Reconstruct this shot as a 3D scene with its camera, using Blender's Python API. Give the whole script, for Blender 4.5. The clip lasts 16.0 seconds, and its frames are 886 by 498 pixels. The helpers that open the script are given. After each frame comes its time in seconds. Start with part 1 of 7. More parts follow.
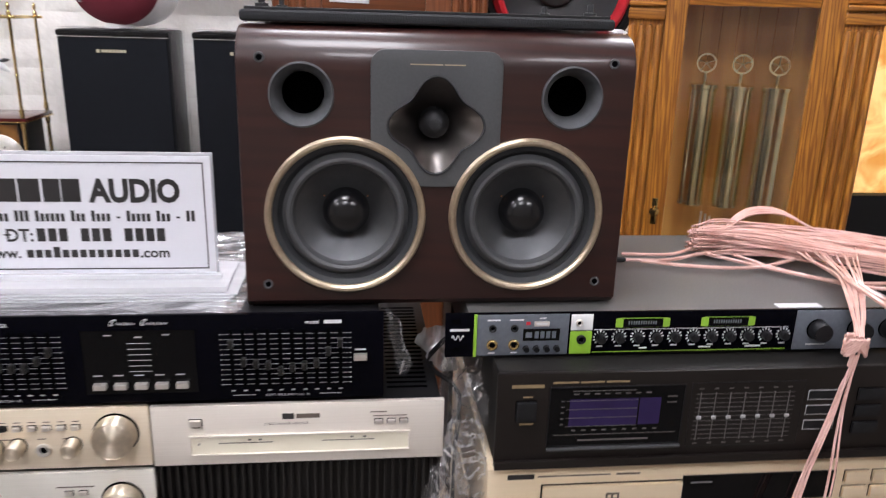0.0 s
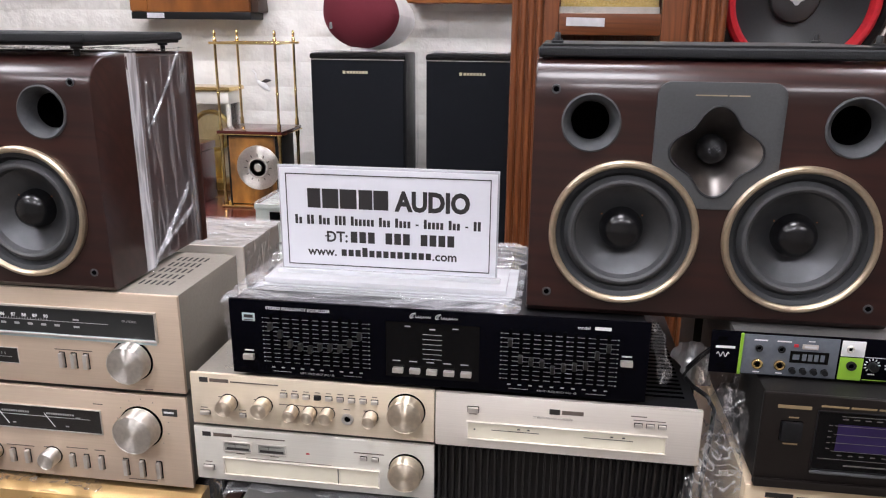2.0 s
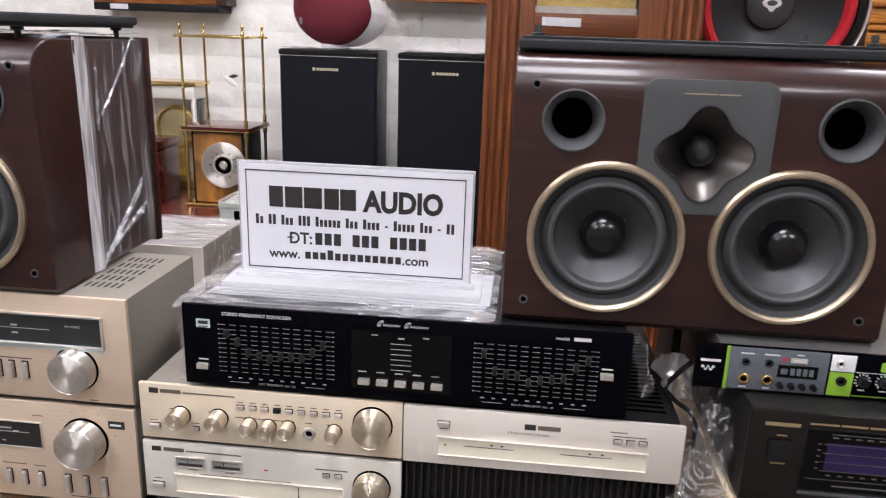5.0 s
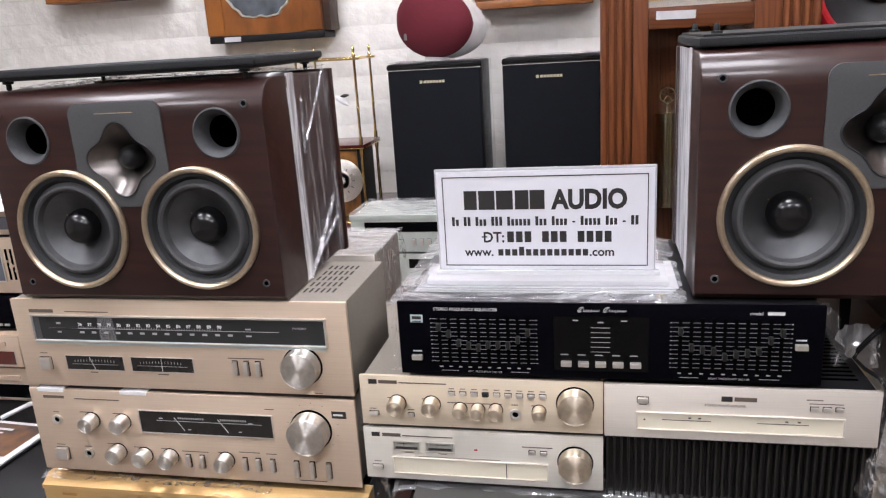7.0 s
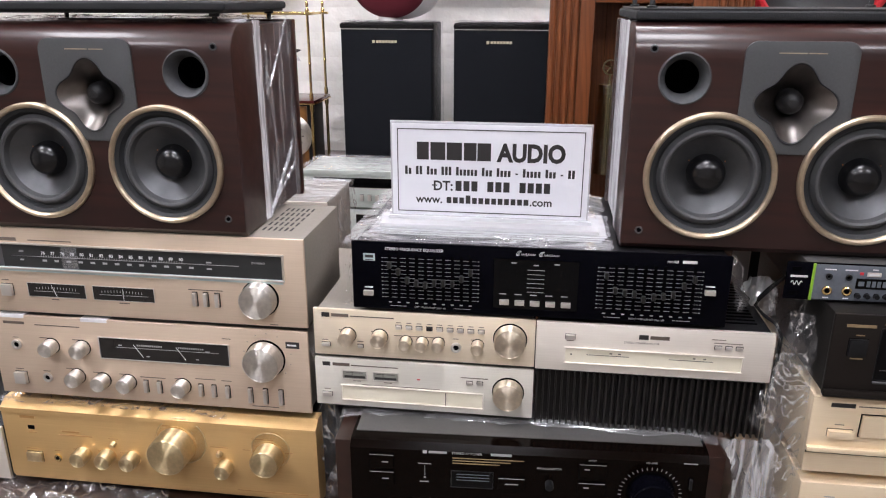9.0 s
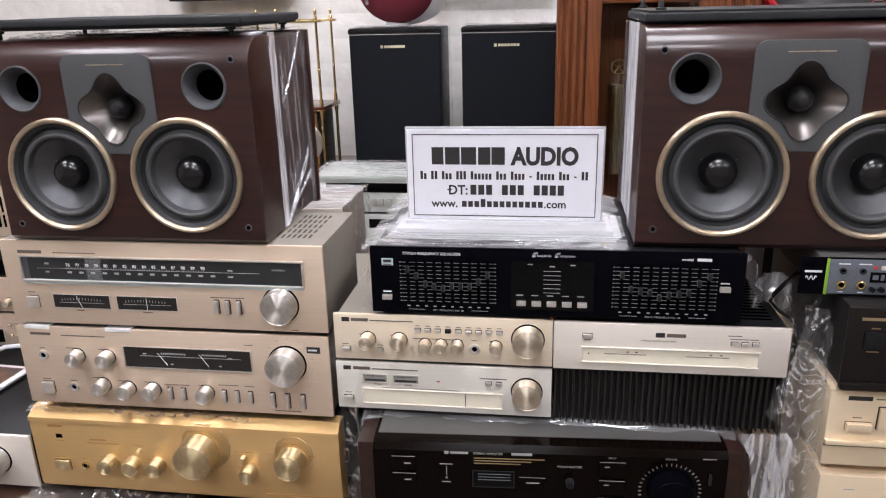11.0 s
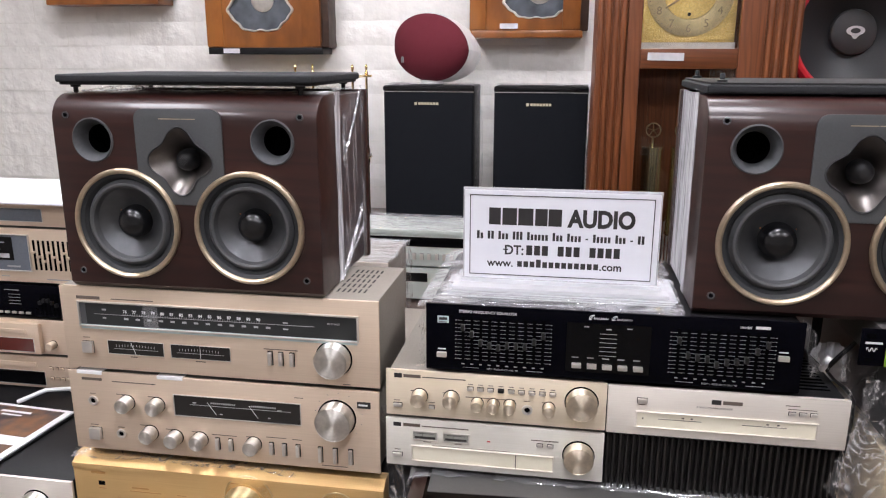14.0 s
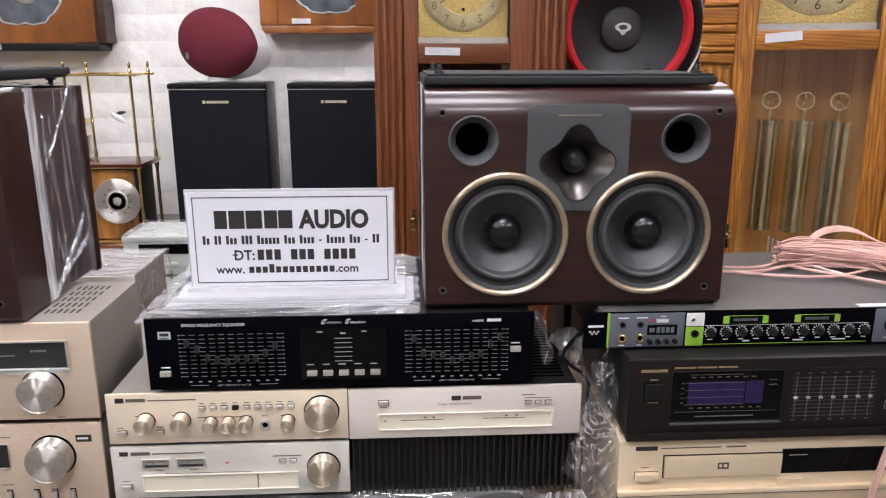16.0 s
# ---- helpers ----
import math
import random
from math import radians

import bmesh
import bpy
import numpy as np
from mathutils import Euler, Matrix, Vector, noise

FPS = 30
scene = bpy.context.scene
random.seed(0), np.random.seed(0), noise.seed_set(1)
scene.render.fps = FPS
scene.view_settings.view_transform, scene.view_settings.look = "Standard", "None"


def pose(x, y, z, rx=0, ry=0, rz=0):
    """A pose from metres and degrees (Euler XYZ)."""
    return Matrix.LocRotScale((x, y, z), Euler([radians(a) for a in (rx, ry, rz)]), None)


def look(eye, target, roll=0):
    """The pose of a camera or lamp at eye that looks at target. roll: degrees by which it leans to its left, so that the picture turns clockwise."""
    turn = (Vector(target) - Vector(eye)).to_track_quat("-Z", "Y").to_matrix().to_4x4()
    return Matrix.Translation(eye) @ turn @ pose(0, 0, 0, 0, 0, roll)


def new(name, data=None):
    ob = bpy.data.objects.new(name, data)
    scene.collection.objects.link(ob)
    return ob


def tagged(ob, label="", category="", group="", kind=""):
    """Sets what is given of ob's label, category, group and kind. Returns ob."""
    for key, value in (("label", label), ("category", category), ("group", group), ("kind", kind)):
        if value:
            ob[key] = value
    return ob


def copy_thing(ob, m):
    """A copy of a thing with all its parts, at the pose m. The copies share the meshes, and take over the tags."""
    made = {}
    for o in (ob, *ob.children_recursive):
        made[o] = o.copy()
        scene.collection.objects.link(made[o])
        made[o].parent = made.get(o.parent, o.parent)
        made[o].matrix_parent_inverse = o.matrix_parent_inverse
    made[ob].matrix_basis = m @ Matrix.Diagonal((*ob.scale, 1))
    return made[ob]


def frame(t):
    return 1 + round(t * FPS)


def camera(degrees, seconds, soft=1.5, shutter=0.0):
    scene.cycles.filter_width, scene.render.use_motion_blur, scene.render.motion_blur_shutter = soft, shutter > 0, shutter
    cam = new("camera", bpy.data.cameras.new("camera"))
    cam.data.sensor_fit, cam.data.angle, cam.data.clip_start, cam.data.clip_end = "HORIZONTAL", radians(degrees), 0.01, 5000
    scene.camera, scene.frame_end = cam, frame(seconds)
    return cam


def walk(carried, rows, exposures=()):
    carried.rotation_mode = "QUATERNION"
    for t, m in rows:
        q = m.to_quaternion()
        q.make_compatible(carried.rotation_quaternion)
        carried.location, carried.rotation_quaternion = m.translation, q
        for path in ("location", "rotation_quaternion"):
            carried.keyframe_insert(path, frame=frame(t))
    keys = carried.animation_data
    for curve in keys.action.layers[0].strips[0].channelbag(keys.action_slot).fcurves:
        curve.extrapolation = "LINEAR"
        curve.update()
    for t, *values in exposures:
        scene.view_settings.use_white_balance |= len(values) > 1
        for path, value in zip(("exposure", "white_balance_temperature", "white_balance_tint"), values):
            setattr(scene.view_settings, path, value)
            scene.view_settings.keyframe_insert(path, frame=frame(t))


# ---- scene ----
cam = camera(61.1, 16.0, soft=1.15, shutter=0.4)
METRES, EYE, TILT, LEAN, TURN = 0.86, 1.40, 0.0, 0.0, -6.6
ROWS = [
    (0.0, 0.0, 0.0, 0.0, 0.51, -17.22, -1.65),
    (0.5, 0.0124, -0.0598, 0.0093, 4.61, -17.33, 1.09),
    (1.0, -0.0349, -0.0804, 0.0245, 7.58, -16.37, 0.46),
    (1.5, -0.0716, -0.0911, 0.0285, 12.23, -16.12, 0.34),
    (2.0, -0.0885, -0.0908, 0.0207, 14.94, -16.45, -0.48),
    (2.5, -0.0633, -0.0766, 0.0207, 14.31, -16.5, -0.23),
    (3.0, -0.051, -0.0723, 0.0193, 11.77, -16.55, 0.01),
    (5.5, -0.1076, 0.0015, 0.0095, 18.13, -16.1, -2.9),
    (6.0, -0.0788, -0.0014, -0.0075, 26.34, -16.81, -3.6),
    (6.5, -0.1249, -0.076, 0.0042, 24.58, -16.51, -0.01),
    (7.0, -0.2149, -0.1545, 0.0206, 17.81, -15.85, 3.4),
    (7.5, -0.2508, -0.1958, 0.0216, 16.77, -16.5, 2.37),
    (8.0, -0.2345, -0.2503, 0.0331, 16.11, -17.17, 0.27),
    (8.5, -0.2141, -0.2581, 0.0196, 14.82, -18.04, -0.35),
    (11.0, -0.2067, -0.2599, 0.0236, 14.56, -18.35, 1.35),
    (11.5, -0.2047, -0.2567, 0.0204, 14.59, -17.97, 2.01),
    (12.0, -0.2102, -0.2423, 0.0275, 14.47, -17.48, 2.35),
    (12.5, -0.2117, -0.2397, 0.0339, 14.6, -16.72, 2.11),
    (13.0, -0.2149, -0.2427, 0.0345, 15.0, -15.93, 1.44),
    (13.5, -0.2429, -0.2623, 0.0359, 15.18, -15.08, 0.68),
    (14.0, -0.2655, -0.2837, 0.036, 15.98, -14.35, -0.1),
    (14.5, -0.2149, -0.2479, 0.043, 13.07, -13.89, 0.01),
    (15.0, -0.1658, -0.2243, 0.0411, 7.43, -13.64, 0.24),
    (15.5, -0.1361, -0.2106, 0.0326, 4.59, -14.08, 0.32),
    (16.0, -0.1255, -0.2058, 0.0278, 3.45, -14.49, 0.02),
]
path_rows = [(t, pose(0, 0, EYE, TILT, LEAN, TURN) @ pose(METRES * x, METRES * y, METRES * z, 90 + pitch, roll, yaw)) for t, x, y, z, yaw, pitch, roll in ROWS]
path_rows += [
    (0.3, look((0.011, -0.044, 1.408), (0.120, 1.859, 0.803), -1.1)),
    (0.8, look((-0.027, -0.067, 1.422), (-0.008, 1.846, 0.841), -0.6)),
    (3.2, look((-0.049, -0.062, 1.420), (-0.169, 1.852, 0.851), 0.6)),
    (5.3, look((-0.095, -0.001, 1.405), (-0.332, 1.905, 0.847), 2.7)),
    (5.8, look((-0.079, 0.014, 1.403), (-0.605, 1.859, 0.839), 3.8)),
    (6.3, look((-0.087, -0.021, 1.403), (-0.726, 1.780, 0.813), 2.1)),
    (6.8, look((-0.171, -0.086, 1.413), (-0.629, 1.781, 0.863), -2.8)),
    (7.2, look((-0.219, -0.123, 1.420), (-0.597, 1.762, 0.867), -3.3)),
    (8.7, look((-0.196, -0.188, 1.414), (-0.452, 1.692, 0.782), 0.3)),
    (10.8, look((-0.200, -0.190, 1.419), (-0.471, 1.687, 0.782), -1.1)),
]
walk(cam, sorted(path_rows, key=lambda row: row[0]))

# ---- world and light ----
world = bpy.data.worlds.new("room_world")
scene.world = world
world.use_nodes = True
world.node_tree.nodes["Background"].inputs[0].default_value = (0.75, 0.85, 1.0, 1)
world.node_tree.nodes["Background"].inputs[1].default_value = 0.05
LAMP = 28.5

# ---- materials ----


def mat(name, base, rough=0.5, metal=0.0, base2=None, scale=40.0, stretch=(1, 1, 1), bump=0.0, bump_scale=None,
        rough_var=0.0, aniso=0.0, coat=0.0, alpha=1.0, emit=None, strength=0.0, detail=6.0, sheen=0.0, island=0.0, spec=0.5, bump_dist=0.002, brushed=0.0):
    """A surface with two scales of variation: broad patches and fine grain."""
    m = bpy.data.materials.new(name)
    m.use_nodes = True
    nt = m.node_tree
    n, l = nt.nodes, nt.links
    b = n["Principled BSDF"]
    b.inputs["Roughness"].default_value = rough
    b.inputs["Metallic"].default_value = metal
    b.inputs["Specular IOR Level"].default_value = spec
    b.inputs["Coat Weight"].default_value = coat
    b.inputs["Coat Roughness"].default_value = 0.08
    b.inputs["Alpha"].default_value = alpha
    if emit:
        b.inputs["Emission Color"].default_value = (*emit, 1)
        b.inputs["Emission Strength"].default_value = strength
    tc = n.new("ShaderNodeTexCoord")
    mp = n.new("ShaderNodeMapping")
    mp.inputs["Scale"].default_value = stretch
    l.new(tc.outputs["Object"], mp.inputs["Vector"])
    fine = n.new("ShaderNodeTexNoise")
    fine.inputs["Scale"].default_value = scale
    fine.inputs["Detail"].default_value = detail
    l.new(mp.outputs[0], fine.inputs["Vector"])
    broad = n.new("ShaderNodeTexNoise")
    broad.inputs["Scale"].default_value = 5.0
    broad.inputs["Detail"].default_value = 3.0
    l.new(tc.outputs["Object"], broad.inputs["Vector"])
    mix = n.new("ShaderNodeMix")
    mix.data_type = "RGBA"
    mix.inputs["A"].default_value = (*base, 1)
    mix.inputs["B"].default_value = (*(base2 or tuple(c * 0.82 for c in base)), 1)
    ramp = n.new("ShaderNodeMapRange")
    ramp.inputs["From Min"].default_value, ramp.inputs["From Max"].default_value = 0.35, 0.65
    add = n.new("ShaderNodeMath")
    add.operation = "MULTIPLY_ADD"
    add.inputs[1].default_value = 0.3
    l.new(broad.outputs["Fac"], add.inputs[0])
    sc = n.new("ShaderNodeMath")
    sc.operation = "MULTIPLY"
    sc.inputs[1].default_value = 0.7
    l.new(fine.outputs["Fac"], sc.inputs[0])
    l.new(sc.outputs[0], add.inputs[2])
    l.new(add.outputs[0], ramp.inputs["Value"])
    l.new(ramp.outputs[0], mix.inputs["Factor"])
    colour = mix.outputs["Result"]
    if island:
        info = n.new("ShaderNodeObjectInfo")
        hsv = n.new("ShaderNodeHueSaturation")
        rng = n.new("ShaderNodeMapRange")
        rng.inputs["To Min"].default_value, rng.inputs["To Max"].default_value = 1 - island, 1 + island
        l.new(info.outputs["Random"], rng.inputs["Value"])
        l.new(rng.outputs[0], hsv.inputs["Value"])
        l.new(colour, hsv.inputs["Color"])
        colour = hsv.outputs[0]
    l.new(colour, b.inputs["Base Color"])
    if rough_var:
        rr = n.new("ShaderNodeMapRange")
        rr.inputs["To Min"].default_value, rr.inputs["To Max"].default_value = max(rough - rough_var, 0.02), rough + rough_var
        l.new(add.outputs[0], rr.inputs["Value"])
        l.new(rr.outputs[0], b.inputs["Roughness"])
    if bump:
        bp = n.new("ShaderNodeBump")
        bp.inputs["Strength"].default_value = bump
        bp.inputs["Distance"].default_value = bump_dist
        src = fine.outputs["Fac"]
        if bump_scale:
            bn = n.new("ShaderNodeTexNoise")
            bn.inputs["Scale"].default_value = bump_scale
            bn.inputs["Detail"].default_value = 4
            l.new(mp.outputs[0], bn.inputs["Vector"])
            src = bn.outputs["Fac"]
        l.new(src, bp.inputs["Height"])
        l.new(bp.outputs[0], b.inputs["Normal"])
    if brushed:
        up = n.new("ShaderNodeCombineXYZ")
        up.inputs["Z"].default_value = 1.0
        b.inputs["Anisotropic"].default_value = brushed
        l.new(up.outputs[0], b.inputs["Tangent"])
    if aniso:
        tg = n.new("ShaderNodeTangent")
        tg.direction_type, tg.axis = "RADIAL", "Y"
        b.inputs["Anisotropic"].default_value, b.inputs["Anisotropic Rotation"].default_value = aniso, 0.25
        l.new(tg.outputs[0], b.inputs["Tangent"])
    return m


def wood(name, light, dark, rough=0.4, along="z", coat=0.0, scale=26.0, depth=0.15, spec=0.5):
    """Grain that runs along one axis: stretched noise with a warped ring pattern."""
    stretch = {"x": (0.06, 1, 1), "y": (1, 0.06, 1), "z": (1, 1, 0.06)}[along]
    m = mat(name, light, rough, 0, dark, scale, stretch, depth, None, 0.08, coat=coat, spec=spec)
    nt = m.node_tree
    n, l = nt.nodes, nt.links
    mp = next(q for q in n if q.type == "MAPPING")
    mix = next(q for q in n if q.type == "MIX")
    b = n["Principled BSDF"]
    wv = n.new("ShaderNodeTexWave")
    wv.wave_type = "BANDS"
    wv.bands_direction = "DIAGONAL"
    wv.inputs["Scale"].default_value = scale * 0.55
    wv.inputs["Distortion"].default_value = 9.0
    wv.inputs["Detail"].default_value = 3.0
    wv.inputs["Detail Scale"].default_value = 0.7
    l.new(mp.outputs[0], wv.inputs["Vector"])
    mx = n.new("ShaderNodeMix")
    mx.data_type = "RGBA"
    mx.inputs["B"].default_value = (*dark, 1)
    fc = n.new("ShaderNodeMapRange")
    fc.inputs["From Min"].default_value, fc.inputs["From Max"].default_value = 0.45, 1.0
    fc.inputs["To Max"].default_value = 0.9
    l.new(wv.outputs["Fac"], fc.inputs["Value"])
    l.new(fc.outputs[0], mx.inputs["Factor"])
    l.new(mix.outputs["Result"], mx.inputs["A"])
    l.new(mx.outputs["Result"], b.inputs["Base Color"])
    return m


def film(name, low, high, scale, stretch, rough=0.07, bump=1.0, milk=0.25, width=0.06, detail=4, twist=0.8):
    """Thin clear plastic: see-through, with glossy milky lines along its creases that also paint in glints."""
    m = bpy.data.materials.new(name)
    m.use_nodes = True
    n, l = m.node_tree.nodes, m.node_tree.links
    n.remove(n["Principled BSDF"])
    tr, gl, df = n.new("ShaderNodeBsdfTransparent"), n.new("ShaderNodeBsdfGlossy"), n.new("ShaderNodeBsdfDiffuse")
    gl.inputs["Roughness"].default_value = rough
    df.inputs["Color"].default_value = (0.9, 0.9, 0.93, 1)
    tc, mp = n.new("ShaderNodeTexCoord"), n.new("ShaderNodeMapping")
    mp.inputs["Scale"].default_value = stretch
    l.new(tc.outputs["Object"], mp.inputs["Vector"])
    a = n.new("ShaderNodeTexNoise")
    a.inputs["Scale"].default_value, a.inputs["Detail"].default_value, a.inputs["Distortion"].default_value = scale, detail, twist
    l.new(mp.outputs[0], a.inputs["Vector"])
    sub, ab, r = n.new("ShaderNodeMath"), n.new("ShaderNodeMath"), n.new("ShaderNodeMapRange")
    sub.operation, ab.operation = "SUBTRACT", "ABSOLUTE"
    sub.inputs[1].default_value = 0.5
    l.new(a.outputs["Fac"], sub.inputs[0])
    l.new(sub.outputs[0], ab.inputs[0])
    r.inputs["From Min"].default_value, r.inputs["From Max"].default_value = 0.0, width
    r.inputs["To Min"].default_value, r.inputs["To Max"].default_value = high, low
    l.new(ab.outputs[0], r.inputs["Value"])
    bp = n.new("ShaderNodeBump")
    bp.inputs["Strength"].default_value, bp.inputs["Distance"].default_value = bump, 0.006
    l.new(a.outputs["Fac"], bp.inputs["Height"])
    l.new(bp.outputs[0], gl.inputs["Normal"])
    m1, m2 = n.new("ShaderNodeMixShader"), n.new("ShaderNodeMixShader")
    m1.inputs[0].default_value = milk
    l.new(gl.outputs[0], m1.inputs[1])
    l.new(df.outputs[0], m1.inputs[2])
    l.new(r.outputs[0], m2.inputs[0])
    l.new(tr.outputs[0], m2.inputs[1])
    l.new(m1.outputs[0], m2.inputs[2])
    l.new(m2.outputs[0], n["Material Output"].inputs[0])
    return m


def clear(name, tint=(1, 1, 1), rough=0.02):
    """A thin pane: clear with a mirror-like sheen."""
    m = bpy.data.materials.new(name)
    m.use_nodes = True
    n, l = m.node_tree.nodes, m.node_tree.links
    n.remove(n["Principled BSDF"])
    t, g, mx, f = n.new("ShaderNodeBsdfTransparent"), n.new("ShaderNodeBsdfGlossy"), n.new("ShaderNodeMixShader"), n.new("ShaderNodeFresnel")
    t.inputs[0].default_value = (*tint, 1)
    g.inputs["Roughness"].default_value = rough
    f.inputs["IOR"].default_value = 1.5
    l.new(f.outputs[0], mx.inputs[0])
    l.new(t.outputs[0], mx.inputs[1])
    l.new(g.outputs[0], mx.inputs[2])
    l.new(mx.outputs[0], n["Material Output"].inputs[0])
    return m


BRUSH = (3, 60, 400)
M_champ = mat("champagne_aluminium", (0.69, 0.555, 0.430), 0.44, 0.58, (0.64, 0.51, 0.39), 3.0, BRUSH, 0.02, rough_var=0.06, brushed=0.75)
M_silver = mat("silver_aluminium", (0.76, 0.705, 0.635), 0.46, 0.5, (0.71, 0.655, 0.585), 3.0, BRUSH, 0.02, rough_var=0.06, brushed=0.75)
M_gold = mat("gold_anodised", (0.70, 0.47, 0.21), 0.46, 0.55, (0.64, 0.42, 0.18), 3.0, BRUSH, 0.02, rough_var=0.06, brushed=0.75)
M_knob = mat("turned_aluminium", (0.82, 0.78, 0.72), 0.43, 0.92, None, 200, aniso=0.94)
M_knob_champ = mat("turned_champagne", (0.86, 0.75, 0.60), 0.43, 0.92, None, 200, aniso=0.94)
M_knob_gold = mat("turned_gold", (0.84, 0.68, 0.40), 0.43, 0.92, None, 200, aniso=0.94)
M_metal = mat("plain_metal", (0.74, 0.70, 0.65), 0.36, 0.75, None, 60)
M_case = mat("grey_beige_enamel", (0.235, 0.209, 0.178), 0.45, 0.1, (0.213, 0.190, 0.162), 300, bump=0.08, rough_var=0.08)
M_black = mat("black_enamel", (0.007, 0.007, 0.008), 0.42, 0, (0.011, 0.011, 0.012), 250, bump=0.06, rough_var=0.1, spec=0.2)
M_gloss = mat("black_gloss_panel", (0.0013, 0.0013, 0.0028), 0.16, 0, (0.0019, 0.0019, 0.0036), 60, rough_var=0.03, spec=0.05)
M_brownblack = mat("brown_black_panel", (0.0075, 0.0056, 0.0050), 0.36, 0, (0.010, 0.0075, 0.0065), 3, BRUSH, rough_var=0.06, spec=0.28)
# sheenless black, mostly painted where gaps, slots and holes lie in shade
M_dark = mat("dark_void", (0.002, 0.002, 0.0025), 1.0, spec=0.0)
M_rubber = mat("black_rubber", (0.010, 0.010, 0.011), 0.6, 0, None, 120, spec=0.3)
M_white = mat("white_print", (0.80, 0.80, 0.80), 0.5)
M_grey = mat("grey_print", (0.36, 0.36, 0.36), 0.5)
M_ink = mat("black_ink", (0.02, 0.018, 0.018), 0.5)
M_amber = mat("amber_print", (0.50, 0.26, 0.08), 0.5)
M_mahog = wood("mahogany_vinyl", (0.033, 0.0096, 0.0073), (0.016, 0.0050, 0.0043), 0.36, "x", 0.22, 60, 0.03, spec=0.42)
M_walnut = wood("walnut", (0.205, 0.064, 0.021), (0.120, 0.036, 0.012), 0.36, "z", 0.0, 90, 0.08, spec=0.4)
M_oak = wood("golden_oak", (0.54, 0.220, 0.033), (0.20, 0.066, 0.009), 0.38, "z", 0.0, 150, 0.12, spec=0.4)
M_oak_h = wood("golden_oak_rail", (0.54, 0.220, 0.033), (0.20, 0.066, 0.009), 0.38, "x", 0.0, 150, 0.12, spec=0.4)
M_walnut_h = wood("walnut_rail", (0.18, 0.054, 0.017), (0.110, 0.033, 0.011), 0.36, "x", 0.0, 90, 0.05, spec=0.4)
M_burr = mat("dark_burr_veneer", (0.46, 0.20, 0.045), 0.3, 0, (0.028, 0.014, 0.007), 17, (1, 1, 0.6), rough_var=0.05, coat=0.25, detail=7)
M_burl = mat("burl_veneer", (0.300, 0.104, 0.022), 0.30, 0, (0.135, 0.041, 0.009), 13, (1, 1, 0.45), rough_var=0.05, coat=0.25, detail=9)
M_maroon = wood("maroon_lacquer", (0.12, 0.022, 0.016), (0.06, 0.010, 0.008), 0.2, "x", 0.4, 22, 0.02)
M_ring = mat("pale_gold_ring", (0.66, 0.545, 0.40), 0.42, 0.95, None, 150, aniso=0.5)
M_flange = mat("grey_flange", (0.024, 0.025, 0.027), 0.5, 0, None, 200, spec=0.3)
M_roll = mat("rubber_surround", (0.062, 0.063, 0.066), 0.42, 0, None, 100, spec=0.4)
M_cone = mat("grey_cone", (0.100, 0.102, 0.107), 0.42, 0.75, (0.080, 0.082, 0.087), 90, bump=0.15, rough_var=0.06)
M_cap = mat("glossy_dust_cap", (0.005, 0.005, 0.006), 0.22, 0, None, 60, spec=0.5)
M_hplate = mat("grey_horn_plate", (0.062, 0.064, 0.066), 0.5, 0, None, 400, bump=0.08, spec=0.35)
M_horn = mat("bronze_horn", (0.27, 0.245, 0.23), 0.36, 1.0, None, 100)
M_port = mat("grey_port", (0.064, 0.066, 0.070), 0.6, 0, None, 300, bump=0.05, spec=0.3)
M_cloth = mat("black_grille_cloth", (0.005, 0.006, 0.008), 0.9, 0, (0.008, 0.009, 0.012), 900, bump=0.25, spec=0.15)
M_grille_cloth = mat("charcoal_grille_cloth", (0.017, 0.0175, 0.019), 0.85, 0, (0.023, 0.024, 0.026), 900, bump=0.25, spec=0.25)
M_paper = mat("white_acrylic_print", (0.67, 0.67, 0.71), 0.28, 0, (0.65, 0.65, 0.69), 12)
M_acryl = mat("milky_acrylic", (0.78, 0.78, 0.81), 0.15, 0, (0.66, 0.66, 0.69), 20, (0.3, 3, 3), alpha=0.46)
M_brick = mat("white_brick", (0.79, 0.765, 0.725), 0.6, 0, (0.75, 0.725, 0.685), 20, bump=1.0, bump_scale=13, island=0.03, bump_dist=0.012)
M_mortar = mat("white_joint", (0.80, 0.77, 0.72), 0.8, 0, None, 60, bump=0.3)
M_plaster = mat("plain_plaster", (0.42, 0.39, 0.35), 0.8, 0, None, 20, bump=0.1)
M_floor = mat("dark_floor_tile", (0.16, 0.14, 0.12), 0.3, 0, None, 8)
M_table = wood("dark_table_wood", (0.06, 0.03, 0.018), (0.03, 0.014, 0.008), 0.45, "x", 0, 20)
M_brass = mat("brass", (0.86, 0.66, 0.32), 0.18, 1.0, (0.76, 0.56, 0.24), 40, rough_var=0.05)
M_brass_orn = mat("chased_brass", (0.76, 0.58, 0.22), 0.3, 1.0, (0.55, 0.38, 0.10), 220, bump=0.9, bump_scale=180)
M_dial = mat("brushed_brass_dial", (0.74, 0.62, 0.34), 0.35, 1.0, None, 100, aniso=0.6)
M_red = mat("crimson_cloth", (0.115, 0.012, 0.022), 0.85, 0, (0.092, 0.009, 0.017), 700, bump=0.25, spec=0.3)
M_redroll = mat("red_surround", (0.60, 0.020, 0.035), 0.42, 0, None, 60)
M_shell = mat("white_plastic_shell", (0.76, 0.75, 0.74), 0.3, 0, None, 20)
M_violet = mat("violet_display", (0.024, 0.015, 0.062), 0.2, 0, (0.019, 0.011, 0.046), 40, spec=0.3)
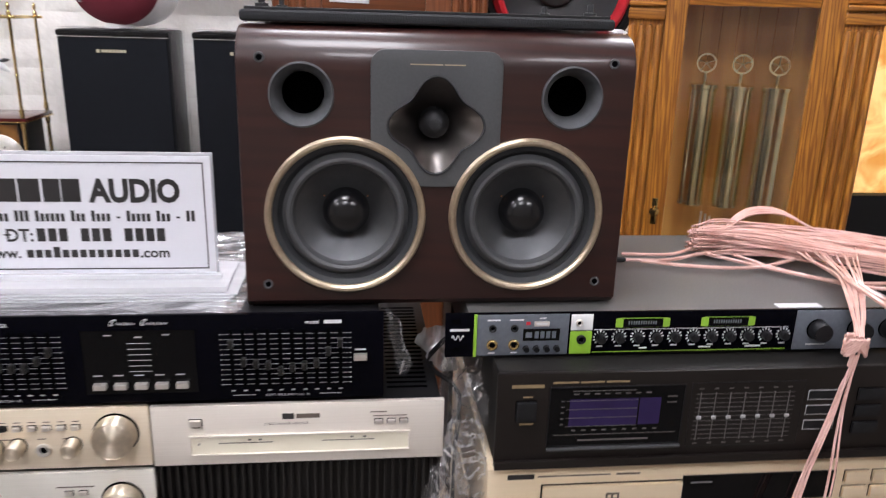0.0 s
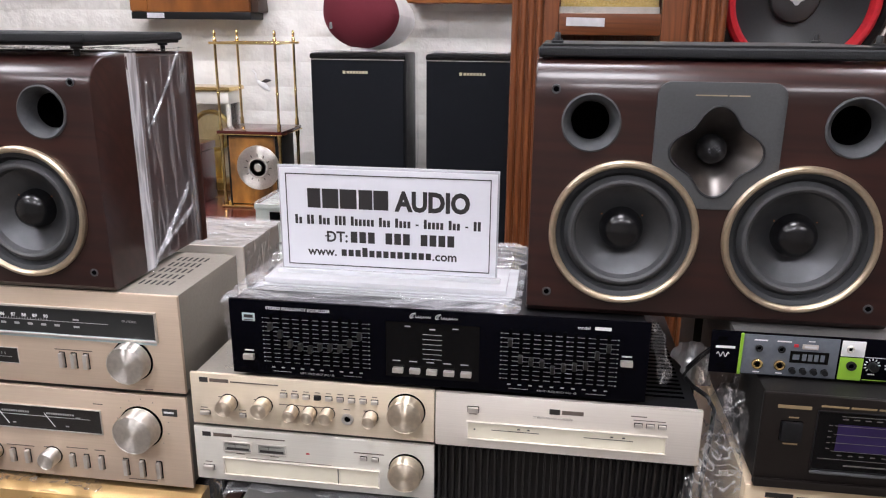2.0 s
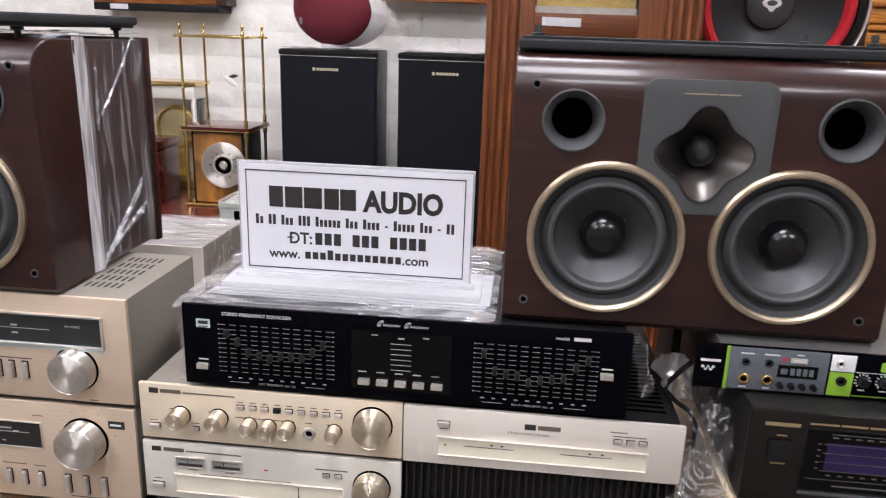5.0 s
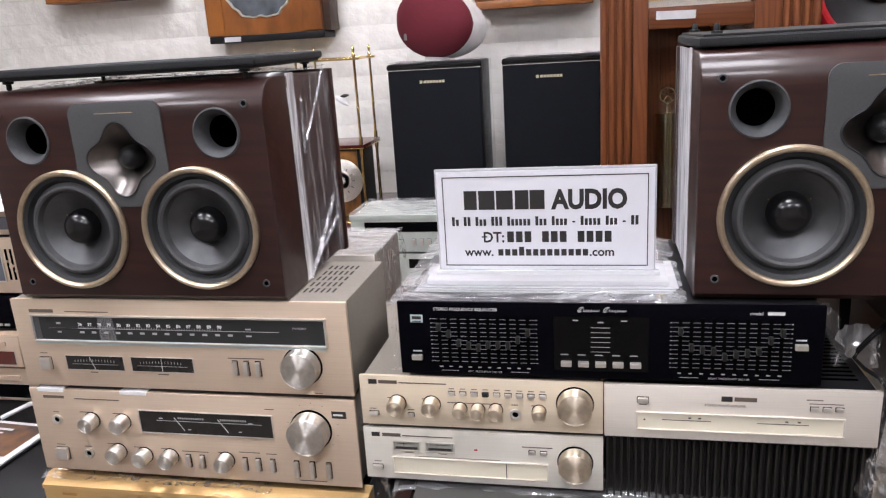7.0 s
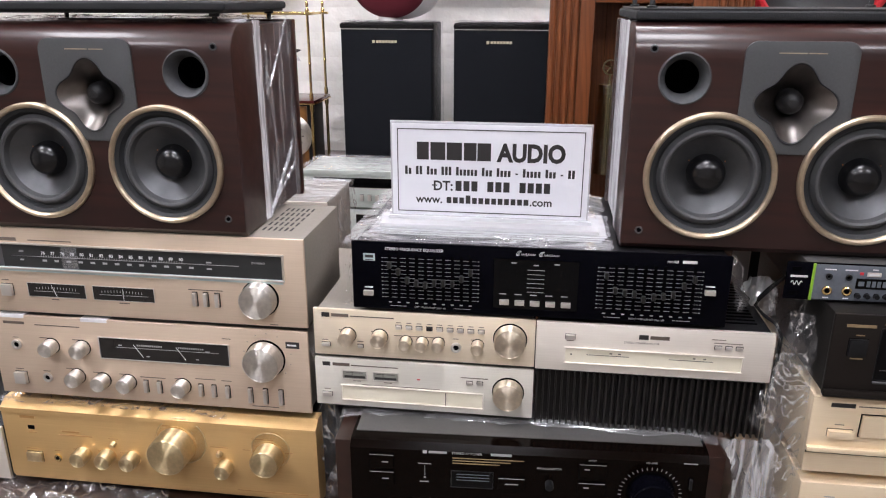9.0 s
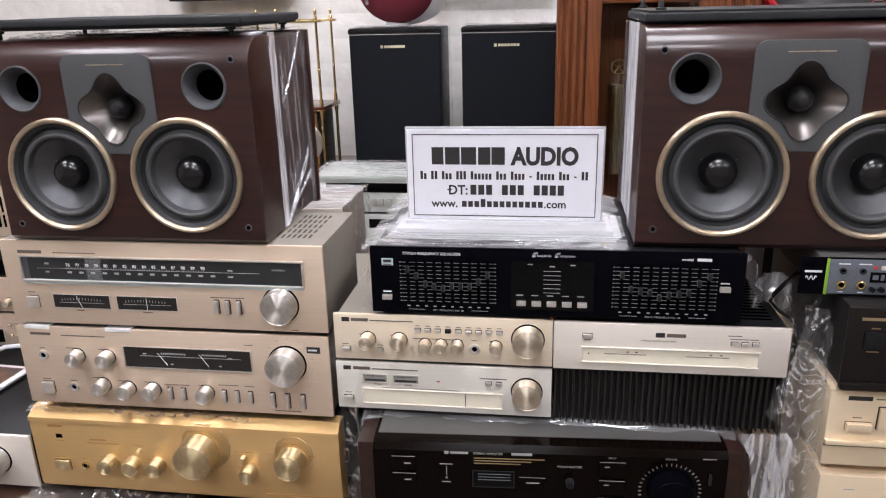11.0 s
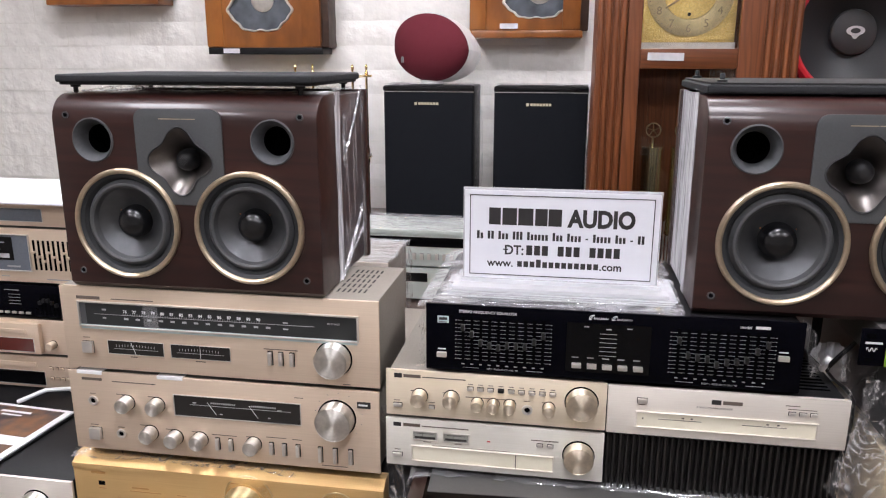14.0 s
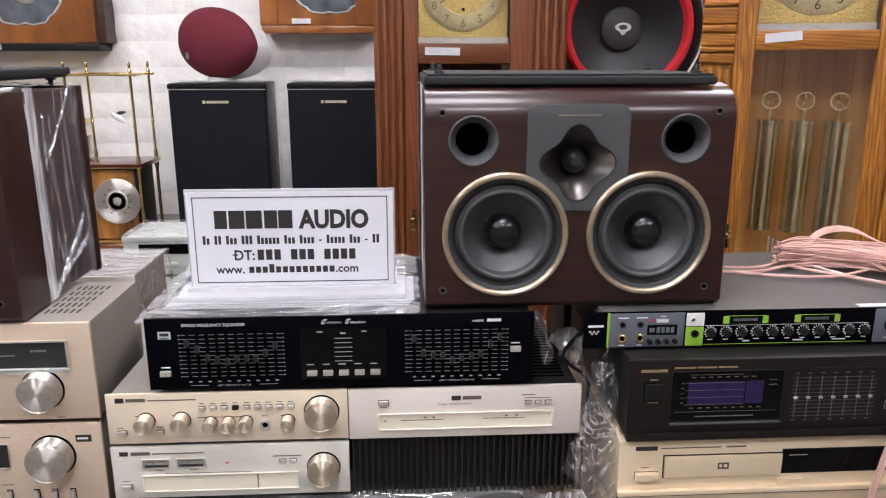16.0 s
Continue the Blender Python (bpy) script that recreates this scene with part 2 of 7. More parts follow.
M_glass_dark = mat("smoked_window", (0.0022, 0.0022, 0.0028), 0.07, 0, None, 30, spec=0.22)
M_meter = mat("meter_face", (0.020, 0.018, 0.017), 0.2, 0, None, 30)
M_cream = mat("cream_window", (0.76, 0.71, 0.58), 0.3, 0, (0.70, 0.65, 0.52), 30)
M_cyan = mat("pale_cyan_strip", (0.55, 0.66, 0.66), 0.15, 0, None, 20)
M_lime = mat("lime_paint", (0.26, 0.48, 0.04), 0.45)
M_greyp = mat("slate_panel", (0.13, 0.145, 0.17), 0.45, 0.2, None, 300)
M_pink = mat("pink_clear_cable", (0.80, 0.53, 0.47), 0.24, 0, (0.62, 0.35, 0.29), 60, (1, 1, 1), coat=0.3, rough_var=0.06, alpha=0.86)
M_film = film("cling_film", 0.10, 0.72, 22, (1, 1, 0.6), 0.05, 1.0, 0.25, 0.045, 7, 2.0)
M_film_v = film("cling_film_stretched", 0.075, 0.40, 30, (1, 1.3, 0.12), 0.15, 0.8, 0.42, 0.045, 6, 1.2)
M_film_band = film("gathered_film", 0.42, 0.86, 40, (1, 1.6, 0.12), 0.2, 0.8, 0.62, 0.10)
M_film_crease = film("crinkled_film", 0.06, 0.38, 60, (1, 1, 1), 0.12, 1.0, 0.45, 0.07)
M_film_top = film("layered_film", 0.20, 0.72, 26, (0.35, 2.2, 1), 0.08, 1.0, 0.30, 0.08)
M_film_roll = film("smooth_film", 0.06, 0.12, 14, (0.2, 1, 1), 0.30, 0.2, 0.5, 0.2)
M_film_bunch = film("bunched_film", 0.10, 0.78, 30, (1, 1, 0.6), 0.06, 0.9, 0.30, 0.030, 7, 1.6)
M_film_pleat = film("pleated_film", 0.14, 0.82, 46, (1, 1, 0.10), 0.14, 0.8, 0.5, 0.09)
M_pane = clear("clear_pane")
M_label = mat("paper_label", (0.62, 0.61, 0.63), 0.6)
M_copper = mat("copper", (0.75, 0.33, 0.15), 0.3, 1.0)
M_lamp = mat("lamp_diffuser", (0.9, 0.9, 0.9), 0.5, emit=(1.0, 0.985, 1.065), strength=LAMP)
M_glow = mat("lit_onyx", (0.6, 0.35, 0.12), 0.4, emit=(1.0, 0.66, 0.22), strength=1.0)
glow_nodes, glow_links = M_glow.node_tree.nodes, M_glow.node_tree.links
vein = glow_nodes.new("ShaderNodeTexNoise")
vein.inputs["Scale"].default_value, vein.inputs["Detail"].default_value, vein.inputs["Distortion"].default_value = 9.0, 6.0, 1.2
vein_ramp = glow_nodes.new("ShaderNodeValToRGB")
vein_ramp.color_ramp.elements[0].position, vein_ramp.color_ramp.elements[0].color = 0.36, (0.62, 0.24, 0.03, 1)
vein_ramp.color_ramp.elements[1].position, vein_ramp.color_ramp.elements[1].color = 0.60, (1.0, 0.74, 0.30, 1)
glow_links.new(vein.outputs["Fac"], vein_ramp.inputs["Fac"])
glow_links.new(vein_ramp.outputs["Color"], glow_nodes["Principled BSDF"].inputs["Emission Color"])
M_champ_warm = mat("warm_champagne", (0.765, 0.665, 0.52), 0.46, 0.5, (0.72, 0.62, 0.475), 3.0, BRUSH, 0.02, rough_var=0.06, brushed=0.75)
# oak with a lighter colour that makes up for the dim clock interior
M_oak_bright = wood("brightened_oak_back", (0.68, 0.36, 0.10), (0.44, 0.19, 0.042), 0.45, "z", 0.0, 18, 0.05)
M_print = mat("dark_brown_print", (0.13, 0.10, 0.08), 0.5)
M_side = wood("dark_side_veneer", (0.030, 0.011, 0.007), (0.016, 0.006, 0.004), 0.35, "y", 0.1, 30, 0.03)
M_dimgold = mat("dim_gold_print", (0.26, 0.19, 0.10), 0.5)
M_faint = mat("faint_brown_print", (0.095, 0.088, 0.085), 0.5)
M_dim = mat("dim_grey_print", (0.17, 0.17, 0.175), 0.5)
M_ceiling = mat("ceiling_paint", (0.74, 0.72, 0.69), 0.8)
M_dialglass = mat("dial_glass", (0.030, 0.031, 0.031), 0.14, 0, (0.024, 0.025, 0.026), 20, spec=0.5)
M_satin = mat("satin_black_case", (0.013, 0.012, 0.011), 0.42, 0, (0.010, 0.0095, 0.009), 300, bump=0.05, rough_var=0.06, spec=0.3)
M_cdfront = mat("pale_champagne_front", (0.85, 0.70, 0.50), 0.40, 0.42, (0.80, 0.65, 0.45), 3.0, BRUSH, 0.02, rough_var=0.08, brushed=0.75)
M_piano = mat("brown_black_gloss", (0.0026, 0.0014, 0.0010), 0.13, 0, (0.0034, 0.0018, 0.0013), 3, BRUSH, rough_var=0.03, spec=0.09)
M_line = mat("thin_grey_print", (0.24, 0.24, 0.245), 0.5)
M_weight = mat("lacquered_brass", (0.86, 0.78, 0.48), 0.24, 1.0, (0.74, 0.66, 0.38), 30, rough_var=0.05)
M_greytop = mat("dark_grey_sheet_metal", (0.072, 0.069, 0.066), 0.42, 0.0, (0.060, 0.058, 0.055), 400, bump=0.06, rough_var=0.06, spec=0.55)
M_pale = mat("pale_grey_green_metal", (0.60, 0.645, 0.60), 0.40, 0.4, (0.55, 0.595, 0.55), 3.0, BRUSH, rough_var=0.05)
M_photo = mat("printed_photo", (0.030, 0.036, 0.050), 0.3, 0, (0.20, 0.10, 0.05), 45, detail=9)
M_coolsilver = mat("cool_silver_aluminium", (0.78, 0.755, 0.685), 0.44, 0.5, (0.73, 0.705, 0.635), 3.0, BRUSH, 0.02, rough_var=0.06, brushed=0.75)
M_palemeter = mat("pale_meter_face", (0.33, 0.33, 0.30), 0.25, 0, None, 40)
# blue-grey that paints window-glass reflections onto the clock backboards
M_clock_sheen = mat("clock_glass_reflection", (0.15, 0.168, 0.19), 0.14, 0.2, (0.05, 0.056, 0.068), 14)
M_fin = mat("dull_heatsink_black", (0.017, 0.015, 0.014), 0.48, 0, (0.0135, 0.012, 0.011), 120, spec=0.38)
M_badge = mat("pale_gilt_badge", (0.62, 0.56, 0.38), 0.35, 0.1)
M_skin = mat("white_lacquer", (0.78, 0.78, 0.80), 0.4)

# ---- mesh helpers ----
BASE = {}


def bx(x0, x1, y0, y1, z0, z1, bev=0.0, seg=2, bm=None):
    """A box, bevelled, added to bm or new."""
    one = bmesh.new()
    bmesh.ops.create_cube(one, size=1.0)
    for v in one.verts:
        v.co = ((x0 + x1) / 2 + v.co.x * (x1 - x0), (y0 + y1) / 2 + v.co.y * (y1 - y0), (z0 + z1) / 2 + v.co.z * (z1 - z0))
    if bev:
        bmesh.ops.bevel(one, geom=one.edges[:], offset=bev, segments=seg, profile=0.6, affect="EDGES")
    return join(bm, one)


def join(bm, one):
    if bm is None:
        return one
    tmp = bpy.data.meshes.new("tmp")
    one.to_mesh(tmp)
    one.free()
    bm.from_mesh(tmp)
    bpy.data.meshes.remove(tmp)
    return bm


def lathe(cx, y0, cz, prof, seg=48, axis="y", bm=None, shape=None):
    """Turns (r, d) pairs round an axis through (cx, y0, cz). shape(a, k) scales the radius by angle and row."""
    one = bmesh.new()
    rows = []
    for k, (r, d) in enumerate(prof):
        if r <= 1e-6:
            ring = [one.verts.new((0, d, 0))]
        else:
            ring = []
            for i in range(seg):
                a = 2 * math.pi * i / seg
                q = r * (shape(a, k) if shape else 1)
                ring.append(one.verts.new((q * math.cos(a), d, q * math.sin(a))))
        rows.append(ring)
    for a, b in zip(rows, rows[1:]):
        if len(a) == 1 and len(b) == 1:
            continue
        for i in range(seg):
            j = (i + 1) % seg
            if len(a) == 1:
                one.faces.new((a[0], b[i], b[j]))
            elif len(b) == 1:
                one.faces.new((a[i], b[0], a[j]))
            else:
                one.faces.new((a[i], b[i], b[j], a[j]))
    if axis == "z":
        for v in one.verts:
            v.co = (v.co.x, -v.co.z, v.co.y)
    elif axis == "x":
        for v in one.verts:
            v.co = (v.co.y, v.co.x, v.co.z)
    bmesh.ops.translate(one, verts=one.verts[:], vec=(cx, y0, cz))
    bmesh.ops.recalc_face_normals(one, faces=one.faces[:])
    return join(bm, one)


def extrude_xz(pts, y0, y1, bev=0.0, bm=None):
    """A flat outline in x and z, given depth along y."""
    one = bmesh.new()
    f = one.faces.new([one.verts.new((x, y0, z)) for x, z in pts])
    ex = bmesh.ops.extrude_face_region(one, geom=[f])
    bmesh.ops.translate(one, verts=[v for v in ex["geom"] if isinstance(v, bmesh.types.BMVert)], vec=(0, y1 - y0, 0))
    bmesh.ops.recalc_face_normals(one, faces=one.faces[:])
    if bev:
        bmesh.ops.bevel(one, geom=one.edges[:], offset=bev, segments=2, profile=0.6, affect="EDGES")
    return join(bm, one)


def extrude_yz(pts, x0, x1, bev=0.0, bm=None):
    one = extrude_xz(pts, x0, x1, bev)
    for v in one.verts:
        v.co = (v.co.y, v.co.x, v.co.z)
    bmesh.ops.recalc_face_normals(one, faces=one.faces[:])
    return join(bm, one)


def tube(pts, r, bm=None, seg=6):
    """A round tube through points."""
    one = bmesh.new()
    rows = []
    pts = [Vector(q) for q in pts]
    up = Vector((0.13, 0.31, 0.94))
    for i, q in enumerate(pts):
        t = (pts[min(i + 1, len(pts) - 1)] - pts[max(i - 1, 0)]).normalized()
        s = t.cross(up)
        s = s.normalized() if s.length > 1e-4 else Vector((1, 0, 0))
        w = s.cross(t)
        rows.append([one.verts.new(q + r * (math.cos(2 * math.pi * k / seg) * s + math.sin(2 * math.pi * k / seg) * w)) for k in range(seg)])
    for a, b in zip(rows, rows[1:]):
        for k in range(seg):
            one.faces.new((a[k], a[(k + 1) % seg], b[(k + 1) % seg], b[k]))
    one.faces.new(rows[0][::-1]), one.faces.new(rows[-1])
    bmesh.ops.recalc_face_normals(one, faces=one.faces[:])
    return join(bm, one)


def sheet(x_of, nu, nv):
    """A thin skin: x_of(u, v) gives places for u, v from 0 to 1."""
    one = bmesh.new()
    g = [[one.verts.new(x_of(i / nu, j / nv)) for j in range(nv + 1)] for i in range(nu + 1)]
    for i in range(nu):
        for j in range(nv):
            one.faces.new((g[i][j], g[i + 1][j], g[i + 1][j + 1], g[i][j + 1]))
    return one


def cut(bm, *cutters):
    """bm with the cutters' volumes taken out of it."""
    def temp(b):
        me = bpy.data.meshes.new("tmp")
        b.to_mesh(me)
        b.free()
        return new("tmp", me)
    ob = temp(bm)
    tools = [temp(c) for c in cutters]
    for t in tools:
        md = ob.modifiers.new("cut", "BOOLEAN")
        md.object, md.operation, md.solver = t, "DIFFERENCE", "EXACT"
    bpy.context.view_layer.update()
    dg = bpy.context.evaluated_depsgraph_get()
    me = bpy.data.meshes.new_from_object(ob.evaluated_get(dg))
    out = bmesh.new()
    out.from_mesh(me)
    for o in (ob, *tools):
        d = o.data
        bpy.data.objects.remove(o)
        bpy.data.meshes.remove(d)
    bpy.data.meshes.remove(me)
    return out


def thing(name, loc, label, category, group="", kind=""):
    """An Empty at a thing's base, which its parts hang on."""
    e = new(name)
    e.empty_display_size = 0.05
    e.location = loc
    BASE[e] = Vector(loc)
    return tagged(e, label, category, group, kind)


def part(name, bm, material, parent, label="", angle=32):
    """One mesh, built in world places, under a thing or a part."""
    base = BASE.get(parent, Vector((0, 0, 0))) if parent else Vector((0, 0, 0))
    me = bpy.data.meshes.new(name)
    bm.to_mesh(me)
    bm.free()
    if parent:
        me.transform(Matrix.Translation(-base))
    me.materials.append(material)
    for p in me.polygons:
        p.use_smooth = True
    me.set_sharp_from_angle(angle=radians(angle))
    ob = new(name, me)
    if parent:
        ob.parent = parent
        BASE[ob] = base
    if label:
        tagged(ob, label)
    return ob


def single(name, bm, material, label, category, group="", kind=""):
    ob = part(name, bm, material, None)
    return tagged(ob, label, category, group, kind)


def words(s, x, z, size, y, material, parent, name="lettering", align="LEFT", stretch=1.0, shear=0.0, bold=0.0):
    """Letters that stand on a front, in the built-in font."""
    cu = bpy.data.curves.new("tmp", "FONT")
    cu.body, cu.size, cu.align_x, cu.extrude, cu.shear = s, size, align, 0.0001, shear
    cu.resolution_u = 3
    cu.offset = bold
    ob = new("tmp", cu)
    bpy.context.view_layer.update()
    me = bpy.data.meshes.new_from_object(ob.evaluated_get(bpy.context.evaluated_depsgraph_get()))
    bpy.data.objects.remove(ob)
    bpy.data.curves.remove(cu)
    bm = bmesh.new()
    bm.from_mesh(me)
    bpy.data.meshes.remove(me)
    for v in bm.verts:
        v.co = (x + v.co.x * stretch, y - v.co.z, z + v.co.y)
    return part(name, bm, material, parent)


def bars(rows, y, material, parent, name="lettering", t=0.0003):
    """Plain bars (x, z, width, height) in place of print."""
    bm = bmesh.new()
    for x, z, w, h in rows:
        bx(x, x + w, y - t, y, z - h / 2, z + h / 2, bm=bm)
    ob = part(name, bm, material, parent)
    if len(rows) > 1:
        tagged(ob, kind="stuff")
    return ob


def knob(parent, x, z, r, h, y, material, ring=None, mark=False, name="knob"):
    """A turned knob with a flat face, a fine groove and a dark ring painted for the gap behind it."""
    prof = [(r * 0.96, 0), (r, -0.0012), (r * 0.97, -h + 0.0012), (r * 0.93, -h), (r * 0.9, -h + 0.0004), (r * 0.86, -h), (0, -h)]
    k = part(name, lathe(x, y - 0.0008, z, prof, 40), material, parent)
    part("skirt", lathe(x, y - 0.0001, z, [(r * 1.07, 0), (r * 1.07, -0.0007), (r * 0.8, -0.0007)], 40), ring or M_dark, k)
    if mark:
        part("pointer", bx(x - r * 0.03, x + r * 0.03, y - h - 0.0012, y - h - 0.0006, z + r * 0.35, z + r * 0.85), M_ink, k)
    return k


def button(parent, x0, x1, z0, z1, y, material, h=0.003, name="button"):
    k = part(name, bx(x0, x1, y - h, y, z0, z1, min(0.0007, (z1 - z0) * 0.2)), material, parent)
    part("gap", bx(x0 - 0.0006, x1 + 0.0006, y - 0.0004, y - 0.0001, z0 - 0.0006, z1 + 0.0006), M_dark, k)
    return k


def lever(parent, x, z, y, w=0.0055, h=0.016, material=None):
    k = part("lever", bx(x - w / 2, x + w / 2, y - 0.005, y, z - h / 2, z + h / 2, 0.0008), material or M_metal, parent)
    part("slot", bx(x - w / 2 - 0.001, x + w / 2 + 0.001, y - 0.0004, y - 0.0001, z - h / 2 - 0.001, z + h / 2 + 0.001), M_dark, k)
    return k


def jack(parent, x, z, r, y, material=None):
    k = part("jack_socket", lathe(x, y, z, [(r, 0), (r, -0.002), (r * 0.8, -0.0026), (r * 0.55, -0.002), (r * 0.55, -0.0004), (0, -0.0004)], 20), material or M_metal, parent)
    part("hole", lathe(x, y - 0.0006, z, [(r * 0.53, 0), (0, -0.0001)], 16), M_dark, k)
    return k


def pane(parent, x0, x1, z0, z1, y, face, rim=None, w=0.0022, d=0.002, name="window"):
    """A display window: a recess face within a raised rim."""
    k = part(name, bx(x0, x1, y - 0.0006, y, z0, z1), face, parent)
    if rim:
        b = bx(x0 - w, x1 + w, y - d, y, z1, z1 + w, 0.0004)
        bx(x0 - w, x1 + w, y - d, y, z0 - w, z0, 0.0004, bm=b)
        bx(x0 - w, x0, y - d, y, z0, z1, 0.0004, bm=b)
        bx(x1, x1 + w, y - d, y, z0, z1, 0.0004, bm=b)
        part("rim", b, rim, k)
    return k


def unit(name, label, category, x0, x1, y0, z0, z1, depth, front, body, group="", foot=0.006, plate=0.005, inset=0.004, bev=0.0012, feet=True):
    """An audio unit: a front plate, a case behind it and four feet."""
    t = thing(name, ((x0 + x1) / 2, y0 + depth / 2, z0), label, category, group)
    part("case", bx(x0 + inset, x1 - inset, y0 + plate, y0 + depth, z0 + foot, z1 - inset * 0.5, 0.0015), body, t)
    part("front_panel", bx(x0, x1, y0, y0 + plate, z0 + foot, z1, bev), front, t)
    if feet:
        for fx in (x0 + 0.04, x1 - 0.04):
            for fy in (y0 + 0.04, y0 + depth - 0.04):
                part("foot", lathe(fx, fy, z0, [(0.014, 0), (0.015, 0.001), (0.015, foot), (0, foot)], 20, "z"), M_rubber, t)
    return t



# ---- the room ----
WX0, WX1, WY0, WY1, WZ = -3.2, 3.0, -3.0, 2.92, 2.9
TABLE = 0.735
single("floor", bx(WX0 - 0.2, WX1 + 0.2, WY0 - 0.2, WY1 + 0.2, -0.1, 0), M_floor, "dark glossy tiled shop floor", "floor", kind="structure")
single("ceiling", bx(WX0 - 0.2, WX1 + 0.2, WY0 - 0.2, WY1 + 0.2, WZ, WZ + 0.1), M_ceiling, "plain white painted shop ceiling", "ceiling", kind="structure")
single("wall_west", bx(WX0 - 0.15, WX0, WY0, WY1, 0, WZ), M_plaster, "plain pale plastered side wall", "wall", kind="structure")
single("wall_east", bx(WX1, WX1 + 0.15, WY0, WY1, 0, WZ), M_plaster, "plain pale plastered side wall", "wall", kind="structure")
single("wall_south", bx(WX0 - 0.15, WX1 + 0.15, WY0 - 0.15, WY0, 0, WZ), M_plaster, "plain pale plastered rear wall", "wall", kind="structure")
wall_north = thing("wall_north", (0, WY1, 0), "white wall of rough painted bricks", "wall", kind="structure")
part("joint", bx(WX0 - 0.15, WX1 + 0.15, WY1, WY1 + 0.15, 0, WZ), M_mortar, wall_north)


def ceiling_light(x, y):
    t = thing("ceiling_light", (x, y, WZ - 0.03), "square white ceiling light panel, switched on", "ceiling light", "ceiling lights")
    b = bx(x - 0.31, x + 0.31, y - 0.31, y - 0.29, WZ - 0.03, WZ, 0.002)
    bx(x - 0.31, x + 0.31, y + 0.29, y + 0.31, WZ - 0.03, WZ, 0.002, bm=b)
    bx(x - 0.31, x - 0.29, y - 0.29, y + 0.29, WZ - 0.03, WZ, 0.002, bm=b)
    bx(x + 0.29, x + 0.31, y - 0.29, y + 0.29, WZ - 0.03, WZ, 0.002, bm=b)
    part("frame", b, M_skin, t)
    part("diffuser", bx(x - 0.29, x + 0.29, y - 0.29, y + 0.29, WZ - 0.02, WZ - 0.012), M_lamp, t)


for lx in (-1.7, -0.2, 1.3):
    for ly in (-1.3, 0.15, 1.6):
        if (lx, ly) != (1.3, 0.15):
            ceiling_light(lx, ly)

# long table under the stacks
tab = thing("display_table", (-0.4, 0.95, 0), "long dark wooden display table under the audio stacks", "table")
part("tabletop", bx(-1.9, 0.70, 0.5, 1.22, TABLE - 0.04, TABLE, 0.004), M_table, tab)
for lx in (-1.84, 0.64):
    for ly in (0.56, 1.16):
        part("leg", bx(lx - 0.03, lx + 0.03, ly - 0.03, ly + 0.03, 0, TABLE - 0.04, 0.003), M_table, tab)

# ---- bookshelf loudspeakers ----


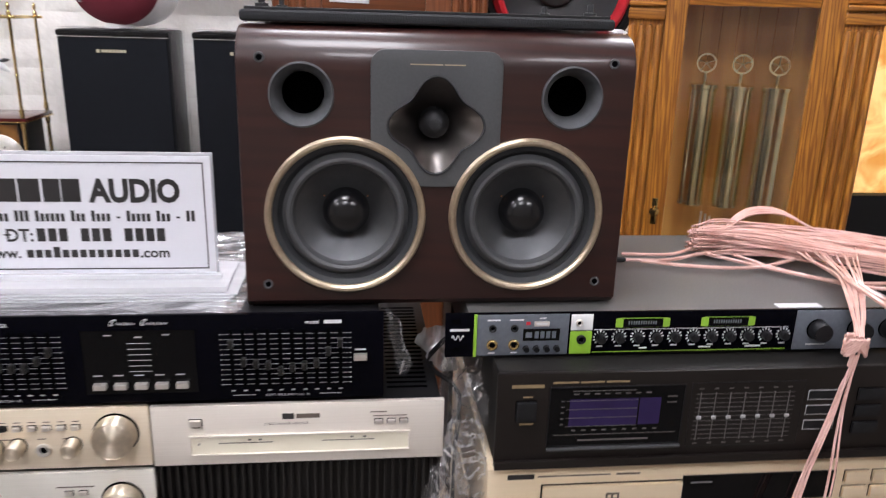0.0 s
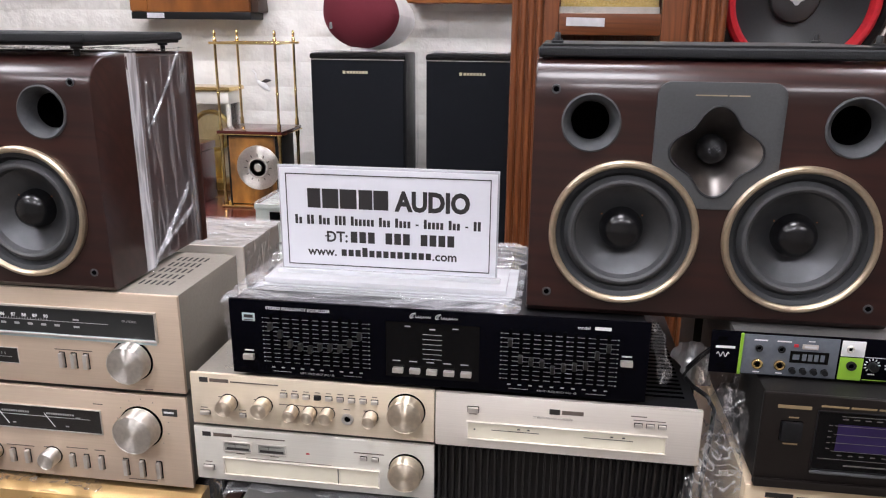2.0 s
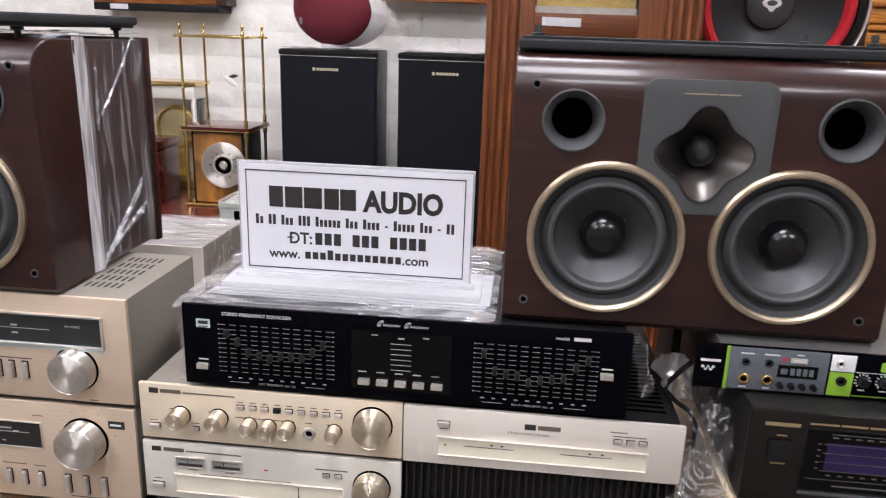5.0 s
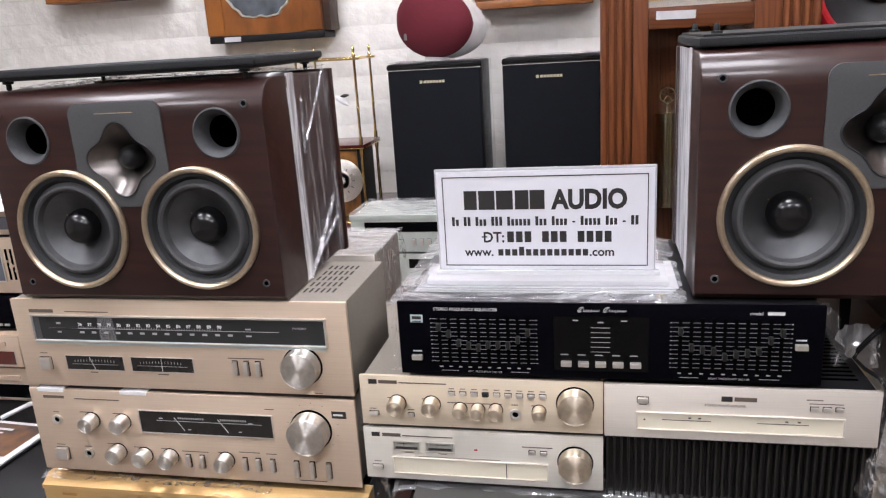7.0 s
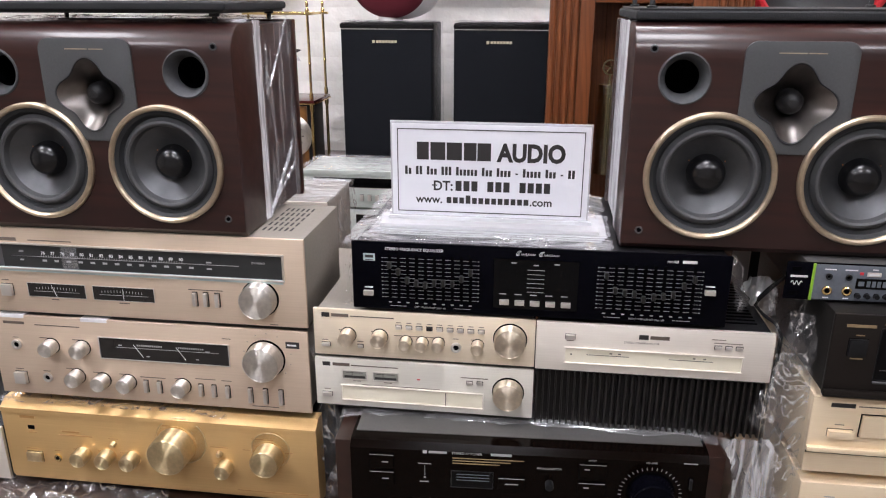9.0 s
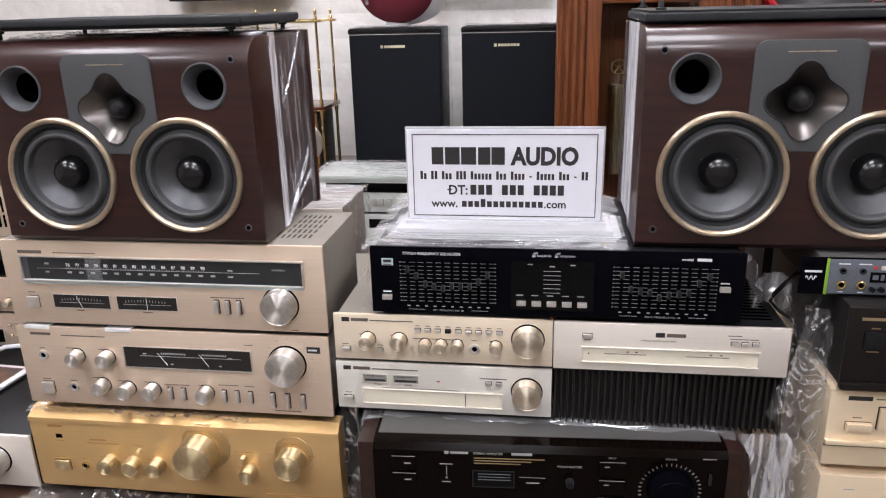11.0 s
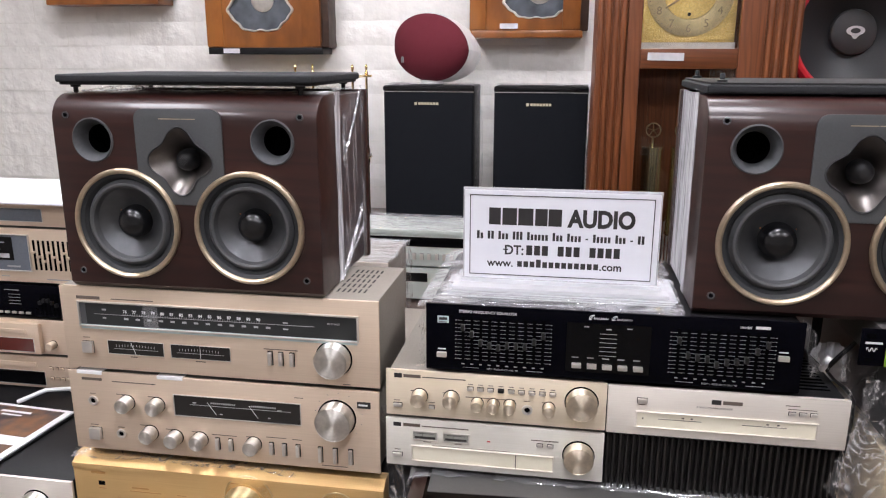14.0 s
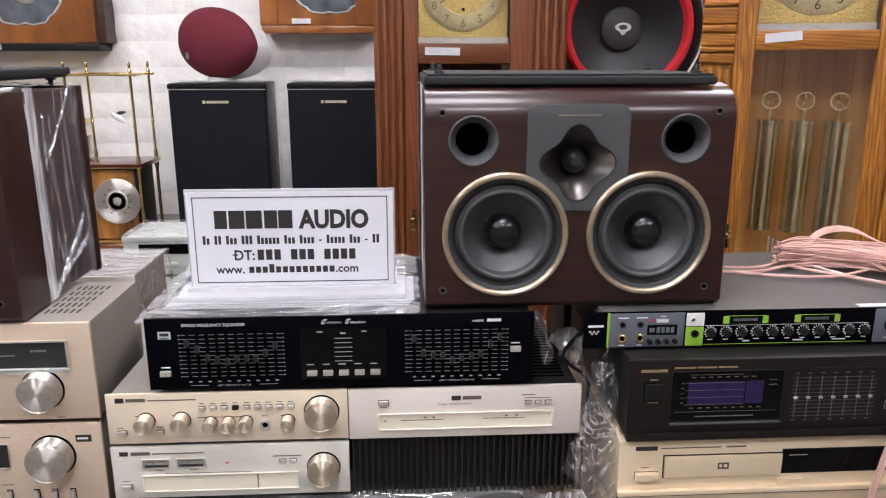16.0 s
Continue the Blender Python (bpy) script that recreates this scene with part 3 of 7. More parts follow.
def loudspeaker():
    x0, x1, y0, z0, z1, d = -0.103, 0.243, 0.655, 1.141, 1.389, 0.225
    t = thing("loudspeaker", (0.07, y0 + d / 2, z0), "dark mahogany loudspeaker with two gold-ringed woofers, wrapped in film", "loudspeaker", "pair of loudspeakers")
    pts = [(y0, z0 + 0.006), (y0, z1 - 0.034)]
    for k in range(1, 8):
        a = math.pi / 2 * k / 8
        pts.append((y0 + 0.034 * (1 - math.cos(a)), z1 - 0.034 + 0.034 * math.sin(a)))
    pts += [(y0 + 0.034, z1), (y0 + 0.075, z1), (y0 + 0.075, z0), (y0 + 0.006, z0)]
    front = extrude_yz(pts, x0, x1)
    rim = [e for e in front.edges if abs(e.verts[0].co.x - e.verts[1].co.x) < 1e-6]
    bmesh.ops.bevel(front, geom=rim, offset=0.0022, segments=3, profile=0.5, affect="EDGES")
    wc = [(-0.0125, 1.2275), (0.151, 1.2275)]
    hc = (0.0665, 1.3085)

    def plug(cx, cz, r):
        return lathe(cx, y0 - 0.02, cz, [(0, 0), (r, 0), (r, 0.12), (0, 0.12)], 48)

    def diamond(a, k):
        return (1 + 0.15 * math.cos(4 * a)) / 1.15

    pc = [(-0.049, 1.333), (0.1865, 1.334)]
    front = cut(front, *[plug(*c, 0.064) for c in wc], *[plug(*c, 0.0245) for c in pc],
                lathe(hc[0], y0 - 0.02, hc[1], [(0, 0), (0.0425, 0), (0.0425, 0.12), (0, 0.12)], 64, shape=diamond))
    part("baffle", front, M_mahog, t, angle=25)
    part("cabinet", bx(x0 + 0.004, x1 - 0.004, y0 + 0.077, y0 + d - 0.014, z0 + 0.002, z1 - 0.003, 0.003), M_mahog, t)
    part("back_panel", bx(x0 - 0.002, x1 + 0.002, y0 + d - 0.014, y0 + d, z0, z1, 0.002), M_mahog, t)
    for cx, cz in wc:
        w = part("woofer", lathe(cx, y0, cz, [(0.0562, 0.004), (0.0545, 0.0015), (0.052, -0.0018), (0.0495, -0.0025), (0.047, -0.001), (0.0455, 0.003), (0.0445, 0.006)], 72), M_roll, t, "grey rubber woofer surround")
        part("trim_ring", lathe(cx, y0, cz, [(0.0712, 0.001), (0.0712, -0.0045), (0.0695, -0.0068), (0.0672, -0.0068), (0.0650, -0.0050), (0.0640, -0.002)], 96), M_ring, w, "pale gold metal ring")
        part("flange", lathe(cx, y0, cz, [(0.0643, -0.0035), (0.0600, -0.0010), (0.0585, 0.0022), (0.0560, 0.0040), (0.0558, 0.012)], 72), M_flange, w)
        part("cone", lathe(cx, y0, cz, [(0.0450, 0.0055), (0.043, 0.007), (0.034, 0.0135), (0.025, 0.019), (0.0185, 0.023)], 72), M_cone, w)
        part("dust_cap", lathe(cx, y0, cz, [(0.0214, 0.0215), (0.0212, 0.017), (0.0197, 0.0100), (0.0165, 0.0045), (0.0115, 0.0010), (0.0055, -0.0006), (0, -0.0010)], 48), M_cap, w, "glossy black domed cap")
        for k in (35, 145):
            a = radians(k)
            part("rivet", lathe(cx + 0.024 * math.cos(a), y0 + 0.0185, cz + 0.024 * math.sin(a), [(0.0009, 0), (0.0006, -0.0006), (0, -0.0008)], 8), M_copper, w)
    # horn plate with its clover mouth
    out = []
    px0, px1, pz0, pz1, r = 0.0095, 0.1235, 1.2545, 1.3725, 0.013
    for cx, cz, a0 in ((px1 - r, pz1 - r, 0), (px0 + r, pz1 - r, 90), (px0 + r, pz0 + r, 180), (px1 - r, pz0 + r, 270)):
        for k in range(7):
            a = radians(a0 + 15 * k)
            out.append((cx + r * math.cos(a), cz + r * math.sin(a)))
    plate = cut(extrude_xz(out, y0 - 0.0022, y0 + 0.001, 0.0007), lathe(hc[0], y0 - 0.02, hc[1], [(0, 0), (0.0425, 0), (0.0425, 0.12), (0, 0.12)], 64, shape=diamond),
                *[plug(*c, 0.0700) for c in wc])
    tw = part("tweeter", plate, M_hplate, t, "grey plate around a flared tweeter horn")
    prof = [(0.0435, -0.0030), (0.0425, -0.0036), (0.0412, -0.0026), (0.036, 0.0045), (0.029, 0.012), (0.021, 0.020), (0.0135, 0.027)]

    def flare(a, k):
        f = min(1, max(0, (k - 1) / 5))
        return diamond(a, k) * (1 - f ** 1.6) + f ** 1.6

    part("horn", lathe(hc[0], y0, hc[1], prof[2:], 96, shape=lambda a, k: flare(a, k + 2)), M_horn, tw, "bronze-grey metal horn")
    part("mouth_rim", lathe(hc[0], y0, hc[1], [(0.0438, -0.0020), (0.0434, -0.0031), (0.0424, -0.0034), (0.0411, -0.0025)], 96, shape=diamond), M_flange, tw)
    dome = lathe(hc[0], y0, hc[1], [(0.0140, 0.0275), (0.0138, 0.019), (0.0125, 0.0125), (0.0095, 0.0078), (0.005, 0.0052), (0, 0.0045)], 36)
    part("dome", dome, M_black, tw)
    net = bmesh.new()
    for k in range(-4, 5):
        for s in (-1, 1):
            line = []
            for i in range(13):
                u = -0.0125 + 0.025 * i / 12
                qx, qz = (u + k * 0.003 * s) , (u * s)
                rr = math.hypot(qx, qz) / 0.0138
                if rr < 0.97:
                    line.append((hc[0] + qx, y0 + 0.0045 + 0.0225 * (1 - math.sqrt(1 - rr * rr)) * 0.9 - 0.0006, hc[1] + qz))
            if len(line) > 2:
                tube(line, 0.00028, net, 4)
    part("mesh_guard", net, M_roll, tw)
    bars([(0.0430, 1.3605, 0.028, 0.0011), (0.0725, 1.3605, 0.018, 0.0011)], y0 - 0.0022, M_ring, tw)
    for cx, cz in pc:
        p = part("bass_port", lathe(cx, y0, cz, [(0.0278, 0.001), (0.0278, -0.0012), (0.0262, -0.0020), (0.0235, 0.001), (0.0205, 0.007), (0.0185, 0.015), (0.0180, 0.045)], 56), M_port, t, "grey flared bass port")
        part("hollow", lathe(cx, y0, cz, [(0.0179, 0.018), (0.0178, 0.046), (0, 0.046)], 40), M_dark, p)
    for sx, sz in ((-0.083, 1.3635), (0.222, 1.3645), (0.222, 1.1630), (-0.083, 1.1630)):
        s = part("grille_socket", lathe(sx, y0, sz, [(0.0045, 0.0005), (0.0045, -0.0008), (0.0030, -0.0010), (0.0026, 0.000)], 20), M_roll, t)
        part("hole", lathe(sx, y0 - 0.0003, sz, [(0.0027, 0), (0, 0)], 12), M_dark, s)

    # stretched film over sides and top, gathered at its edges and crinkled across
    def side(xs, s, ya, yb, za, zb, off, amp, nu, nv, seed):
        """A band of film on one side, from the corner (ya, za) to (yb, zb)."""
        def f(u, v):
            y, z = ya + (yb - ya) * u, za + (zb - za) * v
            n1 = noise.noise(Vector((y * 70, z * 6, xs * 9 + seed)))
            n2 = noise.noise(Vector((y * 160, z * 60, seed)))
            return (xs + s * (off + amp * n1 + amp * 0.3 * n2), y, z)
        return sheet(f, nu, nv)

    def fan(xs, s, ya, za, yb, zb, w0, w1, n, seed):
        """Thin pleats of film that spread from one place to another."""
        rg = random.Random(seed)
        bm = bmesh.new()
        for k in range(n):
            q = (k + rg.uniform(-0.4, 0.4)) / n - 0.5
            a0, b0, wide = rg.uniform(0.0, 0.12), rg.uniform(0.75, 1.0), rg.uniform(0.0012, 0.0042)
            ph = rg.uniform(0, 9)

            def f(u, v):
                m = a0 + (b0 - a0) * u
                w = (w0 + (w1 - w0) * m) * q + (v - 0.5) * wide * (0.35 + math.sin(math.pi * u))
                wob = 0.0022 * noise.noise(Vector((m * 5, ph, seed)))
                return (xs + s * (0.0042 + 0.0026 * math.sin(v * math.pi) + 0.0018 * noise.noise(Vector((u * 9, v * 3, ph)))),
                        ya + (yb - ya) * m + w * 0.55 + wob, za + (zb - za) * m + w * 0.8 + wob + 0.010 * m * m)
            join(bm, sheet(f, 16, 3))
        return bm

    ys, ye = y0 + 0.072, y0 + d - 0.012
    for xs, s in ((x1 - 0.004, 1), (x0 + 0.004, -1)):
        part("plastic_wrap", side(xs, s, ys, ye, z0 + 0.002, z1, 0.0022, 0.0012 if s > 0 else 0.0006, 36, 14, 1), M_film_v if s > 0 else M_film_band, t, "clear plastic film")
        part("film_edge", side(xs, s, ys - 0.003, ys + 0.018, z0 + 0.001, z1 + 0.002, 0.0046, 0.0014 if s > 0 else 0.0005, 10, 30, 2), M_film_band, t, "milky gathered film edge")
        part("film_edge", side(xs, s, ye - 0.026, ye - 0.004, z0 + 0.001, z1 + 0.002, 0.0050, 0.0018 if s > 0 else 0.0006, 10, 30, 4), M_film_v, t)
        if s < 0:
            continue
        part("film_crease", fan(xs, s, ys + 0.010, z0 + 0.004, ye - 0.022, z0 + 0.078, 0.016, 0.034, 10, 3), M_film_crease, t, "crinkled film crease")
        part("film_crease", fan(xs, s, ys + 0.028, z0 + 0.020, ye - 0.004, z0 + 0.052, 0.006, 0.016, 5, 8), M_film_crease, t)
        part("film_crease", fan(xs, s, ys + 0.036, z0 + 0.168, ye - 0.022, z1 - 0.004, 0.005, 0.022, 7, 5), M_film_crease, t)
        part("film_crease", fan(xs, s, ys + 0.030, z0 + 0.150, ys + 0.034, z0 + 0.222, 0.003, 0.008, 3, 12), M_film_crease, t)
    part("film_fold", sheet(lambda u, v: (x0 + 0.10 + (x1 - x0 - 0.098) * u, y0 + 0.036 + 0.02 * v, z1 + 0.0008 + 0.0022 * v * (0.5 + u) + 0.0006 * noise.noise(Vector((u * 18, v * 3, 7)))), 30, 4), M_film_band, t)
    part("film_top", sheet(lambda u, v: (x0 + (x1 - x0) * u, y0 + 0.05 + (d - 0.054) * v, z1 + 0.0012 + 0.0065 * min(1, v * 3) * (0.45 + 0.55 * noise.noise(Vector((u * 7, v * 5, 3)))) + 0.0015 * noise.noise(Vector((u * 26, v * 18, 3)))), 60, 24), M_film, t)
    return t


speaker_right = loudspeaker()
LEFT = Matrix.Translation((-0.790, -0.014, -0.003))
speaker_left = copy_thing(speaker_right, LEFT @ Matrix.Translation(speaker_right.location))


def grille(x0, x1, y0, y1, z, up, tilt):
    """A cloth speaker grille that lies flat, its pegs up or down."""
    t = thing("speaker_grille", ((x0 + x1) / 2, (y0 + y1) / 2, z), "black cloth speaker grille lying on top of a loudspeaker", "speaker grille", "speaker grilles")
    part("panel", bx(x0, x1, y0, y1, z, z + 0.010, 0.004, 3), M_grille_cloth, t)
    part("rim", bx(x0 + 0.004, x1 - 0.004, y0 + 0.004, y1 - 0.004, z + (0.0095 if up else -0.003), z + (0.0125 if up else 0.0005), 0.001), M_rubber, t)
    for px in (x0 + 0.018, x1 - 0.020):
        for py in (y0 + 0.016, y1 - 0.016):
            zz = z + 0.012 if up else z - 0.003
            s = 1 if up else -1
            part("peg", lathe(px, py, zz, [(0.006, 0), (0.006, s * 0.003), (0.003, s * 0.0035), (0.003, s * 0.009), (0.0022, s * 0.0105), (0, s * 0.0105)], 16, "z"), M_rubber if not up else M_flange, t)
    t.rotation_euler = (radians(tilt), 0, 0)
    return t


grille(-0.893, -0.556, 0.655, 0.865, 1.3995, False, 0.0)
grille(-0.102, 0.229, 0.682, 0.892, 1.3915, True, 0.0)

# ---- middle stack ----


def equalizer():
    x0, x1, y, z0, z1 = -0.417, 0.0215, 0.640, 1.051, 1.140
    t = unit("graphic_equalizer", "glossy black stereo equalizer with two banks of sliders", "equalizer", x0, x1, y, z0, z1, 0.26, M_gloss, M_black, foot=0.0035)
    for bx0, bx1, tag in ((-0.376, -0.268, "L"), (-0.122, -0.013, "R")):
        n = 10
        for i in range(n):
            sx = bx0 + (bx1 - bx0) * (i + 0.5) / n
            part("slot", bx(sx - 0.0019, sx + 0.0019, y - 0.0006, y - 0.00005, 1.0665, 1.1255), M_dark, t)
        bars([(bx0 - 0.0020, 1.0705 + 0.005 * k, bx1 - bx0 + 0.0040, 0.00045) for k in range(11)], y, M_line, t, "scale_line")
        rows = [(bx0 - 0.0046, 1.0705 + 0.005 * k, 0.0018, 0.0008) for k in range(11)] + [(bx1 + 0.0028, 1.0705 + 0.005 * k, 0.0018, 0.0008) for k in range(11)]
        rows += [(bx0 + (bx1 - bx0) * (i + 0.5) / n - 0.0018, 1.0640, 0.0036, 0.0012) for i in range(n)]
        rows += [(bx0 + 0.005, 1.0594, 0.020, 0.0004), (bx1 - 0.025, 1.0594, 0.020, 0.0004)]
        bars(rows, y, M_grey, t)
        words(("LEFT" if tag == "L" else "RIGHT") + " / FREQUENCY (Hz) / dB", (bx0 + bx1) / 2, 1.0580, 0.0030, y - 0.0003, M_grey, t, align="CENTER")
        drift = [0.84, 0.68, 0.47, 0.41, 0.37, 0.44, 0.44, 0.44, 0.57, 0.74] if tag == "L" else [0.84, 0.48, 0.44, 0.41, 0.29, 0.36, 0.39, 0.44, 0.67, 0.84]
        for i in range(n):
            sx = bx0 + (bx1 - bx0) * (i + 0.5) / n
            sz = 1.0705 + 0.05 * drift[i]
            c = part("slider_cap", bx(sx - 0.0023, sx + 0.0023, y - 0.007, y - 0.0006, sz - 0.0040, sz + 0.0040, 0.0012), M_satin, t)
            part("mark", bx(sx - 0.0024, sx + 0.0024, y - 0.0063, y - 0.006, sz - 0.0003, sz + 0.0003), M_dim, c)
    d = pane(t, -0.246, -0.148, 1.064, 1.126, y, M_glass_dark, M_gloss, 0.001, 0.0012)
    bars([(-0.207, 1.086 + 0.0055 * k, 0.020, 0.0005) for k in range(6)], y - 0.0006, M_grey, d, "meter_scale")
    bars([(-0.226, 1.1215, 0.006, 0.0012), (-0.200, 1.1195, 0.006, 0.0014), (-0.176, 1.1215, 0.006, 0.0012)] + [(-0.239 + 0.018 * k, 1.0822, 0.008, 0.0011) for k in range(5)], y - 0.0006, M_grey, d)
    for k in range(5):
        cx = -0.233 + 0.018 * k
        button(t, cx - 0.0056, cx + 0.0056, 1.0700, 1.0752, y, M_metal, 0.006)
    button(t, -0.403, -0.391, 1.0725, 1.0785, y, M_metal, 0.005, "power_button")
    button(t, -0.006, 0.006, 1.0940, 1.1000, y, M_metal, 0.005)
    bars([(-0.402, 1.0820, 0.010, 0.0014), (-0.005, 1.1035, 0.010, 0.0014)], y, M_white, t)
    bars([(-0.4025, 1.1205, 0.014, 0.009)], y, M_cyan, t, "badge")
    bars([(-0.4005, 1.1215, 0.010, 0.0035), (-0.4005, 1.1172, 0.010, 0.0010)], y - 0.0003, M_ink, t, "badge_print")
    words("STEREO FREQUENCY EQUALIZER", -0.376, 1.1304, 0.0047, y - 0.0002, M_white, t)
    words("model", -0.0500, 1.1300, 0.0050, y - 0.0002, M_white, t)
    bars([(-0.0330, 1.1317, 0.016, 0.0034)], y, M_white, t)
    # a script badge, drawn as low looping strokes behind a tall swash
    s = bmesh.new()
    for a, w in ((-0.2215, 0.0225), (-0.1950, 0.0235)):
        tube([(a + 0.0040 + 0.0030 * math.cos(v * 0.5), y - 0.0003, 1.1335 + 0.0028 * math.sin(v * 0.5 + 0.6)) for v in range(11)], 0.00028, s, 4)
        tube([(a + 0.0016 + 0.0050 * v / 5, y - 0.0003, 1.1305 + 0.0062 * v / 5) for v in range(6)], 0.00034, s, 4)
        pts = []
        for i in range(50):
            q = i / 49
            h = 0.0011 * math.sin(q * 38)
            pts.append((a + 0.0062 + (w - 0.0062) * q + 0.45 * h + 0.0005 * math.cos(q * 38), y - 0.0003, 1.1326 + h * (1.9 if 0.40 < q < 0.52 else 1.0)))
        tube(pts, 0.00024, s, 4)
    part("script_badge", s, M_white, t)
    return t


equalizer()


def preamp():
    x0, x1, y, z0, z1 = -0.469, -0.1945, 0.640, 0.985, 1.050
    t = unit("preamplifier", "slim champagne preamplifier with a row of small knobs", "amplifier", x0, x1, y, z0, z1, 0.25, M_champ_warm, M_case, "champagne components", 0.003)
    for kx, kz, r, h in ((-0.425, 1.0168, 0.0098, 0.016), (-0.3848, 1.0171, 0.0098, 0.016), (-0.352, 1.0128, 0.0075, 0.014), (-0.3319, 1.0128, 0.0075, 0.014), (-0.3117, 1.0131, 0.0075, 0.014), (-0.2636, 1.0133, 0.0075, 0.014)):
        knob(t, kx, kz, r, h, y, M_knob_champ)
    knob(t, -0.2245, 1.0236, 0.0192, 0.016, y, M_knob_champ, name="volume_knob")
    jack(t, -0.290, 1.0082, 0.0066, y)
    for k in range(9):
        cx = -0.361 + 0.0127 * k
        button(t, cx - 0.0034, cx + 0.0034, 1.0292, 1.0334, y, M_metal if k != 3 else M_black, 0.004)
    button(t, -0.459, -0.4485, 1.0005, 1.0050, y, M_metal, 0.004, "power_button")
    button(t, -0.413, -0.4065, 1.0005, 1.0045, y, M_metal, 0.003)
    bars([(-0.4580, 1.0425, 0.010, 0.0060)], y, M_ink, t, "badge")
    rows = [(-0.446, 1.0425, 0.022, 0.0042), (-0.422, 1.0420, 0.055, 0.0014)]
    rows += [(-0.364 + 0.0127 * k, 1.0368, 0.006, 0.0009) for k in range(9)]
    rows += [(-0.437, 1.0228, 0.012, 0.0010), (-0.396, 1.0228, 0.012, 0.0010), (-0.367, 1.0195, 0.062, 0.0009), (-0.272, 1.0195, 0.012, 0.0009), (-0.294, 1.0195, 0.007, 0.0009), (-0.232, 1.0395, 0.011, 0.0010), (-0.459, 1.0085, 0.008, 0.0009), (-0.414, 1.0085, 0.008, 0.0009)]
    bars(rows, y, M_print, t)


preamp()


def slim_tuner():
    x0, x1, y, z0, z1 = -0.470, -0.1945, 0.640, 0.914, 0.9835
    t = unit("stereo_tuner", "slim silver tuner with a cream dial window", "tuner", x0, x1, y, z0, z1, 0.25, M_coolsilver, M_case, "champagne components", 0.003)
    for a, b in ((-0.434, -0.4035), (-0.3945, -0.363)):
        w = pane(t, a, b, 0.9562, 0.9668, y, M_palemeter, M_metal, 0.0012, 0.0016, "meter")
        bars([(a + 0.002, 0.9590, b - a - 0.004, 0.0030), (a + 0.012, 0.9635, 0.0006, 0.0050), (a + 0.004, 0.9646, b - a - 0.008, 0.0005)], y - 0.0006, M_ink, w, "scale")
    w = pane(t, -0.4355, -0.2565, 0.9265, 0.9455, y, M_cream, M_silver, 0.0016, 0.0022, "dial_window")
    part("dial_pointer", bx(-0.303, -0.3020, y - 0.0012, y - 0.0006, 0.9268, 0.9455), M_ink, w)
    knob(t, -0.225, 0.9516, 0.0186, 0.016, y, M_knob_champ, name="tuning_knob")
    button(t, -0.461, -0.449, 0.9298, 0.9352, y, M_metal, 0.004, "power_button")
    for cx in (-0.273, -0.260):
        button(t, cx - 0.0033, cx + 0.0033, 0.9590, 0.9632, y, M_metal, 0.003)
    bars([(-0.339, 0.9605, 0.004, 0.0018)], y, M_redroll, t, "signal_lamp")
    bars([(-0.4600, 0.9750, 0.010, 0.0055)], y, M_ink, t, "badge")
    bars([(-0.447, 0.9750, 0.022, 0.0042), (-0.423, 0.9745, 0.060, 0.0013), (-0.284, 0.9675, 0.034, 0.0012), (-0.459, 0.9395, 0.008, 0.0009), (-0.421, 0.9530, 0.010, 0.0008), (-0.381, 0.9530, 0.010, 0.0008), (-0.410, 0.9485, 0.10, 0.0007)], y, M_print, t)


slim_tuner()


def power_amp():
    x0, x1, y, z0, z1 = -0.1935, 0.0800, 0.640, 0.906, 1.0490
    t = thing("power_amplifier", ((x0 + x1) / 2, y + 0.13, z0), "silver-fronted power amplifier over a black finned heatsink", "amplifier", "champagne components")
    part("front_panel", bx(x0, x1, y, y + 0.006, 0.9865, z1, 0.0012), M_silver, t)
    part("case", bx(x0 + 0.003, x1 - 0.003, y + 0.006, y + 0.27, 0.9820, z1 - 0.002, 0.0015), M_black, t)
    for k in range(22):
        yy = y + 0.03 + 0.010 * k
        part("vent_slot", bx(0.026, 0.066, yy, yy + 0.004, z1 - 0.0021, z1 - 0.0016), M_dark, t)
    part("heatsink_core", bx(x0 + 0.002, x1, y + 0.018, y + 0.26, z0, 0.9820), M_fin, t)
    fin = None
    for k in range(36):
        fx = x0 + 0.0035 + (x1 - x0 - 0.006) * k / 35
        b = bx(fx - 0.0011, fx + 0.0011, y + 0.006, y + 0.0180, z0 + 0.002, 0.9815, 0.0004, 1)
        part("fin", b, M_fin, t)
    w = pane(t, -0.158, 0.0455, 0.9985, 1.0165, y, M_cream, M_silver, 0.0018, 0.0024, "meter_window")
    bars([(-0.133, 1.0095, 0.050, 0.0007), (-0.037, 1.0095, 0.050, 0.0007), (-0.106, 1.0125, 0.003, 0.0014), (-0.096, 1.0125, 0.003, 0.0014), (-0.010, 1.0125, 0.003, 0.0014), (0.002, 1.0125, 0.003, 0.0014), (-0.152, 1.0090, 0.0018, 0.0018)], y - 0.0006, M_ink, w, "scale")
    button(t, -0.1585, -0.1475, 1.0290, 1.0350, y, M_metal, 0.004, "power_button")
    for cx in (0.017, 0.029, 0.041):
        button(t, cx - 0.0036, cx + 0.0036, 1.0265, 1.0305, y, M_metal, 0.003)
    bars([(-0.0735, 1.0360, 0.011, 0.0060)], y, M_ink, t, "badge")
    bars([(-0.0605, 1.0360, 0.022, 0.0046), (0.009, 1.0382, 0.016, 0.0010), (0.012, 1.0340, 0.032, 0.0009), (-0.157, 1.0265, 0.008, 0.0009)], y, M_print, t)
    words("STEREO POWER AMPLIFIER", -0.0900, 1.0272, 0.0034, y - 0.0002, M_print, t)


power_amp()


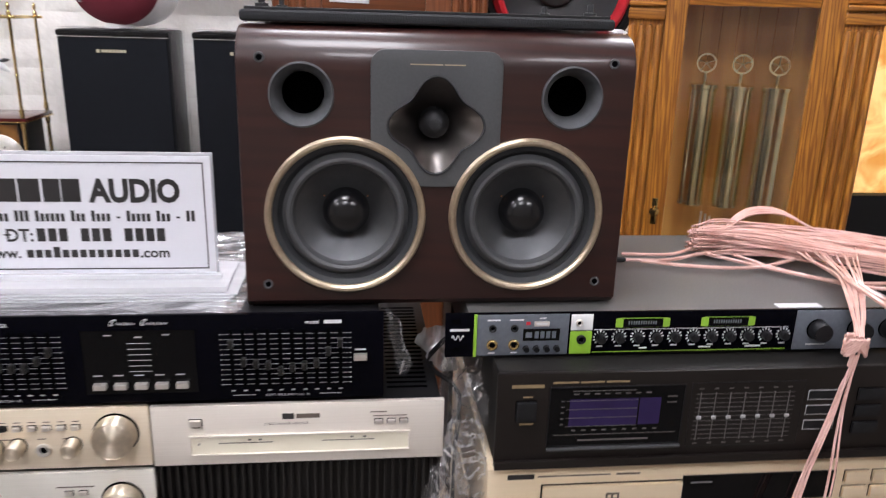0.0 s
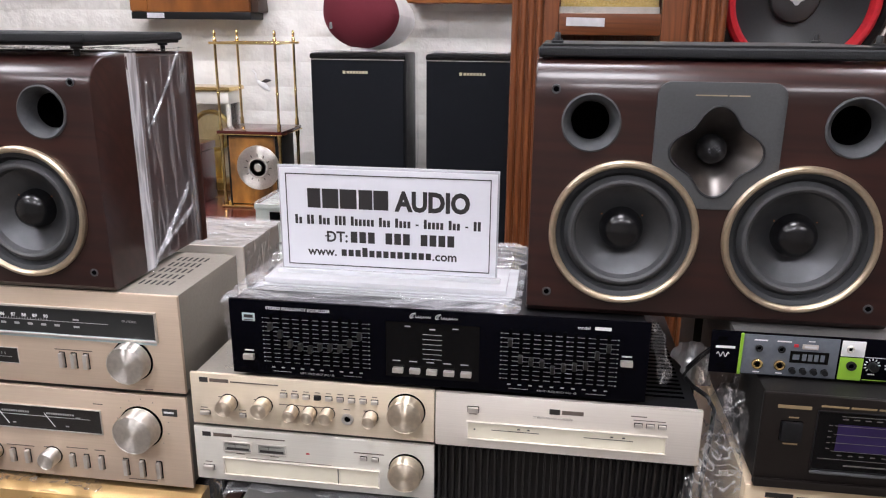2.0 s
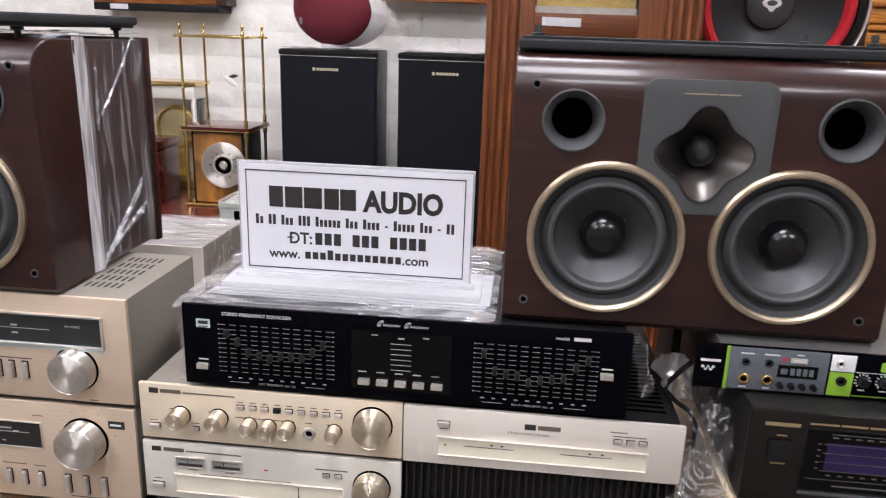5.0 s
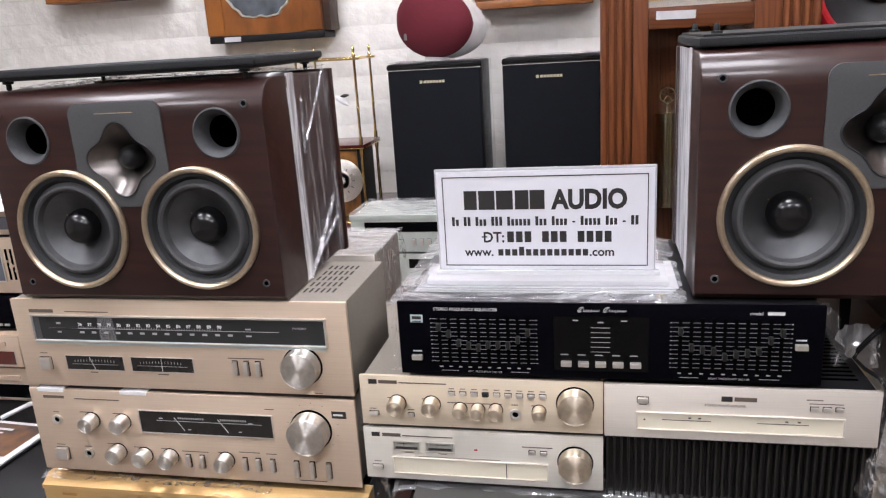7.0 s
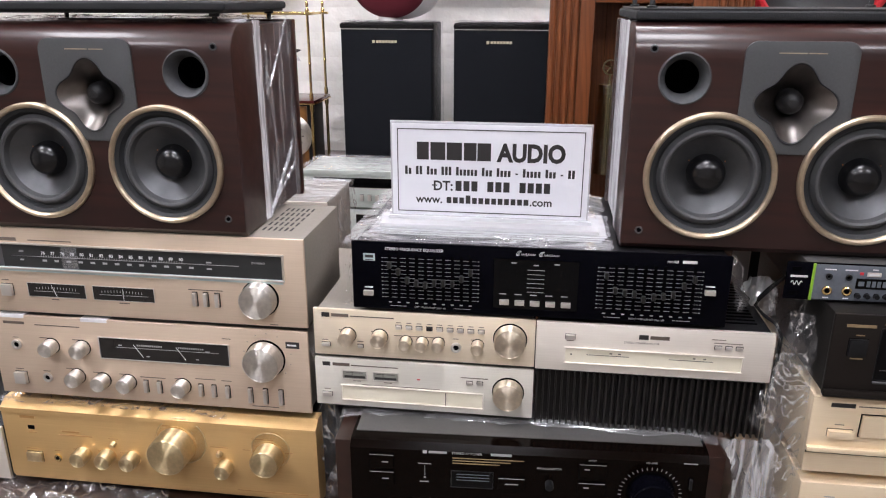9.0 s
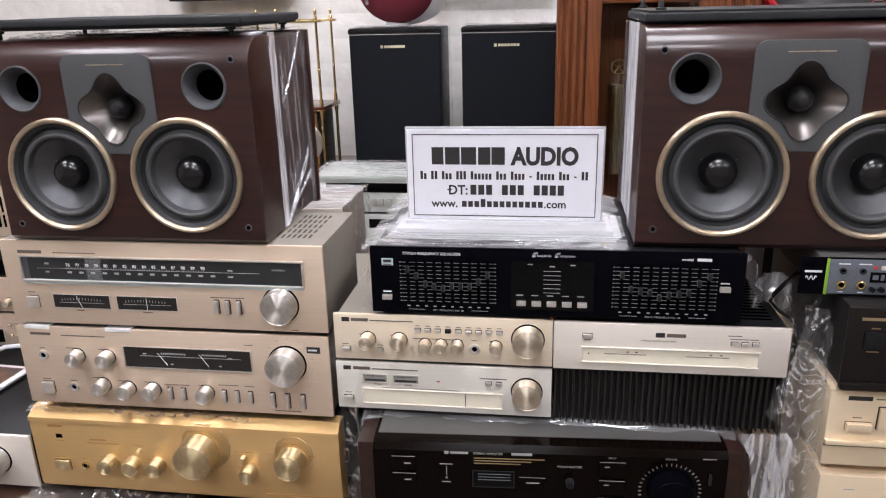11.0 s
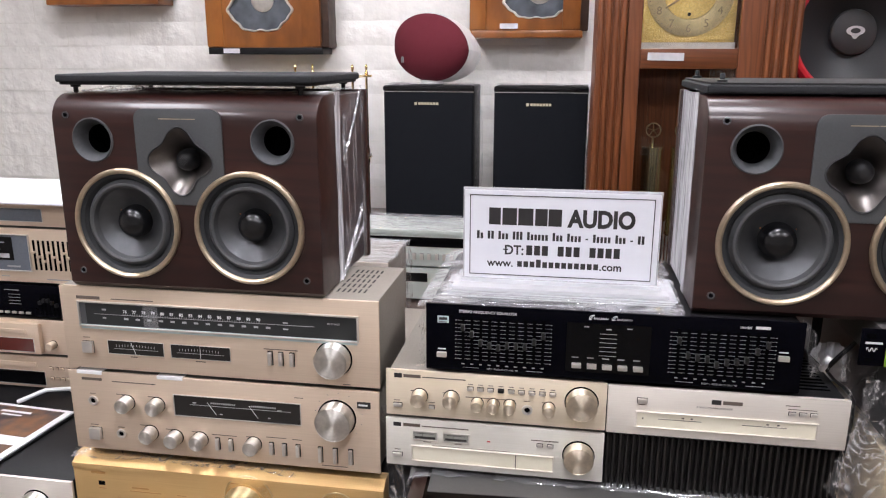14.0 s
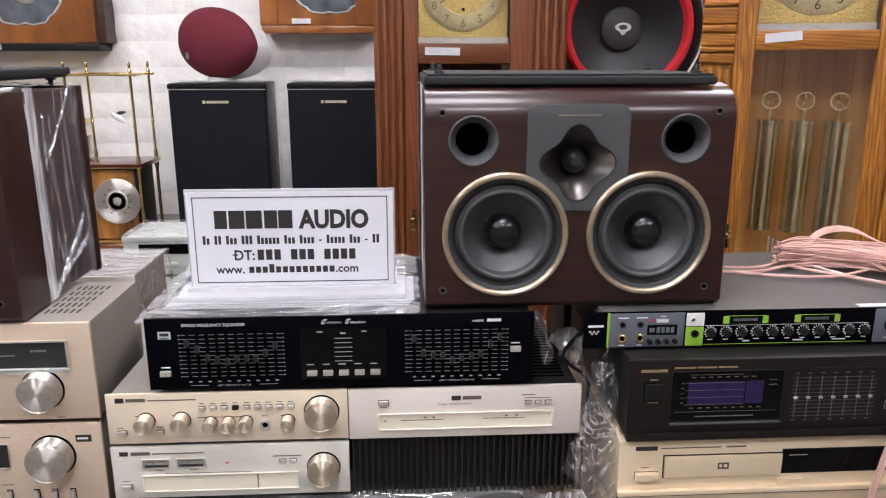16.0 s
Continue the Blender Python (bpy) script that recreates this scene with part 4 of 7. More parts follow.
def black_amp():
    x0, x1, y, z0, z1 = -0.412, 0.0155, 0.580, TABLE, 0.9055
    t = thing("integrated_amplifier", ((x0 + x1) / 2, y + 0.18, z0), "brown-black stereo amplifier with wooden side panels", "amplifier")
    pts = [(y + 0.34, z0 + 0.012), (y, z0 + 0.012), (y, z1 - 0.010), (y + 0.006, z1 - 0.002), (y + 0.020, z1), (y + 0.34, z1)]
    part("case", extrude_yz(pts, x0, x1), M_piano, t)
    # added sheet whose grey stands in for reflections on the glossy black top
    part("top_panel", bx(x0 + 0.004, x1 - 0.004, y + 0.0215, y + 0.335, z1 - 0.0002, z1 + 0.0012, 0.0006), M_greytop, t, "thin grey sheet coloured like reflections on the black top")
    for a, b in ((x0 - 0.020, x0 - 0.0005), (x1 + 0.0005, x1 + 0.020)):
        part("side_panel", bx(a, b, y + 0.006, y + 0.34, z0 + 0.012, z1 - 0.004, 0.002), M_side, t)
    for fx in (x0 + 0.05, x1 - 0.05):
        for fy in (y + 0.05, y + 0.29):
            part("foot", lathe(fx, fy, z0, [(0.02, 0), (0.021, 0.012), (0, 0.012)], 24, "z"), M_rubber, t)
    for z0b, z1b in ((0.869, 0.889), (0.846, 0.865)):
        button(t, -0.388, -0.359, z0b, z1b, y, M_piano, 0.003)
        bars([(-0.388, z1b - 0.0004, 0.029, 0.0006), (-0.373, (z0b + z1b) / 2, 0.008, 0.0014)], y - 0.003, M_grey, t)
    bars([(-0.323, 0.8940, 0.005, 0.0042), (-0.316, 0.8940, 0.022, 0.0030), (-0.241, 0.8942, 0.025, 0.0034)], y, M_grey, t)
    words("STEREO AMPLIFIER", -0.288, 0.8925, 0.0044, y - 0.0002, M_grey, t)
    bars([(-0.287, 0.8872, 0.086, 0.0012), (-0.287, 0.8836, 0.070, 0.0012), (-0.287, 0.8800, 0.057, 0.0012)], y, M_dimgold, t)
    w = pane(t, -0.288, -0.238, 0.847, 0.869, y, M_glass_dark, M_black, 0.001, 0.0012, "display")
    bars([(-0.282, 0.865 - 0.004 * k, 0.040, 0.0009) for k in range(3)], y - 0.0006, M_greyp, w, "scale")
    button(t, -0.231, -0.200, 0.848, 0.864, y, M_piano, 0.003)
    bars([(-0.231, 0.8636, 0.031, 0.0006), (-0.223, 0.8560, 0.016, 0.0013)], y - 0.003, M_grey, t)
    words("PHONO SELECTOR", -0.1705, 0.8775, 0.0034, y - 0.0002, M_grey, t, align="CENTER")
    words("INPUT", -0.120, 0.8915, 0.0034, y - 0.0002, M_grey, t, align="CENTER")
    words("VOLUME", -0.051, 0.8925, 0.0034, y - 0.0002, M_grey, t, align="CENTER")
    knob(t, -0.170, 0.8590, 0.005, 0.010, y, M_black)
    for z0b, z1b in ((0.869, 0.889), (0.844, 0.863), (0.819, 0.838)):
        button(t, -0.135, -0.104, z0b, z1b, y, M_piano, 0.003)
        bars([(-0.135, z1b - 0.0004, 0.031, 0.0006), (-0.129, (z0b + z1b) / 2 + 0.003, 0.006, 0.0012)], y - 0.003, M_grey, t)
    knob(t, -0.0495, 0.8530, 0.0265, 0.024, y, M_gloss, name="volume_knob")
    tick = bmesh.new()
    for k in range(29):
        a = radians(-40 + 260 * k / 28)
        cc, s = math.cos(a), math.sin(a)
        tube([(-0.0500 + 0.0340 * cc, y - 0.0003, 0.8500 + 0.0340 * s), (-0.0500 + 0.0375 * cc, y - 0.0003, 0.8500 + 0.0375 * s)], 0.00035, tick, 4)
    part("volume_scale", tick, M_grey, t)
    bars([(-0.329, 0.8775, 0.016, 0.0012), (-0.321, 0.868, 0.0006, 0.014), (-0.322, 0.858, 0.0025, 0.0025), (-0.327, 0.852, 0.011, 0.0012), (-0.014, 0.8950, 0.016, 0.0012)], y, M_grey, t)
    lever(t, -0.004, 0.868, y, 0.003, 0.014, M_rubber)
    t.rotation_euler = (0, 0, radians(2.9))
    t.location = Vector((-0.412, 0.580, 0)) + Matrix.Rotation(radians(2.9), 3, "Z") @ (t.location - Vector((-0.412, 0.580, 0)))


black_amp()

# ---- left stack ----


def dial_tuner():
    x0, x1, y, z0, z1 = -0.9165, -0.4780, 0.645, 1.0145, 1.1360
    t = unit("stereo_tuner", "champagne stereo tuner with a long dark dial window", "tuner", x0, x1, y, z0, z1, 0.162, M_champ, M_case, foot=0.005, inset=0.0015)
    w = pane(t, -0.8885, -0.5060, 1.0825, 1.1140, y, M_dialglass, M_metal, 0.0022, 0.0030, "dial_window")
    # flat strips on the dial face paint the shade inside a recess
    part("shade", bx(-0.8885, -0.8800, y - 0.0009, y - 0.0006, 1.0832, 1.1140), M_roll, w)
    part("shade", bx(-0.8800, -0.5060, y - 0.0009, y - 0.0006, 1.1118, 1.1140), M_flange, w)
    # the reflective bar below the glass, its brightness put into a pale colour
    part("light_strip", bx(-0.8885, -0.5060, y - 0.0012, y - 0.0007, 1.0772, 1.0832), M_cyan, w, "pale cyan reflective strip below the dial glass")
    for k, s in enumerate(("76", "77", "78", "79", "80", "81", "82", "83", "84", "85", "86", "87", "88", "89", "90")):
        words(s, -0.823 + 0.0133 * k, 1.1018, 0.0056, y - 0.0010, M_white, w, "numeral", "CENTER", bold=0.0001)
    bars([(-0.868, 1.0985, 0.306, 0.0006)] + [(-0.826 + 0.00333 * k, 1.1000, 0.0004, 0.0020) for k in range(58)], y - 0.0008, M_grey, w, "scale")
    bars([(-0.825 + 0.0165 * k, 1.0935, 0.006, 0.0026) for k in range(13)] + [(-0.856, 1.1050, 0.006, 0.0024), (-0.856, 1.0935, 0.005, 0.0020), (-0.604, 1.1015, 0.007, 0.0018), (-0.604, 1.0930, 0.007, 0.0018), (-0.868, 1.0985, 0.04, 0.0005)], y - 0.0008, M_grey, w)
    words("FM STEREO", -0.545, 1.1025, 0.0034, y - 0.0010, M_grey, w)
    part("dial_pointer", bx(-0.797, -0.776, y - 0.0024, y - 0.0014, 1.0800, 1.1140), M_film_roll, w, "clear sliding dial pointer")
    for a, b in ((-0.853, -0.773), (-0.762, -0.679)):
        m = pane(t, a, b, 1.0432, 1.0615, y, M_meter, M_metal, 0.0008, 0.001, "meter")
        bars([(a + 0.008, 1.0505, b - a - 0.016, 0.0004)] + [(a + 0.012 + 0.0042 * k, 1.0545 + 0.0012 * math.sin(k / 13 * math.pi), 0.0005, 0.0030) for k in range(14)], y - 0.0006, M_grey, m, "scale")
        c = (a + b) / 2
        lean = -0.006 if a < -0.8 else 0.0
        nd = bmesh.new()
        tube([(c, y - 0.0012, 1.0436), (c + lean, y - 0.0012, 1.0600)], 0.0003, nd, 4)
        part("needle", nd, M_white, m)
    bars([(-0.8220, 1.0395, 0.010, 0.0012), (-0.7280, 1.0395, 0.014, 0.0012), (-0.892, 1.1205, 0.034, 0.0044), (-0.842, 1.1200, 0.060, 0.0013), (-0.889, 1.0640, 0.010, 0.0010), (-0.632, 1.0640, 0.046, 0.0012), (-0.527, 1.0220, 0.010, 0.0011)], y, M_print, t)
    button(t, -0.8895, -0.8745, 1.0430, 1.0585, y, M_metal, 0.005, "power_button")
    for lx in (-0.6235, -0.609, -0.594):
        lever(t, lx, 1.0515, y, 0.0050, 0.0175)
    knob(t, -0.5378, 1.0570, 0.0228, 0.017, y, M_knob, mark=False, name="tuning_knob")
    for i in range(5):
        for j in range(6):
            sy, xx = y + 0.036 + 0.0225 * i, -0.543 + 0.0072 * j
            part("vent_slot", bx(xx, xx + 0.0026, sy, sy + 0.0140, z1 - 0.0012, z1 - 0.0005), M_rubber, t)
    return t


dial_tuner()


def meter_amp():
    x0, x1, y, z0, z1 = -0.9185, -0.4795, 0.645, 0.8925, 1.0140
    t = unit("integrated_amplifier", "champagne amplifier with twin needle meters and many knobs", "amplifier", x0, x1, y, z0, z1, 0.34, M_champ, M_case, foot=0.005)
    m = pane(t, -0.7645, -0.5865, 0.9595, 0.9890, y, M_meter, M_metal, 0.0012, 0.0016, "meter_window")
    bars([(-0.742, 0.9765, 0.142, 0.0006), (-0.738, 0.9795, 0.005, 0.0016), (-0.618, 0.9775, 0.006, 0.0016)], y - 0.0006, M_grey, m, "scale")
    bars([(-0.712 + 0.003 * k, 0.9808, 0.0018, 0.0022) for k in range(12)] + [(-0.655 + 0.003 * k, 0.9808, 0.0018, 0.0022) for k in range(12)] + [(-0.700, 0.9655, 0.004, 0.0012), (-0.632, 0.9655, 0.004, 0.0012)], y - 0.0006, M_grey, m)
    for nx in (-0.7045, -0.6455):
        nd = bmesh.new()
        tube([(nx, y - 0.0012, 0.9640), (nx - 0.012, y - 0.0012, 0.9815)], 0.0003, nd, 4)
        part("needle", nd, M_white, m)
    jack(t, -0.885, 0.9710, 0.0070, y, M_metal)
    jack(t, -0.848, 0.9240, 0.0068, y, M_metal)
    for kx, kz in ((-0.8338, 0.9723), (-0.7896, 0.9723), (-0.8033, 0.9295), (-0.7670, 0.9261), (-0.7306, 0.9261), (-0.6540, 0.9256)):
        knob(t, kx, kz, 0.0106, 0.016, y, M_knob)
    knob(t, -0.5368, 0.9735, 0.0245, 0.021, y, M_knob, mark=False, name="volume_knob")
    button(t, -0.8945, -0.8780, 0.9140, 0.9305, y, M_metal, 0.006, "power_button")
    for lx in (-0.706, -0.687, -0.629, -0.611, -0.592):
        lever(t, lx, 0.9215, y, 0.0048, 0.0165)
    for lx in (-0.561, -0.5405, -0.5195):
        lever(t, lx, 0.9190, y, 0.0050, 0.0205)
    bars([(-0.509, 0.9945, 0.018, 0.0090)], y, M_ink, t, "badge")
    bars([(-0.507, 0.9945, 0.012, 0.0022)], y - 0.0003, M_white, t, "badge_print")
    rows = [(-0.899, 1.0030, 0.030, 0.0038), (-0.854, 1.0015, 0.064, 0.0013), (-0.850, 0.9830, 0.016, 0.0011), (-0.803, 0.9830, 0.016, 0.0011), (-0.889, 0.9815, 0.008, 0.0010), (-0.894, 0.9345, 0.012, 0.0010), (-0.853, 0.9335, 0.010, 0.0010), (-0.819, 0.9395, 0.016, 0.0010), (-0.781, 0.9365, 0.014, 0.0010), (-0.743, 0.9365, 0.014, 0.0010), (-0.714, 0.9345, 0.036, 0.0011), (-0.665, 0.9355, 0.012, 0.0010), (-0.636, 0.9375, 0.028, 0.0010), (-0.600, 0.9370, 0.014, 0.0010), (-0.560, 0.9030, 0.036, 0.0011), (-0.594, 0.9980, 0.012, 0.0010)]
    bars(rows, y, M_print, t)
    tick = bmesh.new()
    for k in range(11):
        a = radians(-45 + 270 * k / 10)
        bx(-0.534 + 0.0318 * math.cos(a) - 0.0005, -0.534 + 0.0318 * math.cos(a) + 0.0005, y - 0.0003, y, 0.977 + 0.0318 * math.sin(a) - 0.0005, 0.977 + 0.0318 * math.sin(a) + 0.0005, bm=tick)
    part("volume_scale", tick, M_dim, t)
    for a, b in ((-0.905, -0.868), (-0.787, -0.750)):
        part("paper_label", bx(a, b, y - 0.0008, y + 0.012, z1 - 0.0004, z1 + 0.0010), M_white, t)
        part("label_flap", bx(a, b, y - 0.0008, y - 0.0003, z1 - 0.0038, z1 - 0.0005), M_white, t)


meter_amp()


def gold_amp():
    x0, x1, y, z0, z1 = -0.9300, -0.4760, 0.645, TABLE, 0.8820
    t = thing("integrated_amplifier", (-0.703, y + 0.2, z0), "gold anodised amplifier with large round knobs", "amplifier")
    pts = [(y + 0.012, z0 + 0.018), (y + 0.004, z0 + 0.022), (y, z0 + 0.030), (y, 0.8655), (y - 0.002, 0.8665), (y - 0.002, 0.8725), (y + 0.002, 0.8740), (y + 0.012, z1), (y + 0.03, z1), (y + 0.03, z0 + 0.018)]
    part("front_panel", extrude_yz(pts, x0, x1), M_gold, t)
    part("case", bx(x0 + 0.006, x1 - 0.006, y + 0.03, y + 0.40, z0 + 0.018, z1 - 0.002, 0.002), M_black, t)
    for fx in (x0 + 0.05, x1 - 0.05):
        for fy in (y + 0.06, y + 0.35):
            part("foot", lathe(fx, fy, z0, [(0.024, 0), (0.025, 0.018), (0, 0.018)], 28, "z"), M_rubber, t)
    bars([(-0.893, 0.8430, 0.010, 0.0065)], y, M_dark, t, "remote_sensor")
    button(t, -0.901, -0.878, 0.7885, 0.8035, y, M_knob_gold, 0.004, "power_button")
    jack(t, -0.855, 0.7965, 0.0056, y, M_brass)
    for kx in (-0.8142, -0.7779, -0.7416):
        knob(t, kx, 0.8068, 0.0118, 0.018, y, M_knob_gold, M_gold)
    knob(t, -0.6052, 0.8063, 0.0110, 0.018, y, M_knob_gold, M_gold)
    part("knob_recess", lathe(-0.667, y + 0.0002, 0.8400, [(0.0365, 0), (0.0352, -0.0012), (0.0338, -0.0002), (0, -0.0002)], 64), M_knob_gold, t)
    knob(t, -0.6745, 0.8330, 0.0275, 0.032, y, M_knob_gold, M_gold, name="volume_knob")
    part("knob_recess", lathe(-0.5405, y + 0.0002, 0.8365, [(0.0275, 0), (0.0265, -0.0010), (0.0252, -0.0002), (0, -0.0002)], 64), M_knob_gold, t)
    knob(t, -0.5425, 0.8285, 0.0200, 0.024, y, M_knob_gold, M_gold, name="selector_knob")
    for kx, kz in ((-0.767, 0.8265), (-0.613, 0.8255)):
        part("toggle", lathe(kx, y, kz, [(0.0042, 0), (0.0042, -0.002), (0.003, -0.007), (0, -0.0075)], 16), M_knob_gold, t)
    rows = [(-0.903, 0.8590, 0.022, 0.0038), (-0.893, 0.8350, 0.012, 0.0010), (-0.842, 0.8400, 0.026, 0.0024), (-0.846, 0.8345, 0.048, 0.0014), (-0.901, 0.8085, 0.016, 0.0010), (-0.858, 0.8080, 0.008, 0.0010), (-0.830, 0.8130, 0.008, 0.0010), (-0.793, 0.8130, 0.008, 0.0010), (-0.760, 0.8130, 0.014, 0.0010), (-0.774, 0.8345, 0.014, 0.0010), (-0.692, 0.8620, 0.012, 0.0012), (-0.626, 0.8345, 0.026, 0.0010), (-0.624, 0.8090, 0.022, 0.0010), (-0.566, 0.8520, 0.030, 0.0011), (-0.592, 0.7690, 0.100, 0.0012), (-0.580, 0.8340, 0.010, 0.0010), (-0.520, 0.8340, 0.010, 0.0010)]
    bars(rows, y, M_amber, t)


gold_amp()

# ---- sign and its stack of acrylic ----


def sign():
    x0, x1, y, z0, z1 = -0.3815, -0.1370, 0.712, 1.1510, 1.2725
    t = thing("sign_stand", (-0.26, 0.725, 1.146), "white acrylic counter sign with black print on an acrylic foot", "sign")
    part("panel", bx(x0, x1, y, y + 0.004, z0, z1, 0.0006), M_acryl, t)
    part("printed_face", bx(x0 + 0.002, x1 - 0.002, y - 0.0008, y - 0.0002, z0 + 0.004, z1 - 0.003), M_paper, t)
    f = y - 0.0008
    a, b, c, d = x0 + 0.0085, x1 - 0.0085, z0 + 0.0090, z1 - 0.0095
    bars([(a, d, b - a, 0.0011), (a, c, b - a, 0.0011), (a, (c + d) / 2, 0.0011, d - c), (b - 0.0011, (c + d) / 2, 0.0011, d - c)], f, M_ink, t, "border")
    for q, wd in ((-0.3485, 0.0147), (-0.3317, 0.0183), (-0.3117, 0.0188), (-0.2905, 0.0153), (-0.2740, 0.0165)):
        bars([(q, 1.2365, wd, 0.0218)], f, M_ink, t, "name_bar")
    words("AUDIO", -0.2490, 1.2262, 0.0298, f - 0.0002, M_ink, t, stretch=0.85, bold=0.0013)

    def letter_bars(start, pitch, tall, low, z, name, fill=0.70):
        """Plain bars on one base line: C a tall one, c a low one, - a dash."""
        for k, ch in enumerate(tall):
            if ch != " ":
                h = {"C": low * 1.38, "c": low, "-": low * 0.22}[ch]
                lift = low * 0.4 if ch == "-" else 0
                bars([(start + pitch * k, z + lift + h / 2, pitch * fill, h)], f, M_ink, t, name)
    letter_bars(-0.3635, 0.00454, "Cc CC Ccc CCC Cccccc Ccc Cccc - Ccccc Ccc - CC", 0.0076, 1.2068, "address_bar")
    words("DT:", -0.3285, 1.1875, 0.0172, f - 0.0002, M_ink, t, stretch=0.92, bold=0.0004)
    bars([(-0.3300, 1.1938, 0.0065, 0.0014)], f - 0.0002, M_ink, t, "letter_stroke")
    letter_bars(-0.3005, 0.00985, "CCC CCC CCCC", 0.0092, 1.1873, "number_bar", 0.76)
    words("www.", -0.3500, 1.1712, 0.0140, f - 0.0002, M_ink, t, bold=0.0003)
    letter_bars(-0.3115, 0.00795, "cccCcccccccccc"[:13], 0.0076, 1.1714, "address_bar", 0.74)
    words(".com", -0.2090, 1.1712, 0.0140, f - 0.0002, M_ink, t, bold=0.0003)
    base = bx(x0 - 0.010, x1 + 0.012, y - 0.030, y + 0.050, 1.1455, 1.1510, 0.0012)
    part("foot", base, M_acryl, t)
    part("kerb", bx(x0 - 0.002, x1 + 0.004, y - 0.010, y - 0.0020, 1.1512, 1.1560, 0.0008), M_acryl, t)


sign()
for k in range(3):
    e = 0.006 * ((k * 7) % 3 - 1)
    single("acrylic_sheet", bx(-0.398 + e, -0.118 + e * 0.5, 0.672 + 0.003 * k, 0.775, 1.1402 + 0.0018 * k, 1.1416 + 0.0018 * k, 0.0004, 1), M_acryl, "loose clear acrylic sheet lying on the equalizer", "acrylic sheet", "acrylic sheets")


def film_layer(name, x0, x1, y0, y1, z, amp, label, material, seed, edge=0.0):
    """Creased clear film that lies on a top and droops at its rim."""
    def f(u, v):
        x, y = x0 + (x1 - x0) * u, y0 + (y1 - y0) * v
        h = amp * (0.6 + noise.noise(Vector((x * 14, y * 60, seed))) + 0.5 * noise.noise(Vector((x * 60, y * 90, seed + 5))))
        drop = edge * max(0, 1 - min(u, 1 - u) * 18) + edge * max(0, 1 - v * 9)
        return (x + 0.004 * noise.noise(Vector((y * 40, seed, 1))), y + 0.004 * noise.noise(Vector((x * 30, seed, 2))), z + max(h, 0.0002) - drop)
    return single(name, sheet(f, 90, 30), material, label, "plastic film")


film_layer("plastic_film", -0.428, -0.108, 0.642, 0.90, 1.1402, 0.0035, "creased clear plastic film over the equalizer top", M_film_top, 1.0, 0.004)
film_layer("plastic_film", -0.44, 0.03, 0.634, 0.72, 0.9058, 0.0035, "creased clear plastic film over the black amplifier", M_film_top, 4.0, 0.003)
film_layer("plastic_film", -0.935, -0.60, 0.648, 0.80, 0.8824, 0.0038, "creased clear plastic film over the gold amplifier", M_film_bunch, 7.0, 0.003)

# ---- right stack ----


